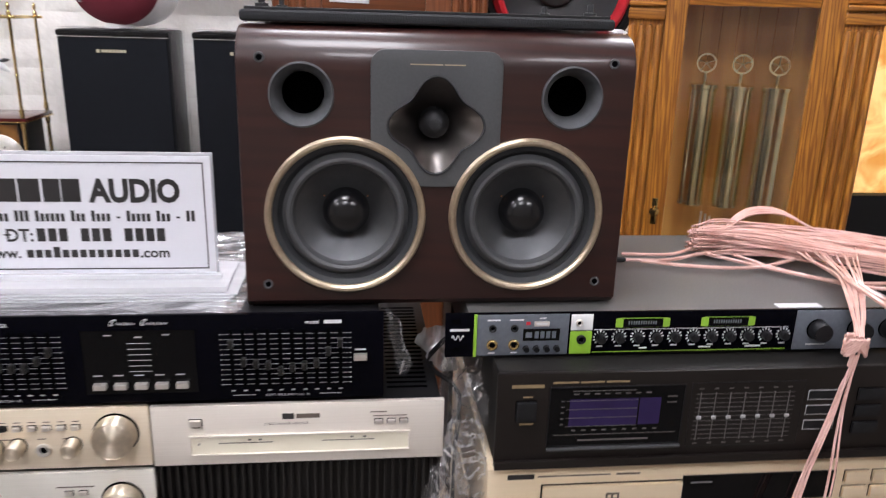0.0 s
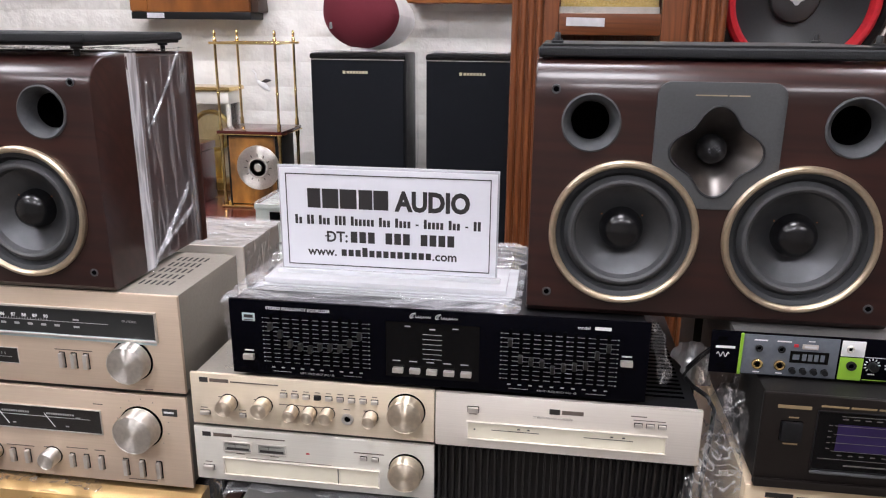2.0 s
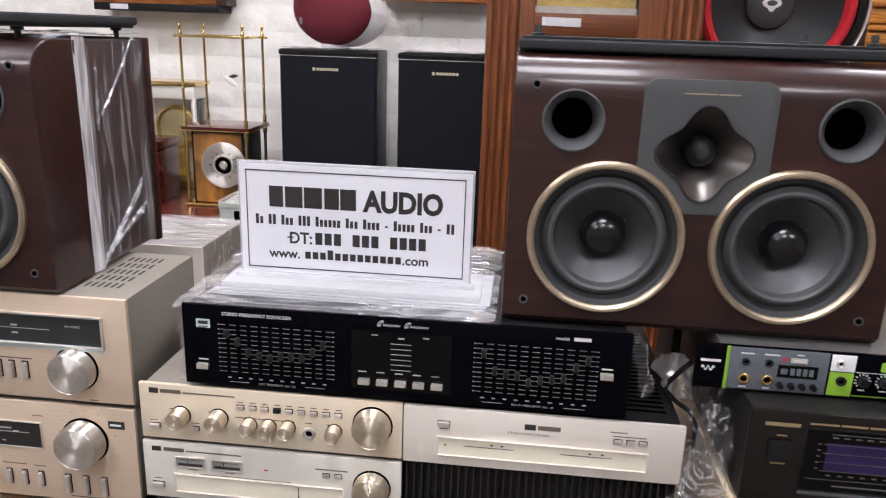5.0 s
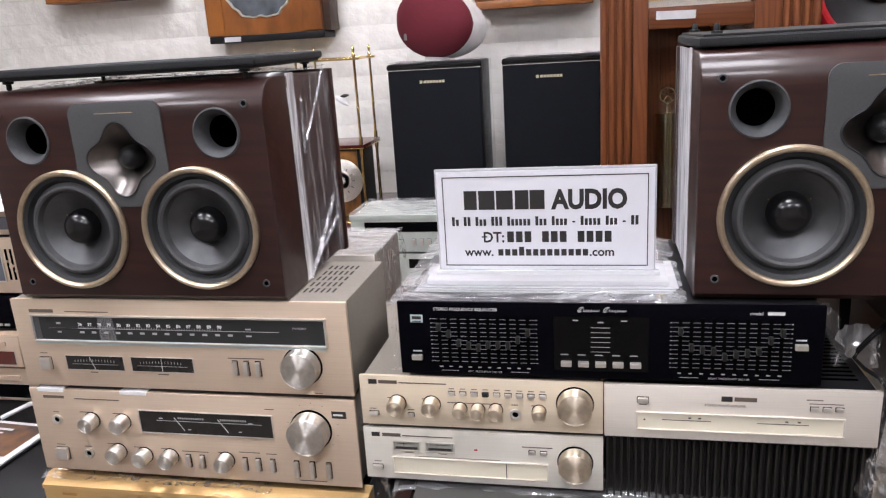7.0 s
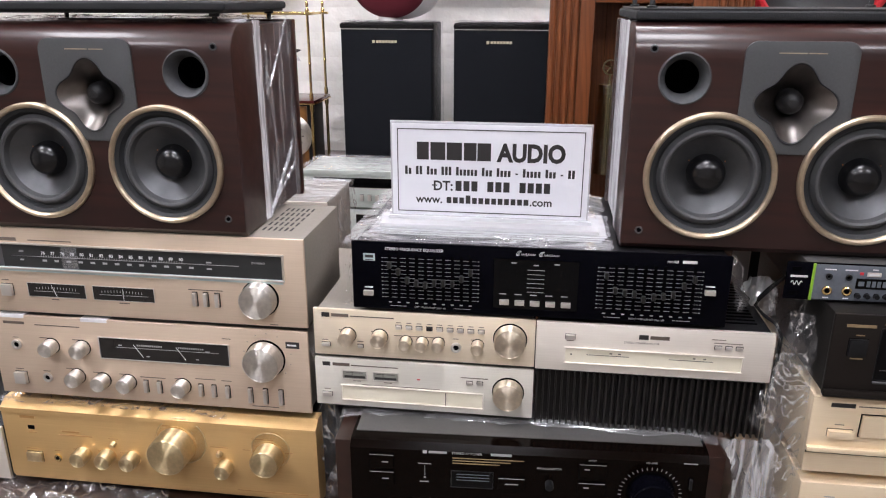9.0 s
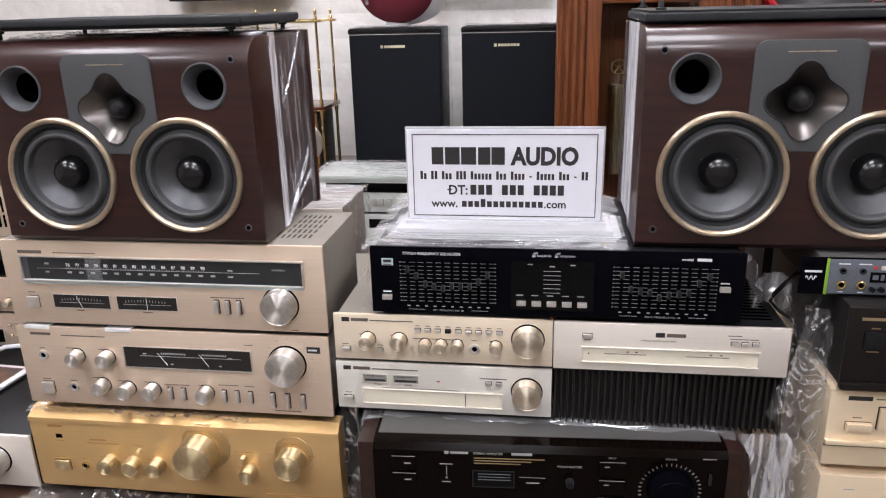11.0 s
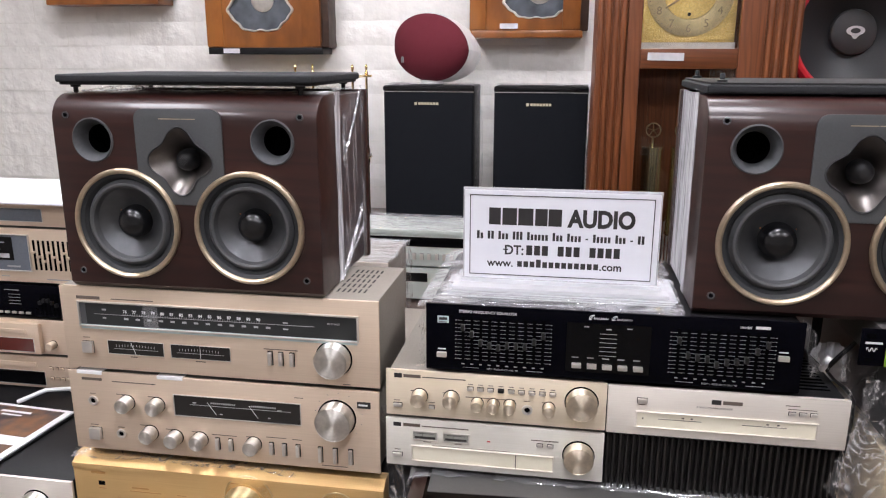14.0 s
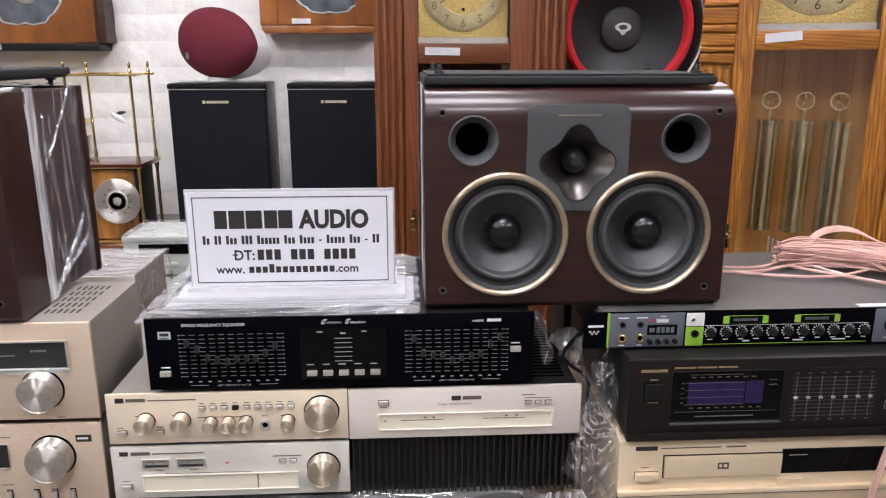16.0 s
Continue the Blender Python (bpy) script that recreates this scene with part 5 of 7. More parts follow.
def rack_unit():
    x0, x1, y, z0, z1 = 0.0780, 0.5610, 0.635, 1.0960, 1.1395
    t = thing("karaoke_mixer", (0.32, y + 0.13, z0), "black rack mixer with lime trim and a row of small dials", "mixer")
    part("case", bx(x0 + 0.022, x1 - 0.022, y + 0.003, y + 0.26, z0 + 0.001, z1 - 0.001, 0.001), M_greytop, t)
    part("front_panel", bx(x0, x1, y, y + 0.003, z0, z1, 0.0006), M_gloss, t)
    for hz in (1.1035, 1.1320):
        part("ear_slot", bx(0.0835, 0.0925, y - 0.0004, y, hz - 0.0022, hz + 0.0022), M_dark, t)
    bars([(0.0825, 1.1232, 0.018, 0.0024)], y, M_white, t)
    s = bmesh.new()
    tube([(0.084 + 0.0115 * i / 14, y - 0.0003, 1.1155 + 0.0024 * math.sin(i * 1.1)) for i in range(15)], 0.0005, s, 4)
    part("script_badge", s, M_white, t)
    part("lime_strip", bx(0.1045, 0.1072, y - 0.002, y, z0 + 0.0005, z1 - 0.0005, 0.0004), M_lime, t, "lime green strip")
    part("input_panel", bx(0.1074, 0.1945, y - 0.0012, y, z0 + 0.0015, z1 - 0.0012, 0.0004), M_greyp, t, "slate grey input panel")
    f = y - 0.0012
    for jx in (0.122, 0.1425):
        jack(t, jx, 1.1250, 0.0036, f, M_black)
        jack(t, jx, 1.1085, 0.0052, f, M_brass)
    u = part("usb_socket", bx(0.1610, 0.1755, f - 0.001, f, 1.1265, 1.1315, 0.0004), M_metal, t)
    part("tongue", bx(0.1630, 0.1735, f - 0.0012, f - 0.001, 1.1280, 1.1300), M_white, u)
    w = pane(t, 0.1510, 0.1860, 1.1120, 1.1240, f, M_glass_dark, None, name="display")
    bars([(0.1535, 1.1180, 0.006, 0.0052)] + [(0.1620 + 0.0055 * k, 1.1180, 0.0038, 0.0068) for k in range(4)], f - 0.0006, M_greyp, w, "segment_row")
    bars([(0.1535, 1.1295, 0.004, 0.0032)], f, M_redroll, t, "infrared_eye")
    for k in range(4):
        knob(t, 0.1545 + 0.0098 * k, 1.1040, 0.0030, 0.003, f, M_black, mark=False, name="button")
    bars([(0.117, 1.1330, 0.012, 0.0012), (0.138, 1.1330, 0.013, 0.0012), (0.119, 1.1000, 0.006, 0.0012), (0.140, 1.1000, 0.006, 0.0012), (0.166, 1.1345, 0.006, 0.0010)], f, M_white, t)
    part("white_tile", bx(0.1965, 0.2175, y - 0.0012, y, 1.1215, 1.1375, 0.0006), M_white, t)
    part("lime_tile", bx(0.1965, 0.2175, y - 0.0012, y, 1.0975, 1.1205, 0.0006), M_lime, t, "lime green socket tile")
    jack(t, 0.2040, 1.1295, 0.0036, y - 0.0012, M_metal)
    jack(t, 0.2070, 1.1125, 0.0046, y - 0.0012, M_black)
    for k in range(11):
        kx = 0.2260 + 0.01835 * k
        knob(t, kx, 1.1135, 0.0044, 0.006, y, M_black, mark=True)
        tick = bmesh.new()
        for q in range(11):
            a = radians(-50 + 280 * q / 10)
            c, s2 = math.cos(a), math.sin(a)
            tube([(kx + 0.0053 * c, y - 0.0002, 1.1135 + 0.0053 * s2), (kx + 0.0073 * c, y - 0.0002, 1.1135 + 0.0073 * s2)], 0.00055, tick, 4)
        part("dial_scale", tick, M_white, t)
    for a, b in ((0.2400, 0.2930), (0.3245, 0.3785)):
        lime = extrude_xz([(a, 1.1240), (a + 0.004, 1.1235), (b - 0.004, 1.1235), (b, 1.1240), (b, 1.1322), (b - 0.004, 1.1330), (a + 0.004, 1.1330), (a, 1.1322)], y - 0.0008, y)
        m = part("level_meter", lime, M_lime, t, "lime-framed level meter")
        part("meter_face", bx(a + 0.007, b - 0.007, y - 0.0012, y - 0.0008, 1.1238, 1.1327), M_glass_dark, m)
        bars([(a + 0.012 + 0.0024 * k, 1.1285, 0.0013, 0.0034) for k in range(12)], y - 0.0012, M_greyp, m, "segment_row")
    bars([(0.2190, 1.1215, 0.195, 0.0004), (0.265, 1.1020, 0.008, 0.0014), (0.325, 1.1020, 0.012, 0.0014), (0.372, 1.1020, 0.016, 0.0014)] + [(0.2230 + 0.01835 * k, 1.1045, 0.006, 0.0010) for k in range(11)], y, M_white, t)
    bars([(0.2190, 1.0985, 0.195, 0.0006)], y, M_lime, t, "lime_line")
    part("output_panel", bx(0.4205, 0.5330, y - 0.0012, y, z0 + 0.0015, z1 - 0.0012, 0.0004), M_greyp, t, "slate grey output panel")
    for kx in (0.4430, 0.4850, 0.5180):
        knob(t, kx, 1.1190, 0.0098, 0.012, f, M_black)
    bars([(0.434, 1.1030, 0.020, 0.0013), (0.476, 1.1030, 0.018, 0.0013)], f, M_white, t)
    part("paper_label", bx(0.405, 0.450, y + 0.006, y + 0.016, z1 - 0.0008, z1 - 0.0002), M_label, t)


rack_unit()


def black_equalizer():
    x0, x1, y, z0, z1 = 0.1230, 0.5530, 0.600, 0.9900, 1.0945
    t = unit("graphic_equalizer", "matt black graphic equalizer with a violet display window", "equalizer", x0, x1, y, z0, z1, 0.30, M_brownblack, M_satin, foot=0.008, inset=0.002)
    part("lower_lip", bx(x0, x1, y - 0.004, y, z0 + 0.0075, z0 + 0.016, 0.001), M_brownblack, t)
    bars([(0.1360, 1.0820, 0.030, 0.0034), (0.1740, 1.0850, 0.024, 0.0018), (0.2000, 1.0850, 0.022, 0.0018), (0.2240, 1.0850, 0.022, 0.0018), (0.147, 1.0712, 0.009, 0.0014), (0.145, 1.0435, 0.013, 0.0014)], y, M_dimgold, t)
    button(t, 0.1410, 0.1595, 1.0475, 1.0670, y, M_black, 0.004, "power_button")
    w = pane(t, 0.1725, 0.3000, 1.0200, 1.0800, y, M_glass_dark, M_black, 0.001, 0.0014, "display_window")
    part("sill", bx(0.1715, 0.3010, y - 0.004, y - 0.0006, 1.0160, 1.0185, 0.001), M_roll, w)
    part("violet_field", bx(0.1910, 0.2560, y - 0.0009, y - 0.0006, 1.0405, 1.0680), M_violet, w, "violet fluorescent field")
    part("violet_field", bx(0.2575, 0.2780, y - 0.0009, y - 0.0006, 1.0405, 1.0680), M_violet, w, "violet fluorescent field")
    bars([(0.1830, 1.0425 + 0.0060 * k, 0.003, 0.0008) for k in range(5)] + [(0.1880, 1.0665 - 0.0088 * k, 0.068, 0.0004) for k in range(4)] + [(0.1940 + 0.0098 * k, 1.0735, 0.005, 0.0010) for k in range(8)] + [(0.1940 + 0.0098 * k, 1.0360, 0.004, 0.0010) for k in range(9)] + [(0.1930, 1.0765, 0.060, 0.0005), (0.284, 1.0690, 0.009, 0.0010), (0.284, 1.0630, 0.009, 0.0010), (0.1770, 1.0315, 0.118, 0.0004), (0.2010, 1.0255, 0.068, 0.0013)], y - 0.0009, M_faint, w)
    pane(t, 0.3075, 0.4180, 1.0150, 1.0810, y, M_brownblack, M_black, 0.0008, 0.0008, "slider_field")
    rows = [(0.3120, 1.0230 + 0.0047 * k, 0.098, 0.0004) for k in range(11)]
    rows += [(0.3140 + 0.0146 * i, 1.0180, 0.0045, 0.0012) for i in range(7)] + [(0.3140 + 0.0146 * i, 1.0755, 0.0045, 0.0012) for i in range(7)]
    bars(rows, y - 0.0006, M_faint, t, "scale_line")
    for i in range(7):
        sx = 0.3163 + 0.0146 * i
        c = part("slider", bx(sx - 0.0004, sx + 0.0004, y - 0.0012, y - 0.0006, 1.0215, 1.0715), M_faint, t)
        part("cap", bx(sx - 0.0022, sx + 0.0022, y - 0.003, y - 0.0012, 1.0445, 1.0475, 0.0005), M_grey, c)
    for r0, z in ((0.4240, 1.0660), (0.4240, 1.0500), (0.4240, 1.0340)):
        pane(t, r0, r0 + 0.030, z - 0.0045, z + 0.0045, y, M_black, M_grey, 0.0006, 0.0008, "button")
    for z in (1.066, 1.048, 1.030):
        button(t, 0.474, 0.500, z - 0.006, z + 0.006, y, M_black, 0.003)


black_equalizer()


def cd_player():
    x0, x1, y, z0, z1 = 0.1200, 0.5540, 0.610, 0.8800, 0.9895
    t = unit("cd_player", "champagne compact disc player with a closed tray", "CD player", x0, x1, y, z0, z1, 0.28, M_cdfront, M_cdfront, foot=0.012, inset=0.0012, plate=0.008)
    part("shelf_lip", bx(x0 - 0.0005, x1 + 0.0005, y - 0.006, y, 0.9210, 0.9275, 0.0015), M_cdfront, t)
    part("groove", bx(x0, x1, y - 0.0003, y - 0.0001, 0.9172, 0.9205), M_dark, t)
    tr = part("disc_tray", bx(0.1740, 0.3145, y - 0.004, y, 0.9430, 0.9700, 0.0008), M_cdfront, t)
    part("gap", bx(0.1728, 0.3157, y - 0.0004, y - 0.0001, 0.9418, 0.9712), M_dark, tr)
    bars([(0.2370, 0.9605, 0.013, 0.0022), (0.2370, 0.9545, 0.013, 0.0022), (0.2370, 0.9575, 0.002, 0.008), (0.2425, 0.9575, 0.002, 0.008), (0.2485, 0.9575, 0.002, 0.008)], y - 0.004, M_print, t, "disc_mark")
    w = pane(t, 0.3160, 0.4760, 0.9440, 0.9745, y, M_glass_dark, M_black, 0.0008, 0.001, "display_window")
    bars([(0.324, 0.9670, 0.022, 0.0011)], y - 0.0006, M_grey, w)
    part("open_key", bx(0.3120, 0.3430, y - 0.003, y, 0.9310, 0.9375, 0.0008), M_cdfront, t)
    button(t, 0.1400, 0.1665, 0.9405, 0.9500, y, M_cdfront, 0.007, "power_button")
    for z in (0.968, 0.950):
        for k in range(2):
            button(t, 0.486 + 0.030 * k, 0.511 + 0.030 * k, z - 0.006, z + 0.006, y, M_cdfront, 0.004)
    bars([(0.1395, 0.9802, 0.026, 0.0054)], y, M_ink, t)
    bars([(0.1690, 0.9800, 0.072, 0.0014), (0.2470, 0.9800, 0.024, 0.0020), (0.147, 0.9555, 0.010, 0.0010)], y, M_print, t)


cd_player()
u2 = unit("cd_player", "champagne audio unit beneath the disc player", "CD player", 0.1210, 0.5550, 0.607, TABLE, 0.8790, 0.28, M_cdfront, M_cdfront, foot=0.012, inset=0.0012, plate=0.008)
bars([(0.149, 0.8610, 0.012, 0.0012)], 0.607, M_grey, u2)

# plain black boxes added to keep the gap behind the stacks dark
unit("amplifier_unit", "plain black box added behind the mixer", "amplifier", 0.121, 0.520, 0.930, 0.916, 1.095, 0.12, M_satin, M_satin, foot=0.008)
unit("amplifier_unit", "plain black box added behind the mixer", "amplifier", 0.121, 0.520, 0.930, TABLE, 0.915, 0.12, M_satin, M_satin, foot=0.008)

# ---- far-left stack and magazine ----


def shelf_units():
    t = unit("receiver", "silver receiver with a dark grey top, beside the gold amplifier", "receiver", -1.385, -0.945, 0.655, TABLE, 0.8310, 0.34, M_silver, M_black, foot=0.010)
    knob(t, -1.005, 0.790, 0.022, 0.020, 0.655, M_knob, mark=False)
    fy = 0.930
    X0, X1 = -1.415, -0.985
    c = unit("cd_player", "champagne disc player low in a stack", "CD player", X0, X1, fy, 0.8310, 0.8985, 0.24, M_champ, M_case, foot=0.005)
    pane(c, -1.40, -1.186, 0.842, 0.868, fy, M_glass_dark, M_metal, 0.001, 0.001)
    part("disc_tray", bx(-1.39, -1.200, fy - 0.003, fy, 0.876, 0.886, 0.001), M_champ, c)
    for i in range(5):
        for k in range(2):
            button(c, -1.174 + 0.011 * i, -1.168 + 0.011 * i, 0.854 + 0.020 * k, 0.859 + 0.020 * k, fy, M_champ, 0.003)
    c = unit("disc_recorder", "champagne recorder with a dark red window", "recorder", X0, X1, fy, 0.8990, 0.9695, 0.24, M_champ, M_case, foot=0.005)
    part("tray_housing", bx(-1.405, -1.180, fy - 0.010, fy, 0.9055, 0.9640, 0.003), M_champ, c)
    pane(c, -1.395, -1.192, 0.911, 0.936, fy - 0.010, M_maroon, M_metal, 0.001, 0.001)
    part("disc_tray", bx(-1.34, -1.205, fy - 0.013, fy - 0.010, 0.946, 0.954, 0.001), M_champ, c)
    knob(c, -1.160, 0.924, 0.0072, 0.014, fy, M_knob_champ, mark=False)
    c = unit("graphic_equalizer", "black equalizer with small sliders in a stack", "equalizer", X0, X1, fy, 0.9700, 1.0345, 0.24, M_gloss, M_black, foot=0.005)
    for k in range(5):
        sx = -1.174 + 0.0080 * k
        s = part("slider", bx(sx - 0.0014, sx + 0.0014, fy - 0.0006, fy, 0.978, 1.020), M_dark, c)
        part("cap", bx(sx - 0.0028, sx + 0.0028, fy - 0.006, fy - 0.0006, 1.000 + 0.005 * math.sin(k), 1.007 + 0.005 * math.sin(k), 0.0008), M_rubber, s)
    for k in range(5):
        button(c, -1.262 + 0.0140 * k, -1.253 + 0.0140 * k, 0.980, 0.984, fy, M_metal, 0.003)
    bars([(-1.238, 0.998 + 0.006 * k, 0.024, 0.0008) for k in range(4)] + [(-1.245, 1.024, 0.030, 0.0014)], fy, M_line, c, "scale")
    c = unit("cassette_deck", "silver cassette deck with a glass cassette door", "cassette deck", X0, X1, fy, 1.0350, 1.1385, 0.24, M_champ, M_case, foot=0.005)
    d = pane(c, -1.330, -1.183, 1.062, 1.126, fy, M_greyp, M_metal, 0.002, 0.003, "cassette_door")
    part("cassette_well", bx(-1.318, -1.215, fy - 0.0010, fy - 0.0006, 1.080, 1.122), M_glass_dark, d)
    bars([(-1.30, 1.112, 0.07, 0.002), (-1.29, 1.100, 0.05, 0.002), (-1.27, 1.088, 0.022, 0.008), (-1.243, 1.088, 0.020, 0.008), (-1.230, 1.069, 0.026, 0.003)], fy - 0.0010, M_grey, d, "cassette")
    for k in range(8):
        sx = -1.1735 + 0.0096 * k
        s = part("slider", bx(sx - 0.0021, sx + 0.0021, fy - 0.0006, fy, 1.064, 1.118), M_dark, c)
        part("cap", bx(sx - 0.0036, sx + 0.0036, fy - 0.006, fy - 0.0006, 1.095 - 0.008 * (k % 3), 1.099 - 0.008 * (k % 3), 0.0008), M_champ, s)
    bars([(-1.245, 1.050, 0.016, 0.0015), (-1.155, 1.047, 0.045, 0.0020)], fy, M_grey, c)
    c = unit("stereo_tuner", "slim silver tuner on top of a stack", "tuner", X0, X1, fy, 1.1390, 1.1850, 0.24, M_champ, M_case, foot=0.004)
    pane(c, -1.33, -1.150, 1.152, 1.174, fy, M_greyp, M_metal, 0.001, 0.001)
    single("white_card", bx(X0 - 0.02, X1 + 0.015, fy - 0.02, fy + 0.22, 1.1852, 1.1885, 0.0008), M_paper, "flat white card sheet on top of the stack", "card")
    m = thing("magazine", (-1.15, 0.82, 0.8315), "glossy printed catalogue lying on the receiver", "magazine")
    def leaf(name, xa, xb, ya, yb, za, zb, material, bev=0.0):
        q = bx(xa, xb, ya, yb, za, zb, bev)
        bmesh.ops.rotate(q, verts=q.verts[:], cent=(-1.075, 0.85, 0), matrix=Matrix.Rotation(radians(-4), 3, "Z"))
        part(name, q, material, m)
    leaf("back_cover", -1.357, -1.073, 0.648, 0.852, 0.8312, 0.8338, M_rubber, 0.0006)
    leaf("page_block", -1.355, -1.075, 0.650, 0.850, 0.8340, 0.8372, M_skin, 0.0006)
    leaf("cover_picture", -1.345, -1.087, 0.752, 0.842, 0.8373, 0.8376, M_photo)
    leaf("cover_band", -1.345, -1.087, 0.728, 0.750, 0.8373, 0.8376, M_label)
    leaf("cover_picture", -1.345, -1.087, 0.660, 0.726, 0.8373, 0.8376, M_photo)
    leaf("lettering", -1.200, -1.140, 0.822, 0.828, 0.8377, 0.8378, M_white)
    leaf("lettering", -1.190, -1.150, 0.812, 0.816, 0.8377, 0.8378, M_white)
    b2 = bmesh.new()
    tube([(-1.20, 0.87, 0.835), (-1.16, 0.895, 0.850), (-1.12, 0.905, 0.851), (-1.09, 0.905, 0.842), (-1.075, 0.90, 0.836)], 0.004, b2, 8)
    single("white_cable", b2, M_skin, "short white cable behind the magazine", "cable")


shelf_units()


def back_receiver():
    bt = thing("side_table", (-0.66, 1.97, 0), "dark wooden side table behind the front stacks", "table")
    part("tabletop", bx(-1.05, -0.27, 1.76, 2.20, 0.705, 0.735, 0.003), M_table, bt)
    for lx in (-1.02, -0.30):
        for ly in (1.79, 2.17):
            part("leg", bx(lx - 0.02, lx + 0.02, ly - 0.02, ly + 0.02, 0, 0.705, 0.002), M_table, bt)
    y = 1.84
    c = unit("receiver", "silver receiver wrapped in clear film behind the front stacks", "receiver", -0.880, -0.447, y, 0.838, 0.950, 0.20, M_pale, M_pale, foot=0.006)
    part("top_trim", bx(-0.882, -0.445, y - 0.004, y + 0.006, 0.936, 0.9515, 0.003), M_pale, c)
    pane(c, -0.840, -0.470, 0.902, 0.930, y, M_glass_dark, M_metal, 0.001, 0.001)
    button(c, -0.790, -0.735, 0.866, 0.880, y, M_pale, 0.004)
    for k in range(8):
        button(c, -0.705 + 0.022 * k, -0.695 + 0.022 * k, 0.864, 0.882, y, M_metal, 0.005)
    part("plastic_wrap", sheet(lambda u, v: (-0.884 + 0.442 * u, y - 0.006 + 0.21 * v, 0.954 + 0.004 * noise.noise(Vector((u * 12, v * 9, 2)))), 40, 16), M_film_top, c)
    c = unit("amplifier_unit", "silver amplifier beneath a wrapped receiver", "amplifier", -0.880, -0.447, y + 0.004, 0.735, 0.837, 0.20, M_pale, M_pale, foot=0.008)
    pane(c, -0.720, -0.640, 0.795, 0.822, y + 0.004, M_glass_dark, M_metal, 0.001, 0.001)
    knob(c, -0.790, 0.800, 0.014, 0.016, y + 0.004, M_knob)
    c = unit("amplifier_unit", "grey amplifier wrapped in clear film, stored behind a tuner", "amplifier", -0.985, -0.548, 0.985, 0.940, 1.090, 0.165, M_silver, M_case, foot=0.006)
    part("plastic_wrap", sheet(lambda u, v: (-0.990 + 0.447 * u, 0.983 + 0.17 * v, 1.0925 + 0.003 * noise.noise(Vector((u * 12, v * 9, 7)))), 40, 16), M_film_top, c)
    part("plastic_wrap", sheet(lambda u, v: (-0.542 + 0.006 * noise.noise(Vector((u * 8, v * 5, 9))), 0.980 + 0.175 * u, 0.945 + 0.150 * v), 24, 16), M_film, c)
    unit("amplifier_unit", "grey amplifier low behind a tuner", "amplifier", -0.985, -0.548, 0.985, TABLE, 0.9395, 0.165, M_silver, M_case, foot=0.010)


back_receiver()

# ---- background: floor speakers, egg speaker, clocks ----


def floor_speaker(x0, x1):
    y, z1 = 2.50, 1.331
    t = thing("floor_speaker", ((x0 + x1) / 2, y + 0.15, 0), "tall black floor speaker with a cloth grille, wrapped in film", "loudspeaker", "pair of floor speakers")
    part("cabinet", bx(x0, x1, y + 0.014, y + 0.20, 0, z1, 0.006), M_black, t)
    part("grille", bx(x0 + 0.004, x1 - 0.004, y, y + 0.014, 0.06, z1 - 0.022, 0.008, 3), M_cloth, t)
    part("top_cap", bx(x0, x1, y + 0.002, y + 0.016, z1 - 0.019, z1 - 0.003, 0.005, 3), M_cap, t)
    # a modelled strip that draws the highlight below the glossy cap
    part("trim_line", bx(x0 + 0.004, x1 - 0.004, y - 0.001, y + 0.004, z1 - 0.0222, z1 - 0.0205), M_metal, t, "thin silver line drawn as the highlight below the cap")
    bars([((x0 + x1) / 2 - 0.050, z1 - 0.0635, 0.009, 0.010)] + [((x0 + x1) / 2 - 0.036 + 0.0108 * k, z1 - 0.0635, 0.0088, 0.0085) for k in range(7)], y, M_badge, t, "badge", 0.002)

    def f(u, v):
        return (x1 + 0.006 + 0.010 * noise.noise(Vector((u * 6, v * 8, x0 * 3))), y - 0.002 + 0.205 * u, 0.1 + (z1 - 0.1) * v)
    part("plastic_wrap", sheet(f, 12, 40), M_film_v, t)
    part("plastic_wrap", sheet(lambda u, v: (x0 + (x1 - x0) * u, y + 0.205 * v, z1 + 0.004 + 0.004 * noise.noise(Vector((u * 7, v * 5, x0)))), 20, 12), M_film_top, t)


floor_speaker(-0.926, -0.590)
floor_speaker(-0.520, -0.188)


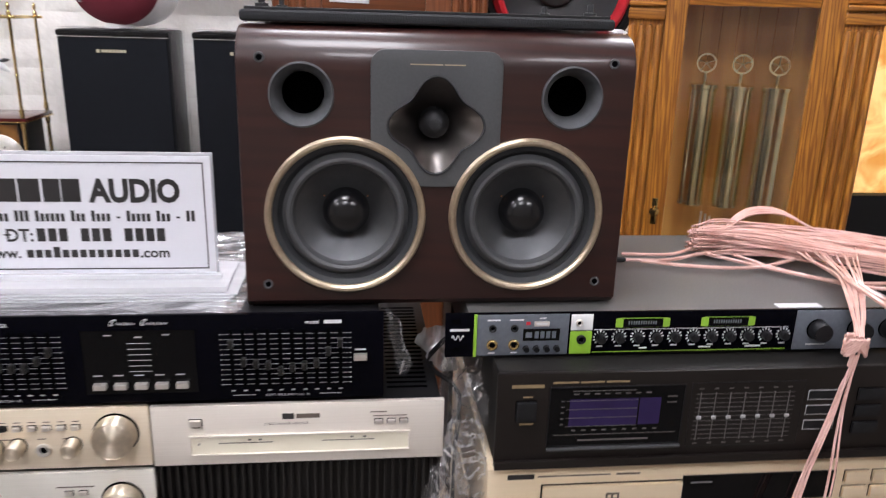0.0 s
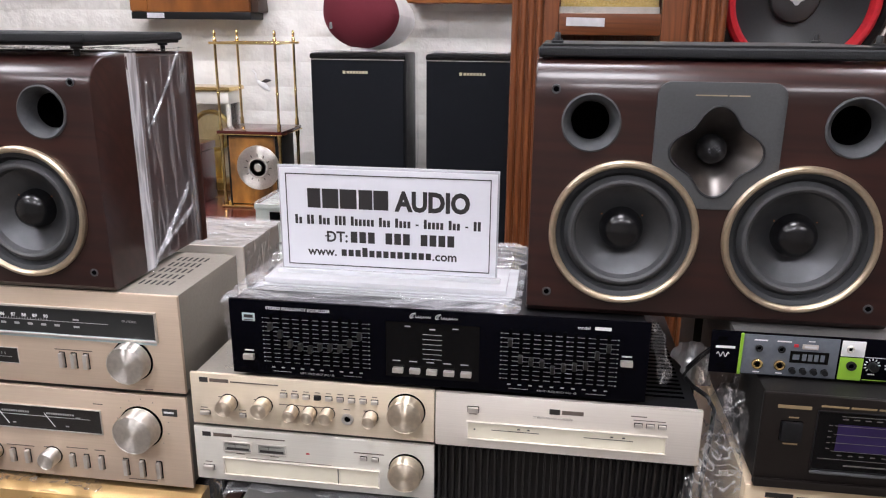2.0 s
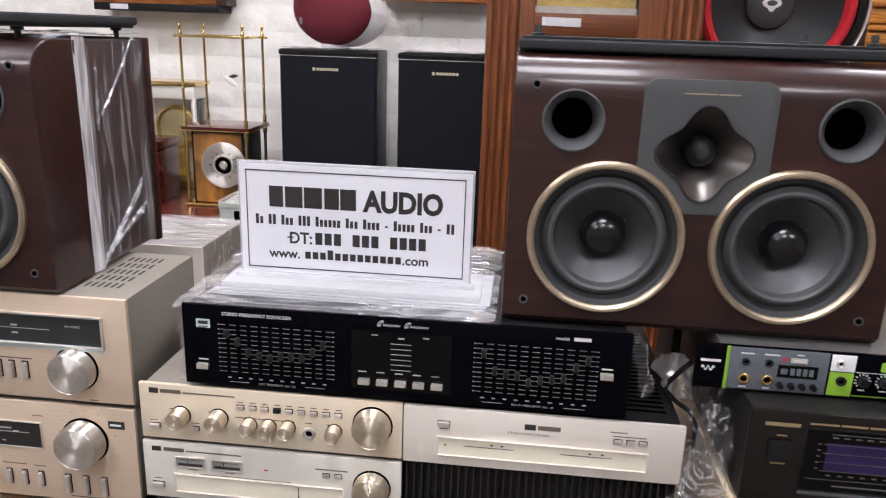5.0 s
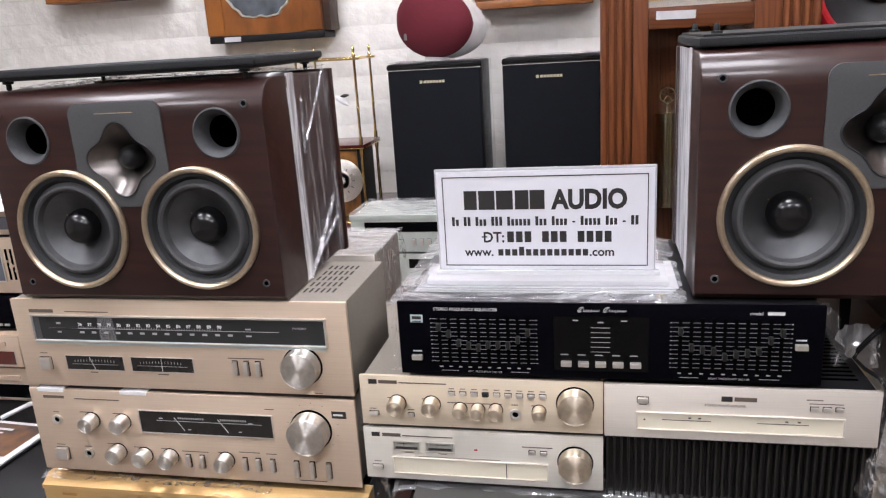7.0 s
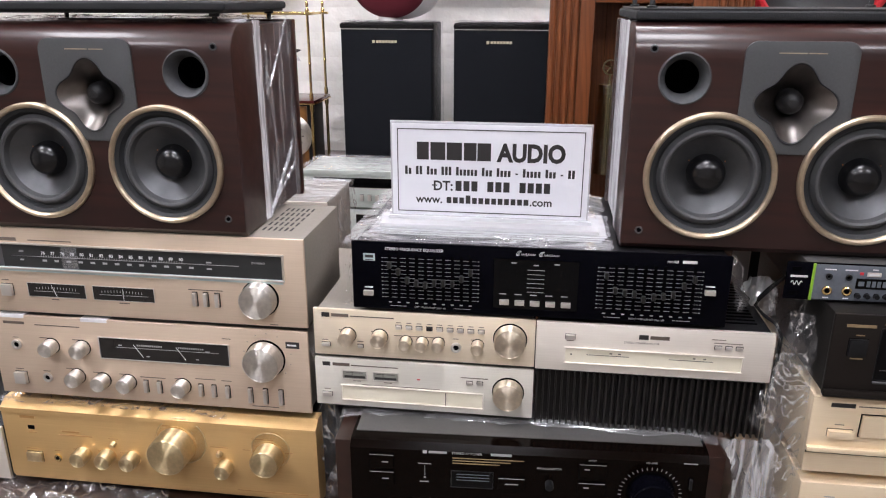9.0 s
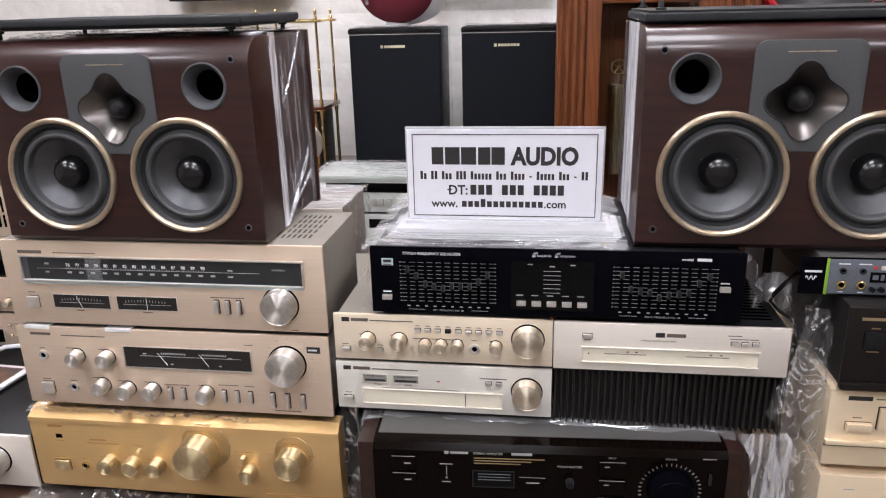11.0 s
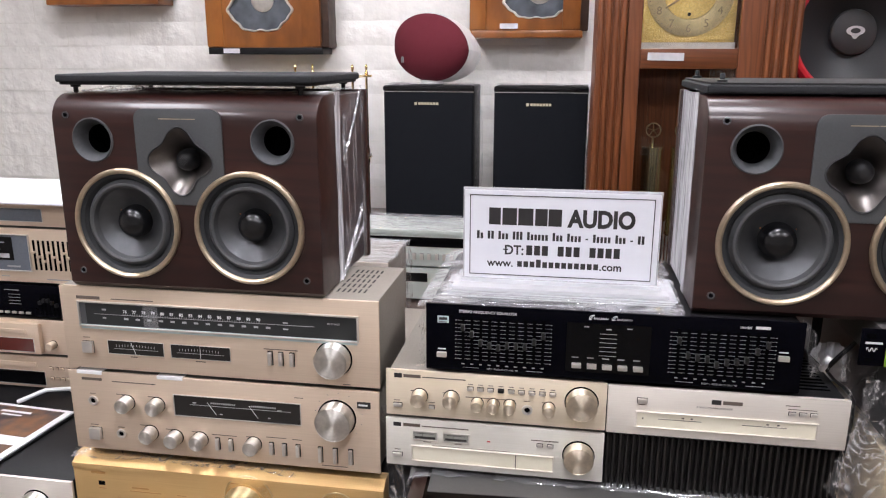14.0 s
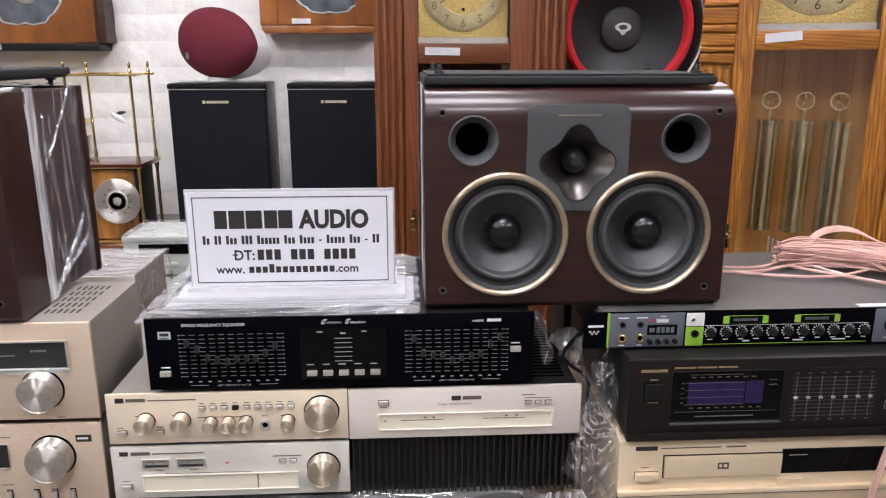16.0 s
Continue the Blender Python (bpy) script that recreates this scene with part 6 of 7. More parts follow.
def egg_speaker():
    cx, cy, cz = -0.762, 2.60, 1.464
    t = thing("egg_speaker", (cx, cy, 1.345), "egg-shaped speaker with a crimson cloth front and white shell", "loudspeaker")
    turn = Matrix.Translation((cx, cy, cz)) @ Matrix.Rotation(radians(-22), 4, "Z") @ Matrix.Rotation(radians(-6), 4, "X")

    def egg(prof, sx, sz):
        b = lathe(0, 0, 0, prof, 64)
        for v in b.verts:
            v.co.x *= sx
            v.co.z *= sz
            v.co.z += -0.14 * v.co.x * (1 if v.co.z > 0 else 0.3)
        bmesh.ops.transform(b, matrix=turn, verts=b.verts[:])
        return b
    front = [(0.1245, 0.0)] + [(0.124 * math.sqrt(max(0, 1 - (k / 10) ** 2.2)), -0.075 * k / 10) for k in range(1, 11)]
    part("cloth_front", egg(front, 1.27, 0.97), M_red, t, "crimson cloth front")
    back = [(0.1246, 0.0005)] + [(0.126 * math.cos(radians(9 * k)) ** 0.8, 0.165 * math.sin(radians(9 * k))) for k in range(1, 10)] + [(0, 0.166)]
    shell = egg(back, 1.27, 0.97)
    for v in shell.verts:
        v.co.x += 0.25 * max(0.0, v.co.y - cy + 0.02)
        v.co.z -= 0.25 * max(0.0, v.co.y - cy) * 0.4
    part("shell", shell, M_shell, t, "glossy white rear shell")
    bb = bx(-0.094, -0.083, -0.060, -0.054, -0.060, -0.038, 0.002)
    bmesh.ops.transform(bb, matrix=turn, verts=bb.verts[:])
    part("badge", bb, M_dim, t)
    part("foot", lathe(cx, cy + 0.01, 1.335, [(0.045, 0), (0.045, 0.008), (0.035, 0.018), (0, 0.022)], 32, "z"), M_shell, t)


egg_speaker()


def wall_clock(x0, x1, z0, z1, y, blob, label, tagx, tagz, foot, slide=0.0, rise=0.0, xw=0.108):
    t = thing("wall_clock", ((x0 + x1) / 2, WY1, z0), label, "wall clock", "wall clocks")
    part("case", bx(x0 + 0.012, x1, y + 0.016, WY1 - 0.001, z0 + 0.028, z1, 0.004), M_table, t)
    xm = (x0 + x1) / 2
    xm += slide
    zc = z0 + 0.158 + rise

    def cloud(a, k):
        return 1 + 0.08 * math.cos(2 * a) + 0.045 * math.cos(6 * a) + 0.022 * math.cos(14 * a)
    hole = lathe(xm - 0.01, y - 0.05, zc, [(0, 0), (xw, 0), (xw, 0.2), (0, 0.2)], 80, shape=cloud)
    for v in hole.verts:
        v.co.z = zc + (v.co.z - zc) * blob
    part("front_panel", cut(bx(x0, x1 - 0.03, y, y + 0.016, z0 + 0.026, z1, 0.003), hole), M_burl, t, "burl veneer front")
    part("pilaster", bx(x0, x0 + (x1 - x0) * 0.14, y - 0.008, y, z0 + 0.03, z1, 0.004), M_burl, t)
    part("pilaster", bx(x1 - 0.03 - (x1 - x0) * 0.15, x1 - 0.03, y - 0.008, y, z0 + 0.03, z1, 0.004), M_burl, t)
    part("plinth", bx(x0 + 0.005, x1 - 0.02, y - 0.012, WY1 - 0.001, z0, z0 + 0.027, 0.004), foot, t)
    rimb = lathe(xm - 0.01, y - 0.0002, zc, [(xw + 0.008, 0), (xw + 0.005, -0.005), (xw - 0.001, -0.005), (xw - 0.003, 0.002)], 80, shape=cloud)
    for v in rimb.verts:
        v.co.z = zc + (v.co.z - zc) * blob
    part("window_rim", rimb, M_metal, t, "scalloped silver rim")
    # board coloured with the reflections of the window glass, which is left out
    part("backboard", bx(x0 + 0.03, x1 - 0.04, y + 0.0125, y + 0.0155, z0 + 0.03, z1 - 0.02), M_clock_sheen, t)
    part("pendulum", lathe(xm, y + 0.0085, zc + 0.040, [(0.048, 0.004), (0.048, 0), (0.040, -0.005), (0, -0.007)], 48), M_metal, t, "round polished pendulum bob")
    part("paper_label", bx(x0 + tagx, x0 + tagx + 0.070, y - 0.0145, y - 0.0125, z0 + tagz, z0 + tagz + 0.019), M_label, t)


wall_clock(-1.737, -1.222, 1.440, 2.10, 2.80, 0.74, "burl wood wall clock with a scalloped glass window", 0.072, 0.004, M_black, -0.016, 0.016, 0.118)
wall_clock(-0.648, -0.195, 1.503, 2.15, 2.80, 0.58, "walnut wall clock with a curved silver window rim", 0.118, 0.034, M_burl, 0.040, -0.026)
wall_clock(-2.452, -1.918, 1.640, 2.25, 2.80, 0.70, "dark walnut wall clock high on the brick wall", 0.080, 0.034, M_burl)


def curio_clock():
    t = thing("brass_curio_clock", (-1.10, 2.52, 0.80), "brass-posted display clock with a crane figure in its case", "clock")
    x0, x1, y0, y1 = -1.215, -1.006, 2.39, 2.575
    part("shelf_board", bx(x0 - 0.012, x1 + 0.012, y0 - 0.012, y1 + 0.012, 1.062, 1.072, 0.002), M_maroon, t)
    part("shelf_edge", bx(x0 - 0.014, x1 + 0.014, y0 - 0.014, y1 + 0.014, 1.0575, 1.0618, 0.001), M_brass, t)
    part("clock_case", bx(x0 + 0.012, x1 - 0.012, y0 + 0.012, y1 - 0.012, 0.812, 1.0572, 0.003), M_black, t)
    part("case_front", bx(x0 + 0.022, x1 - 0.022, y0 + 0.006, y0 + 0.0118, 0.815, 1.050, 0.001), M_burr, t, "mottled burr veneer front")
    part("plinth", bx(x0 - 0.012, x1 + 0.012, y0 - 0.012, y1 + 0.012, 0.80, 0.8118, 0.003), M_brass, t)
    d = part("dial", lathe(-1.090, y0 + 0.0058, 0.945, [(0.077, 0), (0.077, -0.006), (0.068, -0.009), (0.052, -0.006), (0, -0.006)], 56), M_knob, t, "round silvered dial")
    part("boss", lathe(-1.090, y0 - 0.0002, 0.945, [(0.036, 0), (0.036, -0.002), (0.030, -0.003), (0.029, 0), (0.015, 0), (0.012, -0.005), (0, -0.006)], 32), M_metal, d)
    tick = bmesh.new()
    for k in range(12):
        a = radians(30 * k)
        tube([(-1.090 + 0.040 * math.cos(a), y0 - 0.0006, 0.945 + 0.040 * math.sin(a)), (-1.090 + 0.049 * math.cos(a), y0 - 0.0006, 0.945 + 0.049 * math.sin(a))], 0.0014, tick, 4)
    part("hour_mark", tick, M_ink, d)
    prof = [(0.007, 0), (0.007, 0.02), (0.0045, 0.028), (0.0045, 0.12), (0.0062, 0.125), (0.0045, 0.13), (0.0045, 0.285), (0.0065, 0.29), (0.0065, 0.302), (0.003, 0.308), (0.0055, 0.318), (0.004, 0.328), (0, 0.333)]
    low = [(0.008, 0), (0.008, 0.02), (0.0055, 0.03), (0.0055, 0.22), (0.008, 0.228), (0.008, 0.245)]
    for px in (x0, x1):
        for py in (y0, y1):
            part("post", lathe(px, py, 1.073, prof, 16, "z"), M_brass, t)
            part("lower_post", lathe(px, py, 0.812, low, 16, "z"), M_brass, t)
    b = bx(x0 - 0.02, x1 + 0.02, y0 - 0.006, y0 + 0.006, 1.358, 1.366, 0.001)
    bx(x0 - 0.02, x1 + 0.02, y1 - 0.006, y1 + 0.006, 1.358, 1.366, 0.001, bm=b)
    bx(x0 - 0.006, x0 + 0.006, y0 + 0.006, y1 - 0.006, 1.358, 1.366, 0.001, bm=b)
    bx(x1 - 0.006, x1 + 0.006, y0 + 0.006, y1 - 0.006, 1.358, 1.366, 0.001, bm=b)
    part("top_rail", b, M_brass, t)
    # crane figure
    fy = 2.555
    body = lathe(0, 0, 0, [(0, -0.045), (0.010, -0.035), (0.017, -0.01), (0.015, 0.02), (0.006, 0.045), (0, 0.055)], 20, "x")
    bmesh.ops.transform(body, matrix=Matrix.Translation((-1.085, fy, 1.205)) @ Matrix.Rotation(radians(38), 4, "Y"), verts=body.verts[:])
    tube([(-1.12, fy, 1.232), (-1.128, fy, 1.255), (-1.126, fy, 1.272), (-1.145, fy, 1.288)], 0.0035, body, 8)
    small = Matrix.Translation((-1.125, fy, 1.225)) @ Matrix.Scale(0.62, 4) @ Matrix.Translation((1.095, -fy, -1.225))
    bmesh.ops.transform(body, matrix=small, verts=body.verts[:])
    part("crane_body", body, M_shell, t, "white crane figure")
    wing = lathe(0, 0, 0, [(0, -0.03), (0.008, -0.015), (0.011, 0.0), (0.006, 0.02), (0, 0.032)], 14, "x")
    bmesh.ops.transform(wing, matrix=Matrix.Translation((-1.063, fy - 0.004, 1.232)) @ Matrix.Rotation(radians(-8), 4, "Y"), verts=wing.verts[:])
    bmesh.ops.transform(wing, matrix=small, verts=wing.verts[:])
    part("crane_wing", wing, M_ink, t, "black wing tip")


curio_clock()
st = thing("side_table", (-1.5, 2.5, 0), "maroon lacquered side table by the brick wall", "table")
part("tabletop", bx(-2.3, -0.955, 2.22, 2.88, 0.77, 0.80, 0.004), M_maroon, st)
for lx in (-2.25, -1.0):
    for ly in (2.27, 2.83):
        part("leg", bx(lx - 0.025, lx + 0.025, ly - 0.025, ly + 0.025, 0, 0.77, 0.003), M_maroon, st)
part("apron", bx(-2.25, -1.0, 2.25, 2.27, 0.66, 0.77), M_maroon, st)
mb = thing("music_box", (-1.40, 2.46, 0.80), "maroon lacquered wooden box on the side table", "box")
part("body", bx(-1.47, -1.315, 2.38, 2.54, 0.803, 0.985, 0.004), M_maroon, mb)
part("lid", bx(-1.475, -1.310, 2.375, 2.545, 0.987, 1.015, 0.006), M_maroon, mb)
mc = thing("mantel_clock", (-1.42, 2.72, 0.80), "glass-sided gilt mantel clock with a ring dial behind a box", "clock")
part("plinth", bx(-1.53, -1.29, 2.65, 2.79, 0.80, 0.83, 0.005), M_brass_orn, mc)
for px in (-1.514, -1.306):
    for py in (2.666, 2.774):
        part("corner_post", bx(px - 0.007, px + 0.007, py - 0.007, py + 0.007, 0.8305, 1.1315, 0.002), M_coolsilver, mc)
part("front_pane", bx(-1.5065, -1.3135, 2.6645, 2.6675, 0.8305, 1.1315), M_pane, mc).visible_shadow = False
part("side_pane", bx(-1.3075, -1.3045, 2.6735, 2.7665, 0.8305, 1.1315), M_pane, mc).visible_shadow = False
part("back_panel", bx(-1.5065, -1.3135, 2.7715, 2.7765, 0.8305, 1.1315), M_coolsilver, mc)
part("frieze", bx(-1.522, -1.298, 2.658, 2.782, 1.132, 1.178, 0.003), M_coolsilver, mc)
part("cornice", bx(-1.53, -1.29, 2.65, 2.79, 1.179, 1.195, 0.005), M_brass, mc)
ring_dial = part("dial", lathe(-1.41, 2.74, 1.02, [(0.066, 0), (0.066, -0.006), (0, -0.006)], 48), M_dial, mc)
part("bezel", lathe(-1.41, 2.74, 1.02, [(0.067, 0), (0.067, -0.012), (0.074, -0.018), (0.083, -0.012), (0.083, 0)], 48), M_brass_orn, ring_dial)
part("dial_stand", bx(-1.44, -1.38, 2.728, 2.744, 0.8305, 0.945, 0.003), M_brass_orn, mc)


def tall_clock(x0, x1, y, wood_v, wood_h, name, label, col, rail0, rail1, glass, zc, numerals, wy, weights, wz0, wz1, tagbox, key=None, capital=False, turn=0.0):
    """A longcase clock: fluted side columns, a glazed door with a dial above a rail and weights below."""
    t = thing(name, ((x0 + x1) / 2, y + 0.16, 0), label, "longcase clock", "longcase clocks")
    gx0, gx1 = glass
    top = zc + 0.45
    bx0, bx1 = x0 + col[0], x1 - col[1]
    # carcass
    for a, b in ((x0, x0 + 0.02), (x1 - 0.02, x1)):
        if not capital:
            part("side_panel", bx(a, b, y + 0.03, y + 0.33, 0, top, 0.002), wood_v, t)
            continue
        # unseen glazed openings, added in the sides to let light into the case
        side = bx(a, b, y + 0.03, y + 0.33, 0, 0.62, 0.002)
        bx(a, b, y + 0.03, y + 0.33, rail0, top, 0.002, bm=side)
        bx(a, b, y + 0.03, y + 0.055, 0.6205, rail0 - 0.0005, 0.002, bm=side)
        bx(a, b, y + 0.215, y + 0.33, 0.6205, rail0 - 0.0005, 0.002, bm=side)
        sp = part("side_panel", side, wood_v, t)
        pg = part("side_pane", bx((a + b) / 2 - 0.001, (a + b) / 2 + 0.001, y + 0.0555, y + 0.2145, 0.6205, rail0 - 0.0005), M_pane, sp)
        pg.visible_shadow = False
    # the back stands well forward so that more light reaches it
    part("back_panel", bx(x0 + 0.0205, x1 - 0.0205, y + 0.225, y + 0.24, 0, top), wood_v if not capital else M_oak_bright, t)
    part("plinth", bx(x0 - 0.03, x1 + 0.03, y - 0.02, y + 0.34, 0, 0.28, 0.006), wood_h, t)
    part("cornice", bx(x0 - 0.03, x1 + 0.03, y - 0.03, y + 0.34, top, top + 0.08, 0.012), wood_h, t)
    # fluted columns
    for a, b in ((x0, bx0 - 0.001), (bx1 + 0.001, x1)):
        c = part("column", bx(a, b, y + 0.006, y + 0.03, 0.281, top - 0.001, 0.002), wood_v, t)
        w = b - a
        n = 4
        for k in range(n):
            r = w / n / 2
            cx = a + r * (2 * k + 1)
            h1 = top - 0.02 if not capital else rail0 - 0.035
            part("flute", lathe(cx, y + 0.004, 0.30, [(0, 0), (r * 0.62, 0.004), (r * 0.80, 0.01), (r * 0.80, h1 - 0.31), (r * 0.6, h1 - 0.304), (0, h1 - 0.30)], 12, "z"), wood_v, c)
        if capital:
            for z, hh, out in ((rail0 - 0.028, 0.022, 0.010), (rail0 - 0.003, 0.010, 0.016), (rail0 + 0.009, 0.026, 0.008), (rail0 + 0.037, 0.016, 0.014), (rail0 + 0.055, 0.034, 0.010), (rail0 + 0.091, 0.010, 0.016)):
                part("capital_ring", bx(a - 0.002, b + 0.002, y + 0.006 - out, y + 0.012, z, z + hh, min(hh, out) * 0.45, 3), wood_h, c)
    # door
    dr = thing_child(t, "door", bx(bx0, gx0, y, y + 0.022, 0.30, top - 0.01, 0.003), wood_v)
    part("stile", bx(gx1, bx1, y, y + 0.022, 0.30, top - 0.01, 0.003), wood_v, dr)
    part("rail", bx(gx0 + 0.0002, gx1 - 0.0002, y + 0.001, y + 0.022, rail0, rail1, 0.003), wood_h, dr)
    part("bottom_rail", bx(gx0 + 0.0002, gx1 - 0.0002, y + 0.001, y + 0.022, 0.30, 0.62, 0.003), wood_h, dr)
    pa = part("pane", bx(gx0, gx1, y + 0.012, y + 0.014, 0.62, rail0), M_pane, dr)
    pb = part("pane", bx(gx0, gx1, y + 0.012, y + 0.014, rail1, top - 0.02), M_pane, dr)
    pa.visible_shadow = pb.visible_shadow = False
    # dial
    xm = (gx0 + gx1) / 2
    dy = y + 0.05
    r = 0.106
    dl = part("dial_plate", bx(gx0 + 0.003, gx1 - 0.003, dy, dy + 0.004, rail1 + 0.016, top - 0.02), M_brass_orn, t, "chased brass dial plate")
    part("dial_border", bx(gx0, gx1, dy + 0.001, dy + 0.003, rail1, rail1 + 0.0158), M_metal, dl)
    part("chapter_ring", lathe(xm, dy - 0.0005, zc, [(r, 0), (r, -0.002), (r * 0.97, -0.003), (r * 0.62, -0.003), (r * 0.60, -0.001)], 96), M_dial, dl, "brushed brass chapter ring")
    part("dial_centre", lathe(xm, dy - 0.0005, zc, [(r * 0.6, -0.0005), (0, -0.0005)], 48), M_brass_orn, dl)
    for k in range(1, 13):
        a = radians(90 - 30 * k)
        words(str(k), xm + r * 0.80 * math.cos(a), zc + r * 0.80 * math.sin(a) - 0.010, 0.028, dy - 0.0040, numerals, dl, "numeral", "CENTER")
    ring = bmesh.new()
    for k in range(60):
        a = radians(6 * k)
        tube([(xm + r * 0.93 * math.cos(a), dy - 0.0038, zc + r * 0.93 * math.sin(a)), (xm + r * 0.955 * math.cos(a), dy - 0.0038, zc + r * 0.955 * math.sin(a))], 0.0008, ring, 4)
    part("minute_track", ring, numerals, dl)
    part("winding_hole", lathe(xm, dy - 0.002, zc - 0.052, [(0.0045, 0), (0.004, -0.002), (0, -0.001)], 16), M_dark, dl)
    for ang, ln in ((212, 0.07), (100, 0.095)):
        a = radians(ang)
        b = bmesh.new()
        tube([(xm, dy - 0.007, zc), (xm + ln * 0.6 * math.cos(a), dy - 0.007, zc + ln * 0.6 * math.sin(a)), (xm + ln * math.cos(a), dy - 0.007, zc + ln * math.sin(a))], 0.0022, b, 6)
        part("pointer", b, numerals, dl)
    # weights on their pulleys
    for wx in weights:
        wt = part("weight", lathe(wx, wy, wz0, [(0, 0), (0.026, 0.001), (0.0290, 0.004), (0.0290, 0.010), (0.0272, 0.012), (0.0272, wz1 - wz0 - 0.012), (0.0300, wz1 - wz0 - 0.010), (0.0300, wz1 - wz0 - 0.002), (0.010, wz1 - wz0), (0.004, wz1 - wz0 + 0.004), (0.004, wz1 - wz0 + 0.022)], 40, "z"), M_weight, t, "polished brass clock weight")
        zp = wz1 + 0.042
        part("pulley", lathe(wx, wy - 0.003, zp, [(0.0205, 0), (0.0205, 0.006), (0.0170, 0.006), (0.0170, 0), (0.0205, 0)], 40), M_weight, wt)
        for k in range(5):
            a = radians(72 * k + 20)
            sp = bmesh.new()
            tube([(wx, wy, zp), (wx + 0.018 * math.cos(a), wy, zp + 0.018 * math.sin(a))], 0.0018, sp, 6)
            part("spoke", sp, M_weight, wt)
        cb = bmesh.new()
        tube([(wx - 0.019, wy, zp), (wx - 0.019, wy, rail1 + 0.06)], 0.0008, cb, 4)
        tube([(wx + 0.019, wy, zp), (wx + 0.019, wy, rail1 + 0.06)], 0.0008, cb, 4)
        part("cable", cb, M_brass, wt)
    for k in range(8):
        cx = xm - 0.03 + 0.0095 * k
        ch = bmesh.new()
        tube([(cx, y + 0.205, 0.70), (cx, y + 0.205, 0.985 - 0.005 * k)], 0.0028, ch, 8)
        part("chime_rod", ch, M_metal, t)
    la, lb, lz, lt = tagbox
    lab = bx(la, lb, y - 0.0012, y - 0.0004, lz, lz + 0.019)
    bmesh.ops.rotate(lab, verts=lab.verts[:], cent=(la, y, lz), matrix=Matrix.Rotation(radians(lt), 3, "Y"))
    part("paper_label", lab, M_label, dr)
    if key:
        k = part("escutcheon", lathe(key[0], y, key[1], [(0.011, 0), (0.010, -0.003), (0.004, -0.004), (0.004, -0.010), (0.0075, -0.014), (0.0075, -0.018), (0, -0.020)], 24), M_brass, dr)
        part("key_plate", bx(key[0] - 0.006, key[0] + 0.006, y - 0.002, y, key[1] - 0.028, key[1] + 0.028, 0.001), M_brass, k)
    pivot = Vector((x0, y, 0))
    t.rotation_euler = (0, 0, radians(turn))
    t.location = pivot + Matrix.Rotation(radians(turn), 3, "Z") @ (t.location - pivot)
    return t


def thing_child(t, name, bm, material):
    return part(name, bm, material, t)


tall_clock(-0.193, 0.294, 1.78, M_walnut, M_walnut_h, "longcase_clock", "dark walnut longcase clock with brass dial and weights", (0.075, 0.085), 1.403, 1.452, (-0.083, 0.150), 1.588, M_dimgold,
           1.90, (-0.026, 0.050, 0.126), 0.95, 1.198, (-0.066, 0.022, 1.424, 1), (-0.100, 1.000))
tall_clock(0.529, 0.985, 1.50, M_oak, M_oak_h, "longcase_clock", "golden oak longcase clock with brass dial and three weights", (0.068, 0.068), 1.434, 1.474, (0.638, 0.873), 1.612, M_side,
           1.64, (0.692, 0.764, 0.836), 1.014, 1.280, (0.657, 0.729, 1.448, -5), (0.618, 1.024), True, -22.0)


def big_driver():
    cx, y, cz = 0.579, 2.226, 1.505
    t = thing("bass_cabinet", (cx, y + 0.2, 0), "tall dark speaker cabinet with a red-ringed bass driver", "loudspeaker")
    hole = lathe(cx, y - 0.05, cz, [(0, 0), (0.205, 0), (0.205, 0.17), (0, 0.17)], 64)
    part("cabinet", cut(bx(0.335, 0.830, y + 0.012, y + 0.42, 0, 1.80, 0.005), hole), M_table, t)
    d = part("driver_frame", lathe(cx, y, cz, [(0.232, 0.012), (0.232, 0.002), (0.226, -0.004), (0.212, -0.004), (0.208, 0.004)], 96), M_black, t)
    part("trim_ring", lathe(cx, y, cz, [(0.246, 0.012), (0.246, 0.004), (0.243, 0.002), (0.240, 0.004), (0.240, 0.012)], 96), M_metal, d)
    part("surround", lathe(cx, y, cz, [(0.209, 0.004), (0.205, -0.008), (0.196, -0.015), (0.186, -0.013), (0.178, -0.003), (0.176, 0.006)], 96), M_redroll, d, "bright red foam surround")
    part("cone", lathe(cx, y, cz, [(0.177, 0.005), (0.12, 0.05), (0.06, 0.085), (0, 0.09)], 96), M_flange, d, "matt black paper cone")
    part("dust_cap", lathe(cx, y, cz, [(0.068, 0.080), (0.064, 0.068), (0.050, 0.061), (0.025, 0.057), (0, 0.056)], 64), M_hplate, d)
    em = lathe(cx, y + 0.0550, cz + 0.004, [(0.026, 0), (0.026, -0.001), (0.014, -0.001), (0.014, 0)], 40)
    for v in em.verts:
        v.co.z = cz + 0.004 + (v.co.z - cz - 0.004) * 0.55
    extrude_xz([(cx - 0.012, cz - 0.008), (cx + 0.012, cz - 0.008), (cx + 0.004, cz - 0.019), (cx - 0.004, cz - 0.019)], y + 0.0540, y + 0.0550, 0, em)
    part("emblem", em, M_skin, d, "small pale emblem")


big_driver()


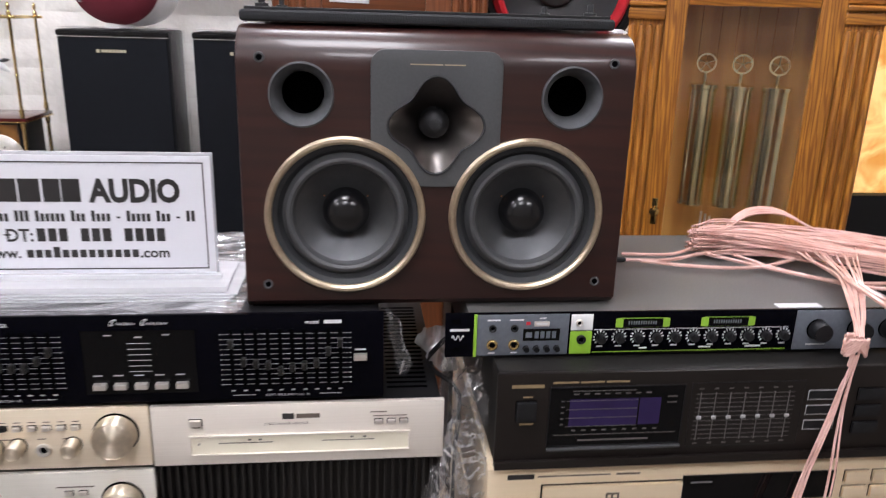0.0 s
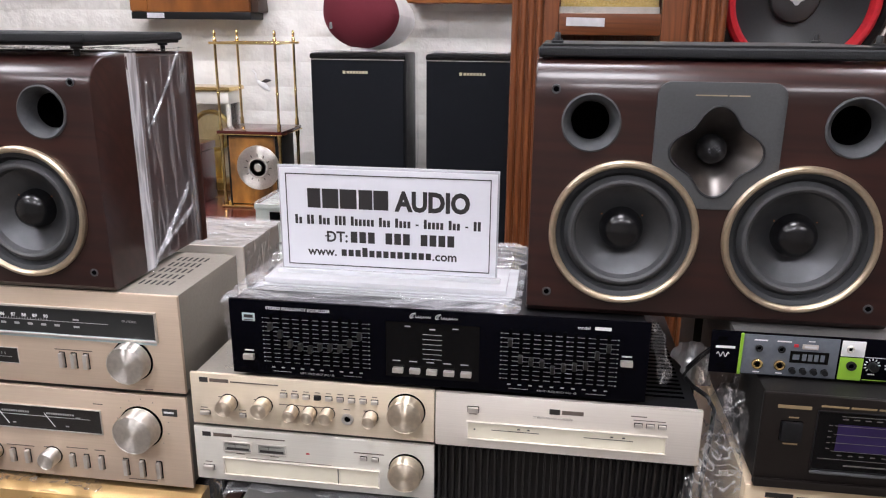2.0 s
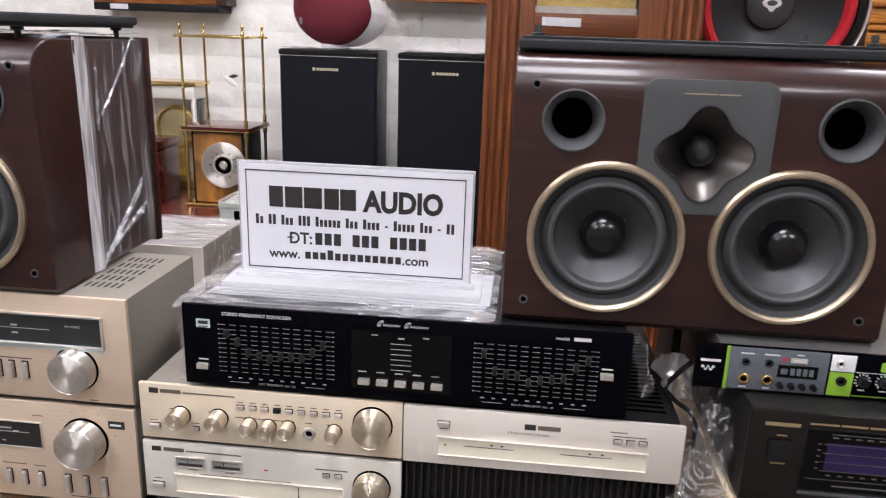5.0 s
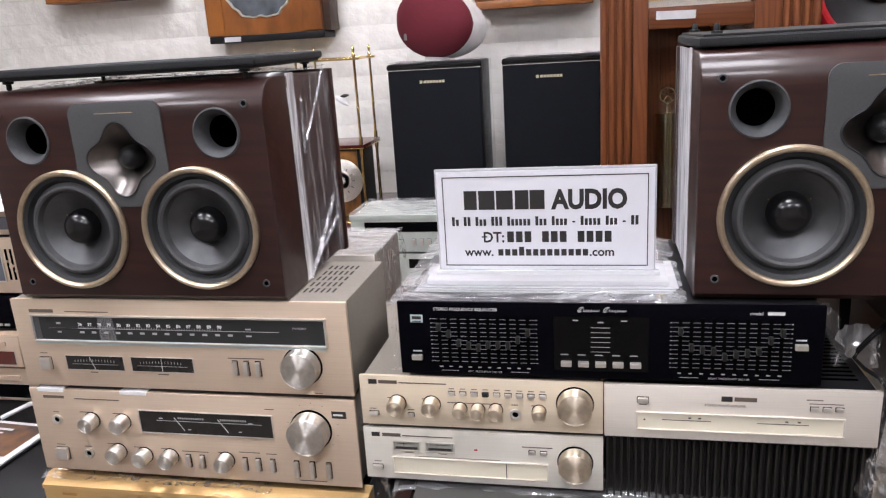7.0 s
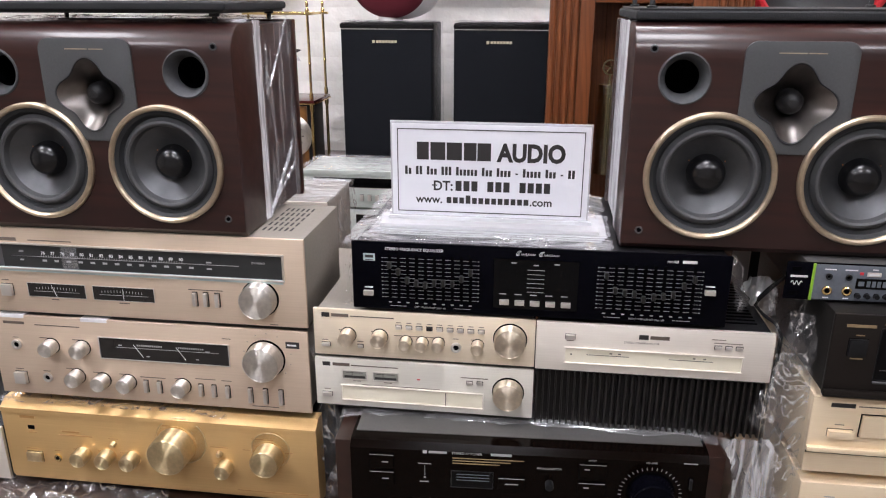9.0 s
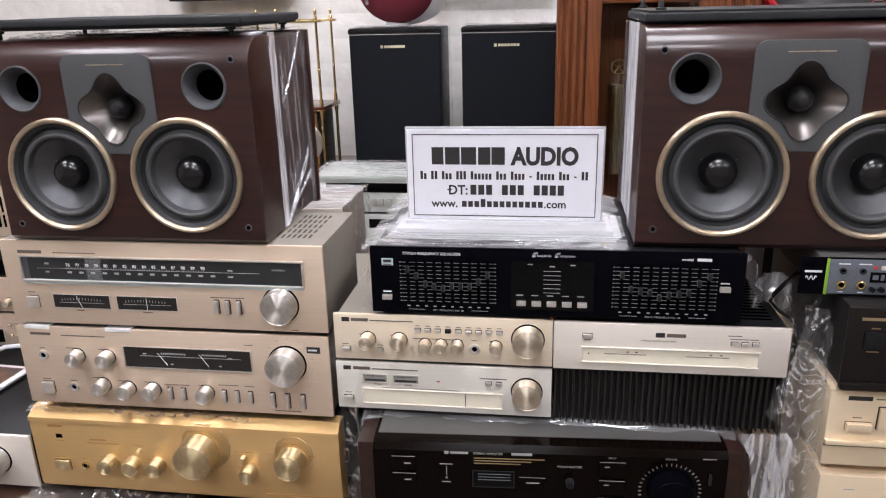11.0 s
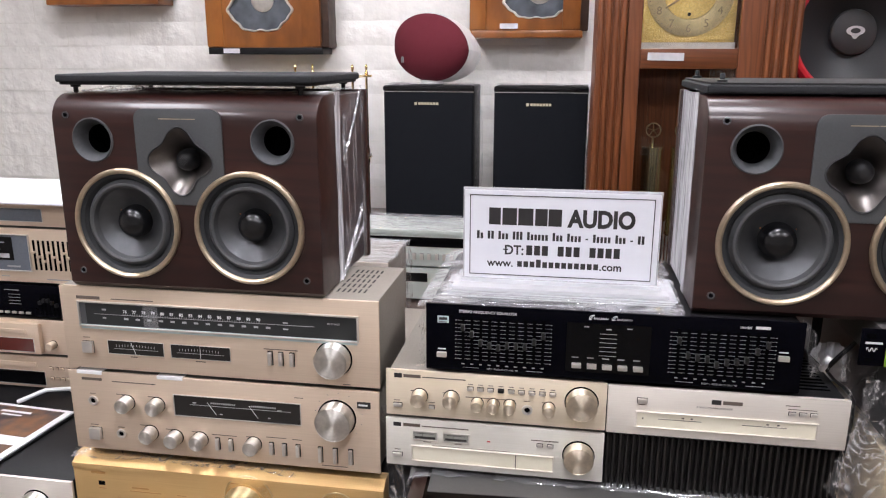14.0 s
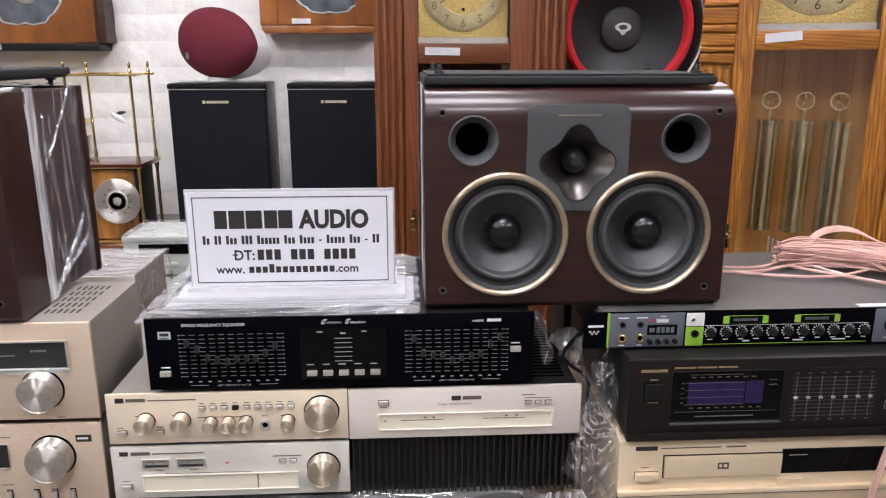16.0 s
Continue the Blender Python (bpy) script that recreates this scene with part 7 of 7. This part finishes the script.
def lit_cabinet():
    t = thing("display_cabinet", (1.55, 1.9, 0), "dark display cabinet with a warmly lit onyx panel", "cabinet")
    part("base", bx(1.17, 2.1, 1.68, 2.2, 0, 1.010, 0.004), M_black, t)
    part("lit_panel", bx(1.2005, 2.0695, 1.700, 1.715, 1.012, 1.648), M_glow, t, "glowing amber onyx panel")
    part("post", bx(1.17, 1.20, 1.68, 2.2, 1.0105, 1.65, 0.003), M_oak, t)
    part("post", bx(2.07, 2.10, 1.68, 2.2, 1.0105, 1.65, 0.003), M_oak, t)
    part("back", bx(1.2005, 2.0695, 1.72, 2.2, 1.0105, 1.65), M_table, t)
    part("top", bx(1.15, 2.12, 1.66, 2.22, 1.651, 1.72, 0.004), M_oak_h, t)


lit_cabinet()

# ---- cables and crumpled film ----


def cable_bundle():
    rng = random.Random(5)
    t = thing("speaker_cable", (0.50, 0.80, 1.14), "tangled bundle of clear pink speaker cable on the mixer", "speaker cable")
    top = 1.1415

    def strand(ctrl, r, wave, n=18):
        """A smooth strand through control points, with a slight waver."""
        ctrl = [Vector(q) for q in ctrl]
        ctrl = [ctrl[0] * 2 - ctrl[1]] + ctrl + [ctrl[-1] * 2 - ctrl[-2]]
        ph = rng.uniform(0, 6.3)
        pts = []
        for k in range(1, len(ctrl) - 2):
            for i in range(n // (len(ctrl) - 3) + 1):
                q = i / (n // (len(ctrl) - 3) + 1)
                a, b2, c2, d2 = ctrl[k - 1:k + 3]
                v = 0.5 * (2 * b2 + (c2 - a) * q + (2 * a - 5 * b2 + 4 * c2 - d2) * q * q + (3 * b2 - a - 3 * c2 + d2) * q ** 3)
                s = len(pts) * 0.5 + ph
                v += Vector((wave * 0.4 * math.sin(s * 1.3), wave * math.sin(s), wave * 0.6 * math.cos(s * 0.8)))
                pts.append(v)
        bm = bmesh.new()
        tube(pts, r, bm, 6)
        return part("strand", bm, M_pink, t)

    u = rng.uniform
    for k in range(96):
        h = u(0, 1)
        yb = u(-0.05, 0.03)
        strand([(u(0.386, 0.402), 0.815 + yb * 0.3, top + 0.002 + 0.029 * h), (u(0.435, 0.475), 0.825 + yb * 0.8, top + 0.002 + 0.027 * h + u(0, 0.003)),
                (u(0.53, 0.58), 0.805 + yb * 1.4, top + 0.002 + 0.019 * h + u(0, 0.004)), (u(0.63, 0.68), 0.765 + yb * 1.7, top + 0.002 + 0.012 * h),
                (u(0.72, 0.82), 0.735 + yb * 2, top + 0.002 + 0.005 * h)], u(0.0010, 0.0015), u(0.0004, 0.0022), 30)
    # a loop that stands up out of the skein
    for k in range(6):
        q = 0.0022 * k
        strand([(0.445, 0.840 + q, top + 0.020), (0.478, 0.850 + q, top + 0.036 + q * 0.4), (0.520, 0.852 + q, top + 0.036 + q * 0.3), (0.560, 0.835 + q, top + 0.020), (0.600, 0.800 + q, top + 0.008)], 0.0014, 0.0004)
    # a few strands stray across the case top
    strand([(0.292, 0.775, top + 0.003), (0.345, 0.775, top + 0.003), (0.41, 0.800, top + 0.004), (0.50, 0.790, top + 0.007), (0.58, 0.760, top + 0.010)], 0.0022, 0.0006)
    strand([(0.300, 0.800, top + 0.003), (0.36, 0.795, top + 0.003), (0.42, 0.830, top + 0.005), (0.50, 0.835, top + 0.010), (0.60, 0.800, top + 0.012)], 0.0020, 0.0008)
    strand([(0.312, 0.770, top + 0.003), (0.37, 0.752, top + 0.003), (0.44, 0.748, top + 0.003), (0.52, 0.775, top + 0.006), (0.60, 0.770, top + 0.010)], 0.0022, 0.0006)
    strand([(0.400, 0.800, top + 0.003), (0.445, 0.745, top + 0.003), (0.500, 0.700, top + 0.003), (0.560, 0.690, top + 0.004), (0.640, 0.700, top + 0.004)], 0.0022, 0.0008)
    strand([(0.430, 0.790, top + 0.004), (0.470, 0.725, top + 0.003), (0.520, 0.680, top + 0.003), (0.600, 0.672, top + 0.004)], 0.0022, 0.0008)
    part("plug", lathe(0.280, 0.775, top + 0.0035, [(0, 0), (0.0032, 0), (0.0032, 0.014), (0.0022, 0.016), (0, 0.016)], 12, "x"), M_rubber, t)
    # strands that come forward to a knot over the front edge
    for k in range(11):
        q = k / 10
        strand([(0.50 + 0.09 * q, 0.800 + u(-0.02, 0.02), top + 0.010 + u(0, 0.008)), (0.488 + 0.055 * q, 0.730, top + 0.016 + u(-0.004, 0.006)),
                (0.478 + 0.026 * q, 0.665, top + 0.016 + u(-0.003, 0.004)), (0.470 + 0.012 * q, 0.622, top - 0.006), (0.464 + 0.008 * q, 0.608 - 0.004 * (k % 3), 1.118)], u(0.0011, 0.0015), 0.0014)
    for k in range(7):
        ph = k * 0.9
        bm = bmesh.new()
        tube([(0.464 + 0.011 * math.cos(v * 0.7 + ph), 0.603 + 0.008 * math.sin(v * 0.7 + ph), 1.115 + 0.009 * math.sin(v * 1.1 + ph * 2)) for v in range(11)], 0.0016, bm, 6)
        part("knot_loop", bm, M_pink, t)
    for k in range(8):
        g = 0 if k < 5 else 1
        w = u(-0.006, 0.006)
        strand([(0.462 + 0.001 * k, 0.603, 1.106), (0.450 + w * 0.4 + 0.008 * g, 0.596, 1.055), (0.428 + w + 0.024 * g, 0.588, 0.985), (0.412 + w + 0.032 * g, 0.584, 0.920), (0.406 + w * 1.2 + 0.032 * g, 0.584, 0.840), (0.406 + w + 0.034 * g, 0.588, 0.745)], u(0.0010, 0.0015), 0.0014)
    strand([(0.585, 0.700, top + 0.006), (0.560, 0.640, top + 0.008), (0.545, 0.600, 1.120), (0.528, 0.590, 1.060), (0.527, 0.590, 1.010), (0.550, 0.590, 0.965)], 0.0022, 0.0006)
    strand([(0.480, 0.660, top + 0.020), (0.500, 0.618, top + 0.006), (0.530, 0.600, 1.118), (0.570, 0.596, 1.085)], 0.0024, 0.0006)
    strand([(0.490, 0.650, top + 0.018), (0.515, 0.612, top + 0.002), (0.545, 0.598, 1.112), (0.590, 0.596, 1.088)], 0.0024, 0.0006)


cable_bundle()


def drape(rows, y, seed, label, amp=0.009, material=None, pleat=1.0, nu=40, nv=110):
    """Creased film that hangs in a ragged strip; rows are (height, left edge, right edge) from the top down."""
    def f(u, v):
        k = min(v * (len(rows) - 1), len(rows) - 1.001)
        i = int(k)
        q = k - i
        q = q * q * (3 - 2 * q)
        z, xa, xb = (p + (r - p) * q for p, r in zip(rows[i], rows[i + 1]))
        z = rows[i][0] + (rows[i + 1][0] - rows[i][0]) * (k - i)
        rag = 0.006 * noise.noise(Vector((z * 45, seed, 1))) + 0.003 * noise.noise(Vector((z * 160, seed, 2)))
        rag2 = 0.006 * noise.noise(Vector((z * 45, seed, 5))) + 0.003 * noise.noise(Vector((z * 160, seed, 6)))
        x = xa + rag + (xb + rag2 - xa - rag) * u
        d1, _ = noise.voronoi(Vector((x * 42, seed, z * 30 * pleat)))
        d2, _ = noise.voronoi(Vector((x * 110, seed + 4, z * 85 * pleat)))
        hill = noise.noise(Vector((x * 16, seed + 2, z * 11)))
        return (x, y + amp * ((d1[1] - d1[0]) + 0.35 * (d2[1] - d2[0]) + 0.6 * hill) - amp * 0.9, z + 0.004 * noise.noise(Vector((x * 30, z * 20, seed + 3))))
    return single("plastic_film", sheet(f, nu, nv), material or M_film_bunch, label, "plastic film")


drape([(1.078, 0.086, 0.112), (1.050, 0.087, 0.120), (1.010, 0.082, 0.122), (0.965, 0.066, 0.124), (0.945, 0.062, 0.124), (0.920, 0.082, 0.126), (0.880, 0.086, 0.130), (0.850, 0.092, 0.128), (0.820, 0.096, 0.122)],
      0.636, 1.3, "crumpled clear plastic film hanging between two stacks")
drape([(1.090, 0.082, 0.126), (1.000, 0.080, 0.124), (0.900, 0.080, 0.124), (0.760, 0.082, 0.124)], 0.700, 6.1, "crumpled clear plastic film hanging between two stacks", 0.010)
drape([(0.936, 0.020, 0.078), (0.915, 0.030, 0.086), (0.880, 0.040, 0.086), (0.820, 0.046, 0.088), (0.745, 0.046, 0.092)], 0.606, 8.4, "pleated clear plastic film bunched beside the black amplifier", 0.016, M_film_pleat, 0.12)
drape([(1.020, -0.478, -0.462), (0.960, -0.480, -0.456), (0.900, -0.478, -0.450), (0.840, -0.474, -0.436), (0.760, -0.472, -0.432)], 0.668, 3.7, "crumpled clear plastic film hanging beside the champagne amplifier", 0.010)
drape([(1.136, 0.0225, 0.030), (1.115, 0.024, 0.040), (1.090, 0.033, 0.047), (1.066, 0.036, 0.046)], 0.664, 5.2, "torn clear plastic film at the end of the equalizer", 0.010, None, 1.0, 24, 50)
drape([(1.140, -0.430, -0.414), (1.110, -0.428, -0.418), (1.070, -0.426, -0.419), (1.052, -0.428, -0.416)], 0.652, 2.4, "torn clear plastic film at the end of the equalizer", 0.006, None, 1.0, 16, 50)
drape([(1.088, 0.064, 0.090), (1.070, 0.056, 0.098), (1.056, 0.070, 0.102), (1.036, 0.086, 0.104)], 0.735, 4.6, "white crumpled plastic film behind the power cord", 0.008, M_film_band, 1.0, 24, 40)
b = bmesh.new()
for q in (0.0, 0.0042):
    tube([(0.120, 0.74 + q, 1.092), (0.084, 0.70 + q, 1.082), (0.070, 0.69 + q, 1.072), (0.067, 0.69 + q, 1.063), (0.078, 0.69 + q, 1.051), (0.093, 0.69 + q, 1.041),
          (0.102, 0.69 + q, 1.026), (0.102, 0.69 + q, 0.996), (0.099, 0.69 + q, 0.965), (0.100, 0.70 + q, 0.93), (0.100, 0.70 + q, 0.80)], 0.0019, b, 8)
single("black_cable", b, M_rubber, "thin black power cord between two stacks", "cable")
film_layer("plastic_film", -0.955, -0.70, 0.585, 0.665, TABLE + 0.001, 0.011, "crumpled clear plastic film spilling from under the gold amplifier", M_film_bunch, 9.0)

# ---- bricks of the back wall ----
ROW, LONG = 0.0985, 0.300
brng = random.Random(11)
kinds = []
for k in range(10):
    bm = bmesh.new()
    nx, nz = 9, 4
    w, h = LONG - 0.0007, ROW - 0.0007
    g = [[None] * (nz + 1) for _ in range(nx + 1)]
    for i in range(nx + 1):
        for j in range(nz + 1):
            edge = i in (0, nx) or j in (0, nz)
            q = Vector((i * 0.8, j * 1.1, k * 7.7))
            d = -0.0045 + 0.0015 * noise.noise(q) if edge else -0.0085 + 0.0052 * noise.noise(q)
            g[i][j] = bm.verts.new((w * i / nx + (0.004 * noise.noise(q + Vector((3, 1, 0))) if 0 < i < nx else 0), d, h * j / nz + 0.003 * noise.noise(Vector((i * 0.5, j * 2.0, k * 3.1)))))
    for i in range(nx):
        for j in range(nz):
            bm.faces.new((g[i][j], g[i + 1][j], g[i + 1][j + 1], g[i][j + 1]))
    me = bpy.data.meshes.new("brick")
    bm.to_mesh(me)
    bm.free()
    me.materials.append(M_brick)
    for p in me.polygons:
        p.use_smooth = True
    kinds.append(me)
rest = bmesh.new()
for r in range(int(WZ / ROW)):
    z = r * ROW
    off = (0.5 if r % 2 else 0.0) * LONG
    for c in range(-1, int((WX1 - WX0) / LONG) + 1):
        x = WX0 + c * LONG + off
        if x < WX0 - 0.01 or x + LONG > WX1:
            continue
        if -2.4 < x < 0.45 and 0.80 < z < 1.78:
            ob = new("brick", kinds[brng.randrange(10)])
            ob.parent = wall_north
            ob.location = (x, 0, z)
        else:
            rest.faces.new([rest.verts.new(q) for q in ((x, WY1 - 0.006, z), (x + LONG - 0.005, WY1 - 0.006, z), (x + LONG - 0.005, WY1 - 0.006, z + ROW - 0.005), (x, WY1 - 0.006, z + ROW - 0.005))])
ob = part("far_bricks", rest, M_brick, wall_north)
tagged(ob, kind="stuff")
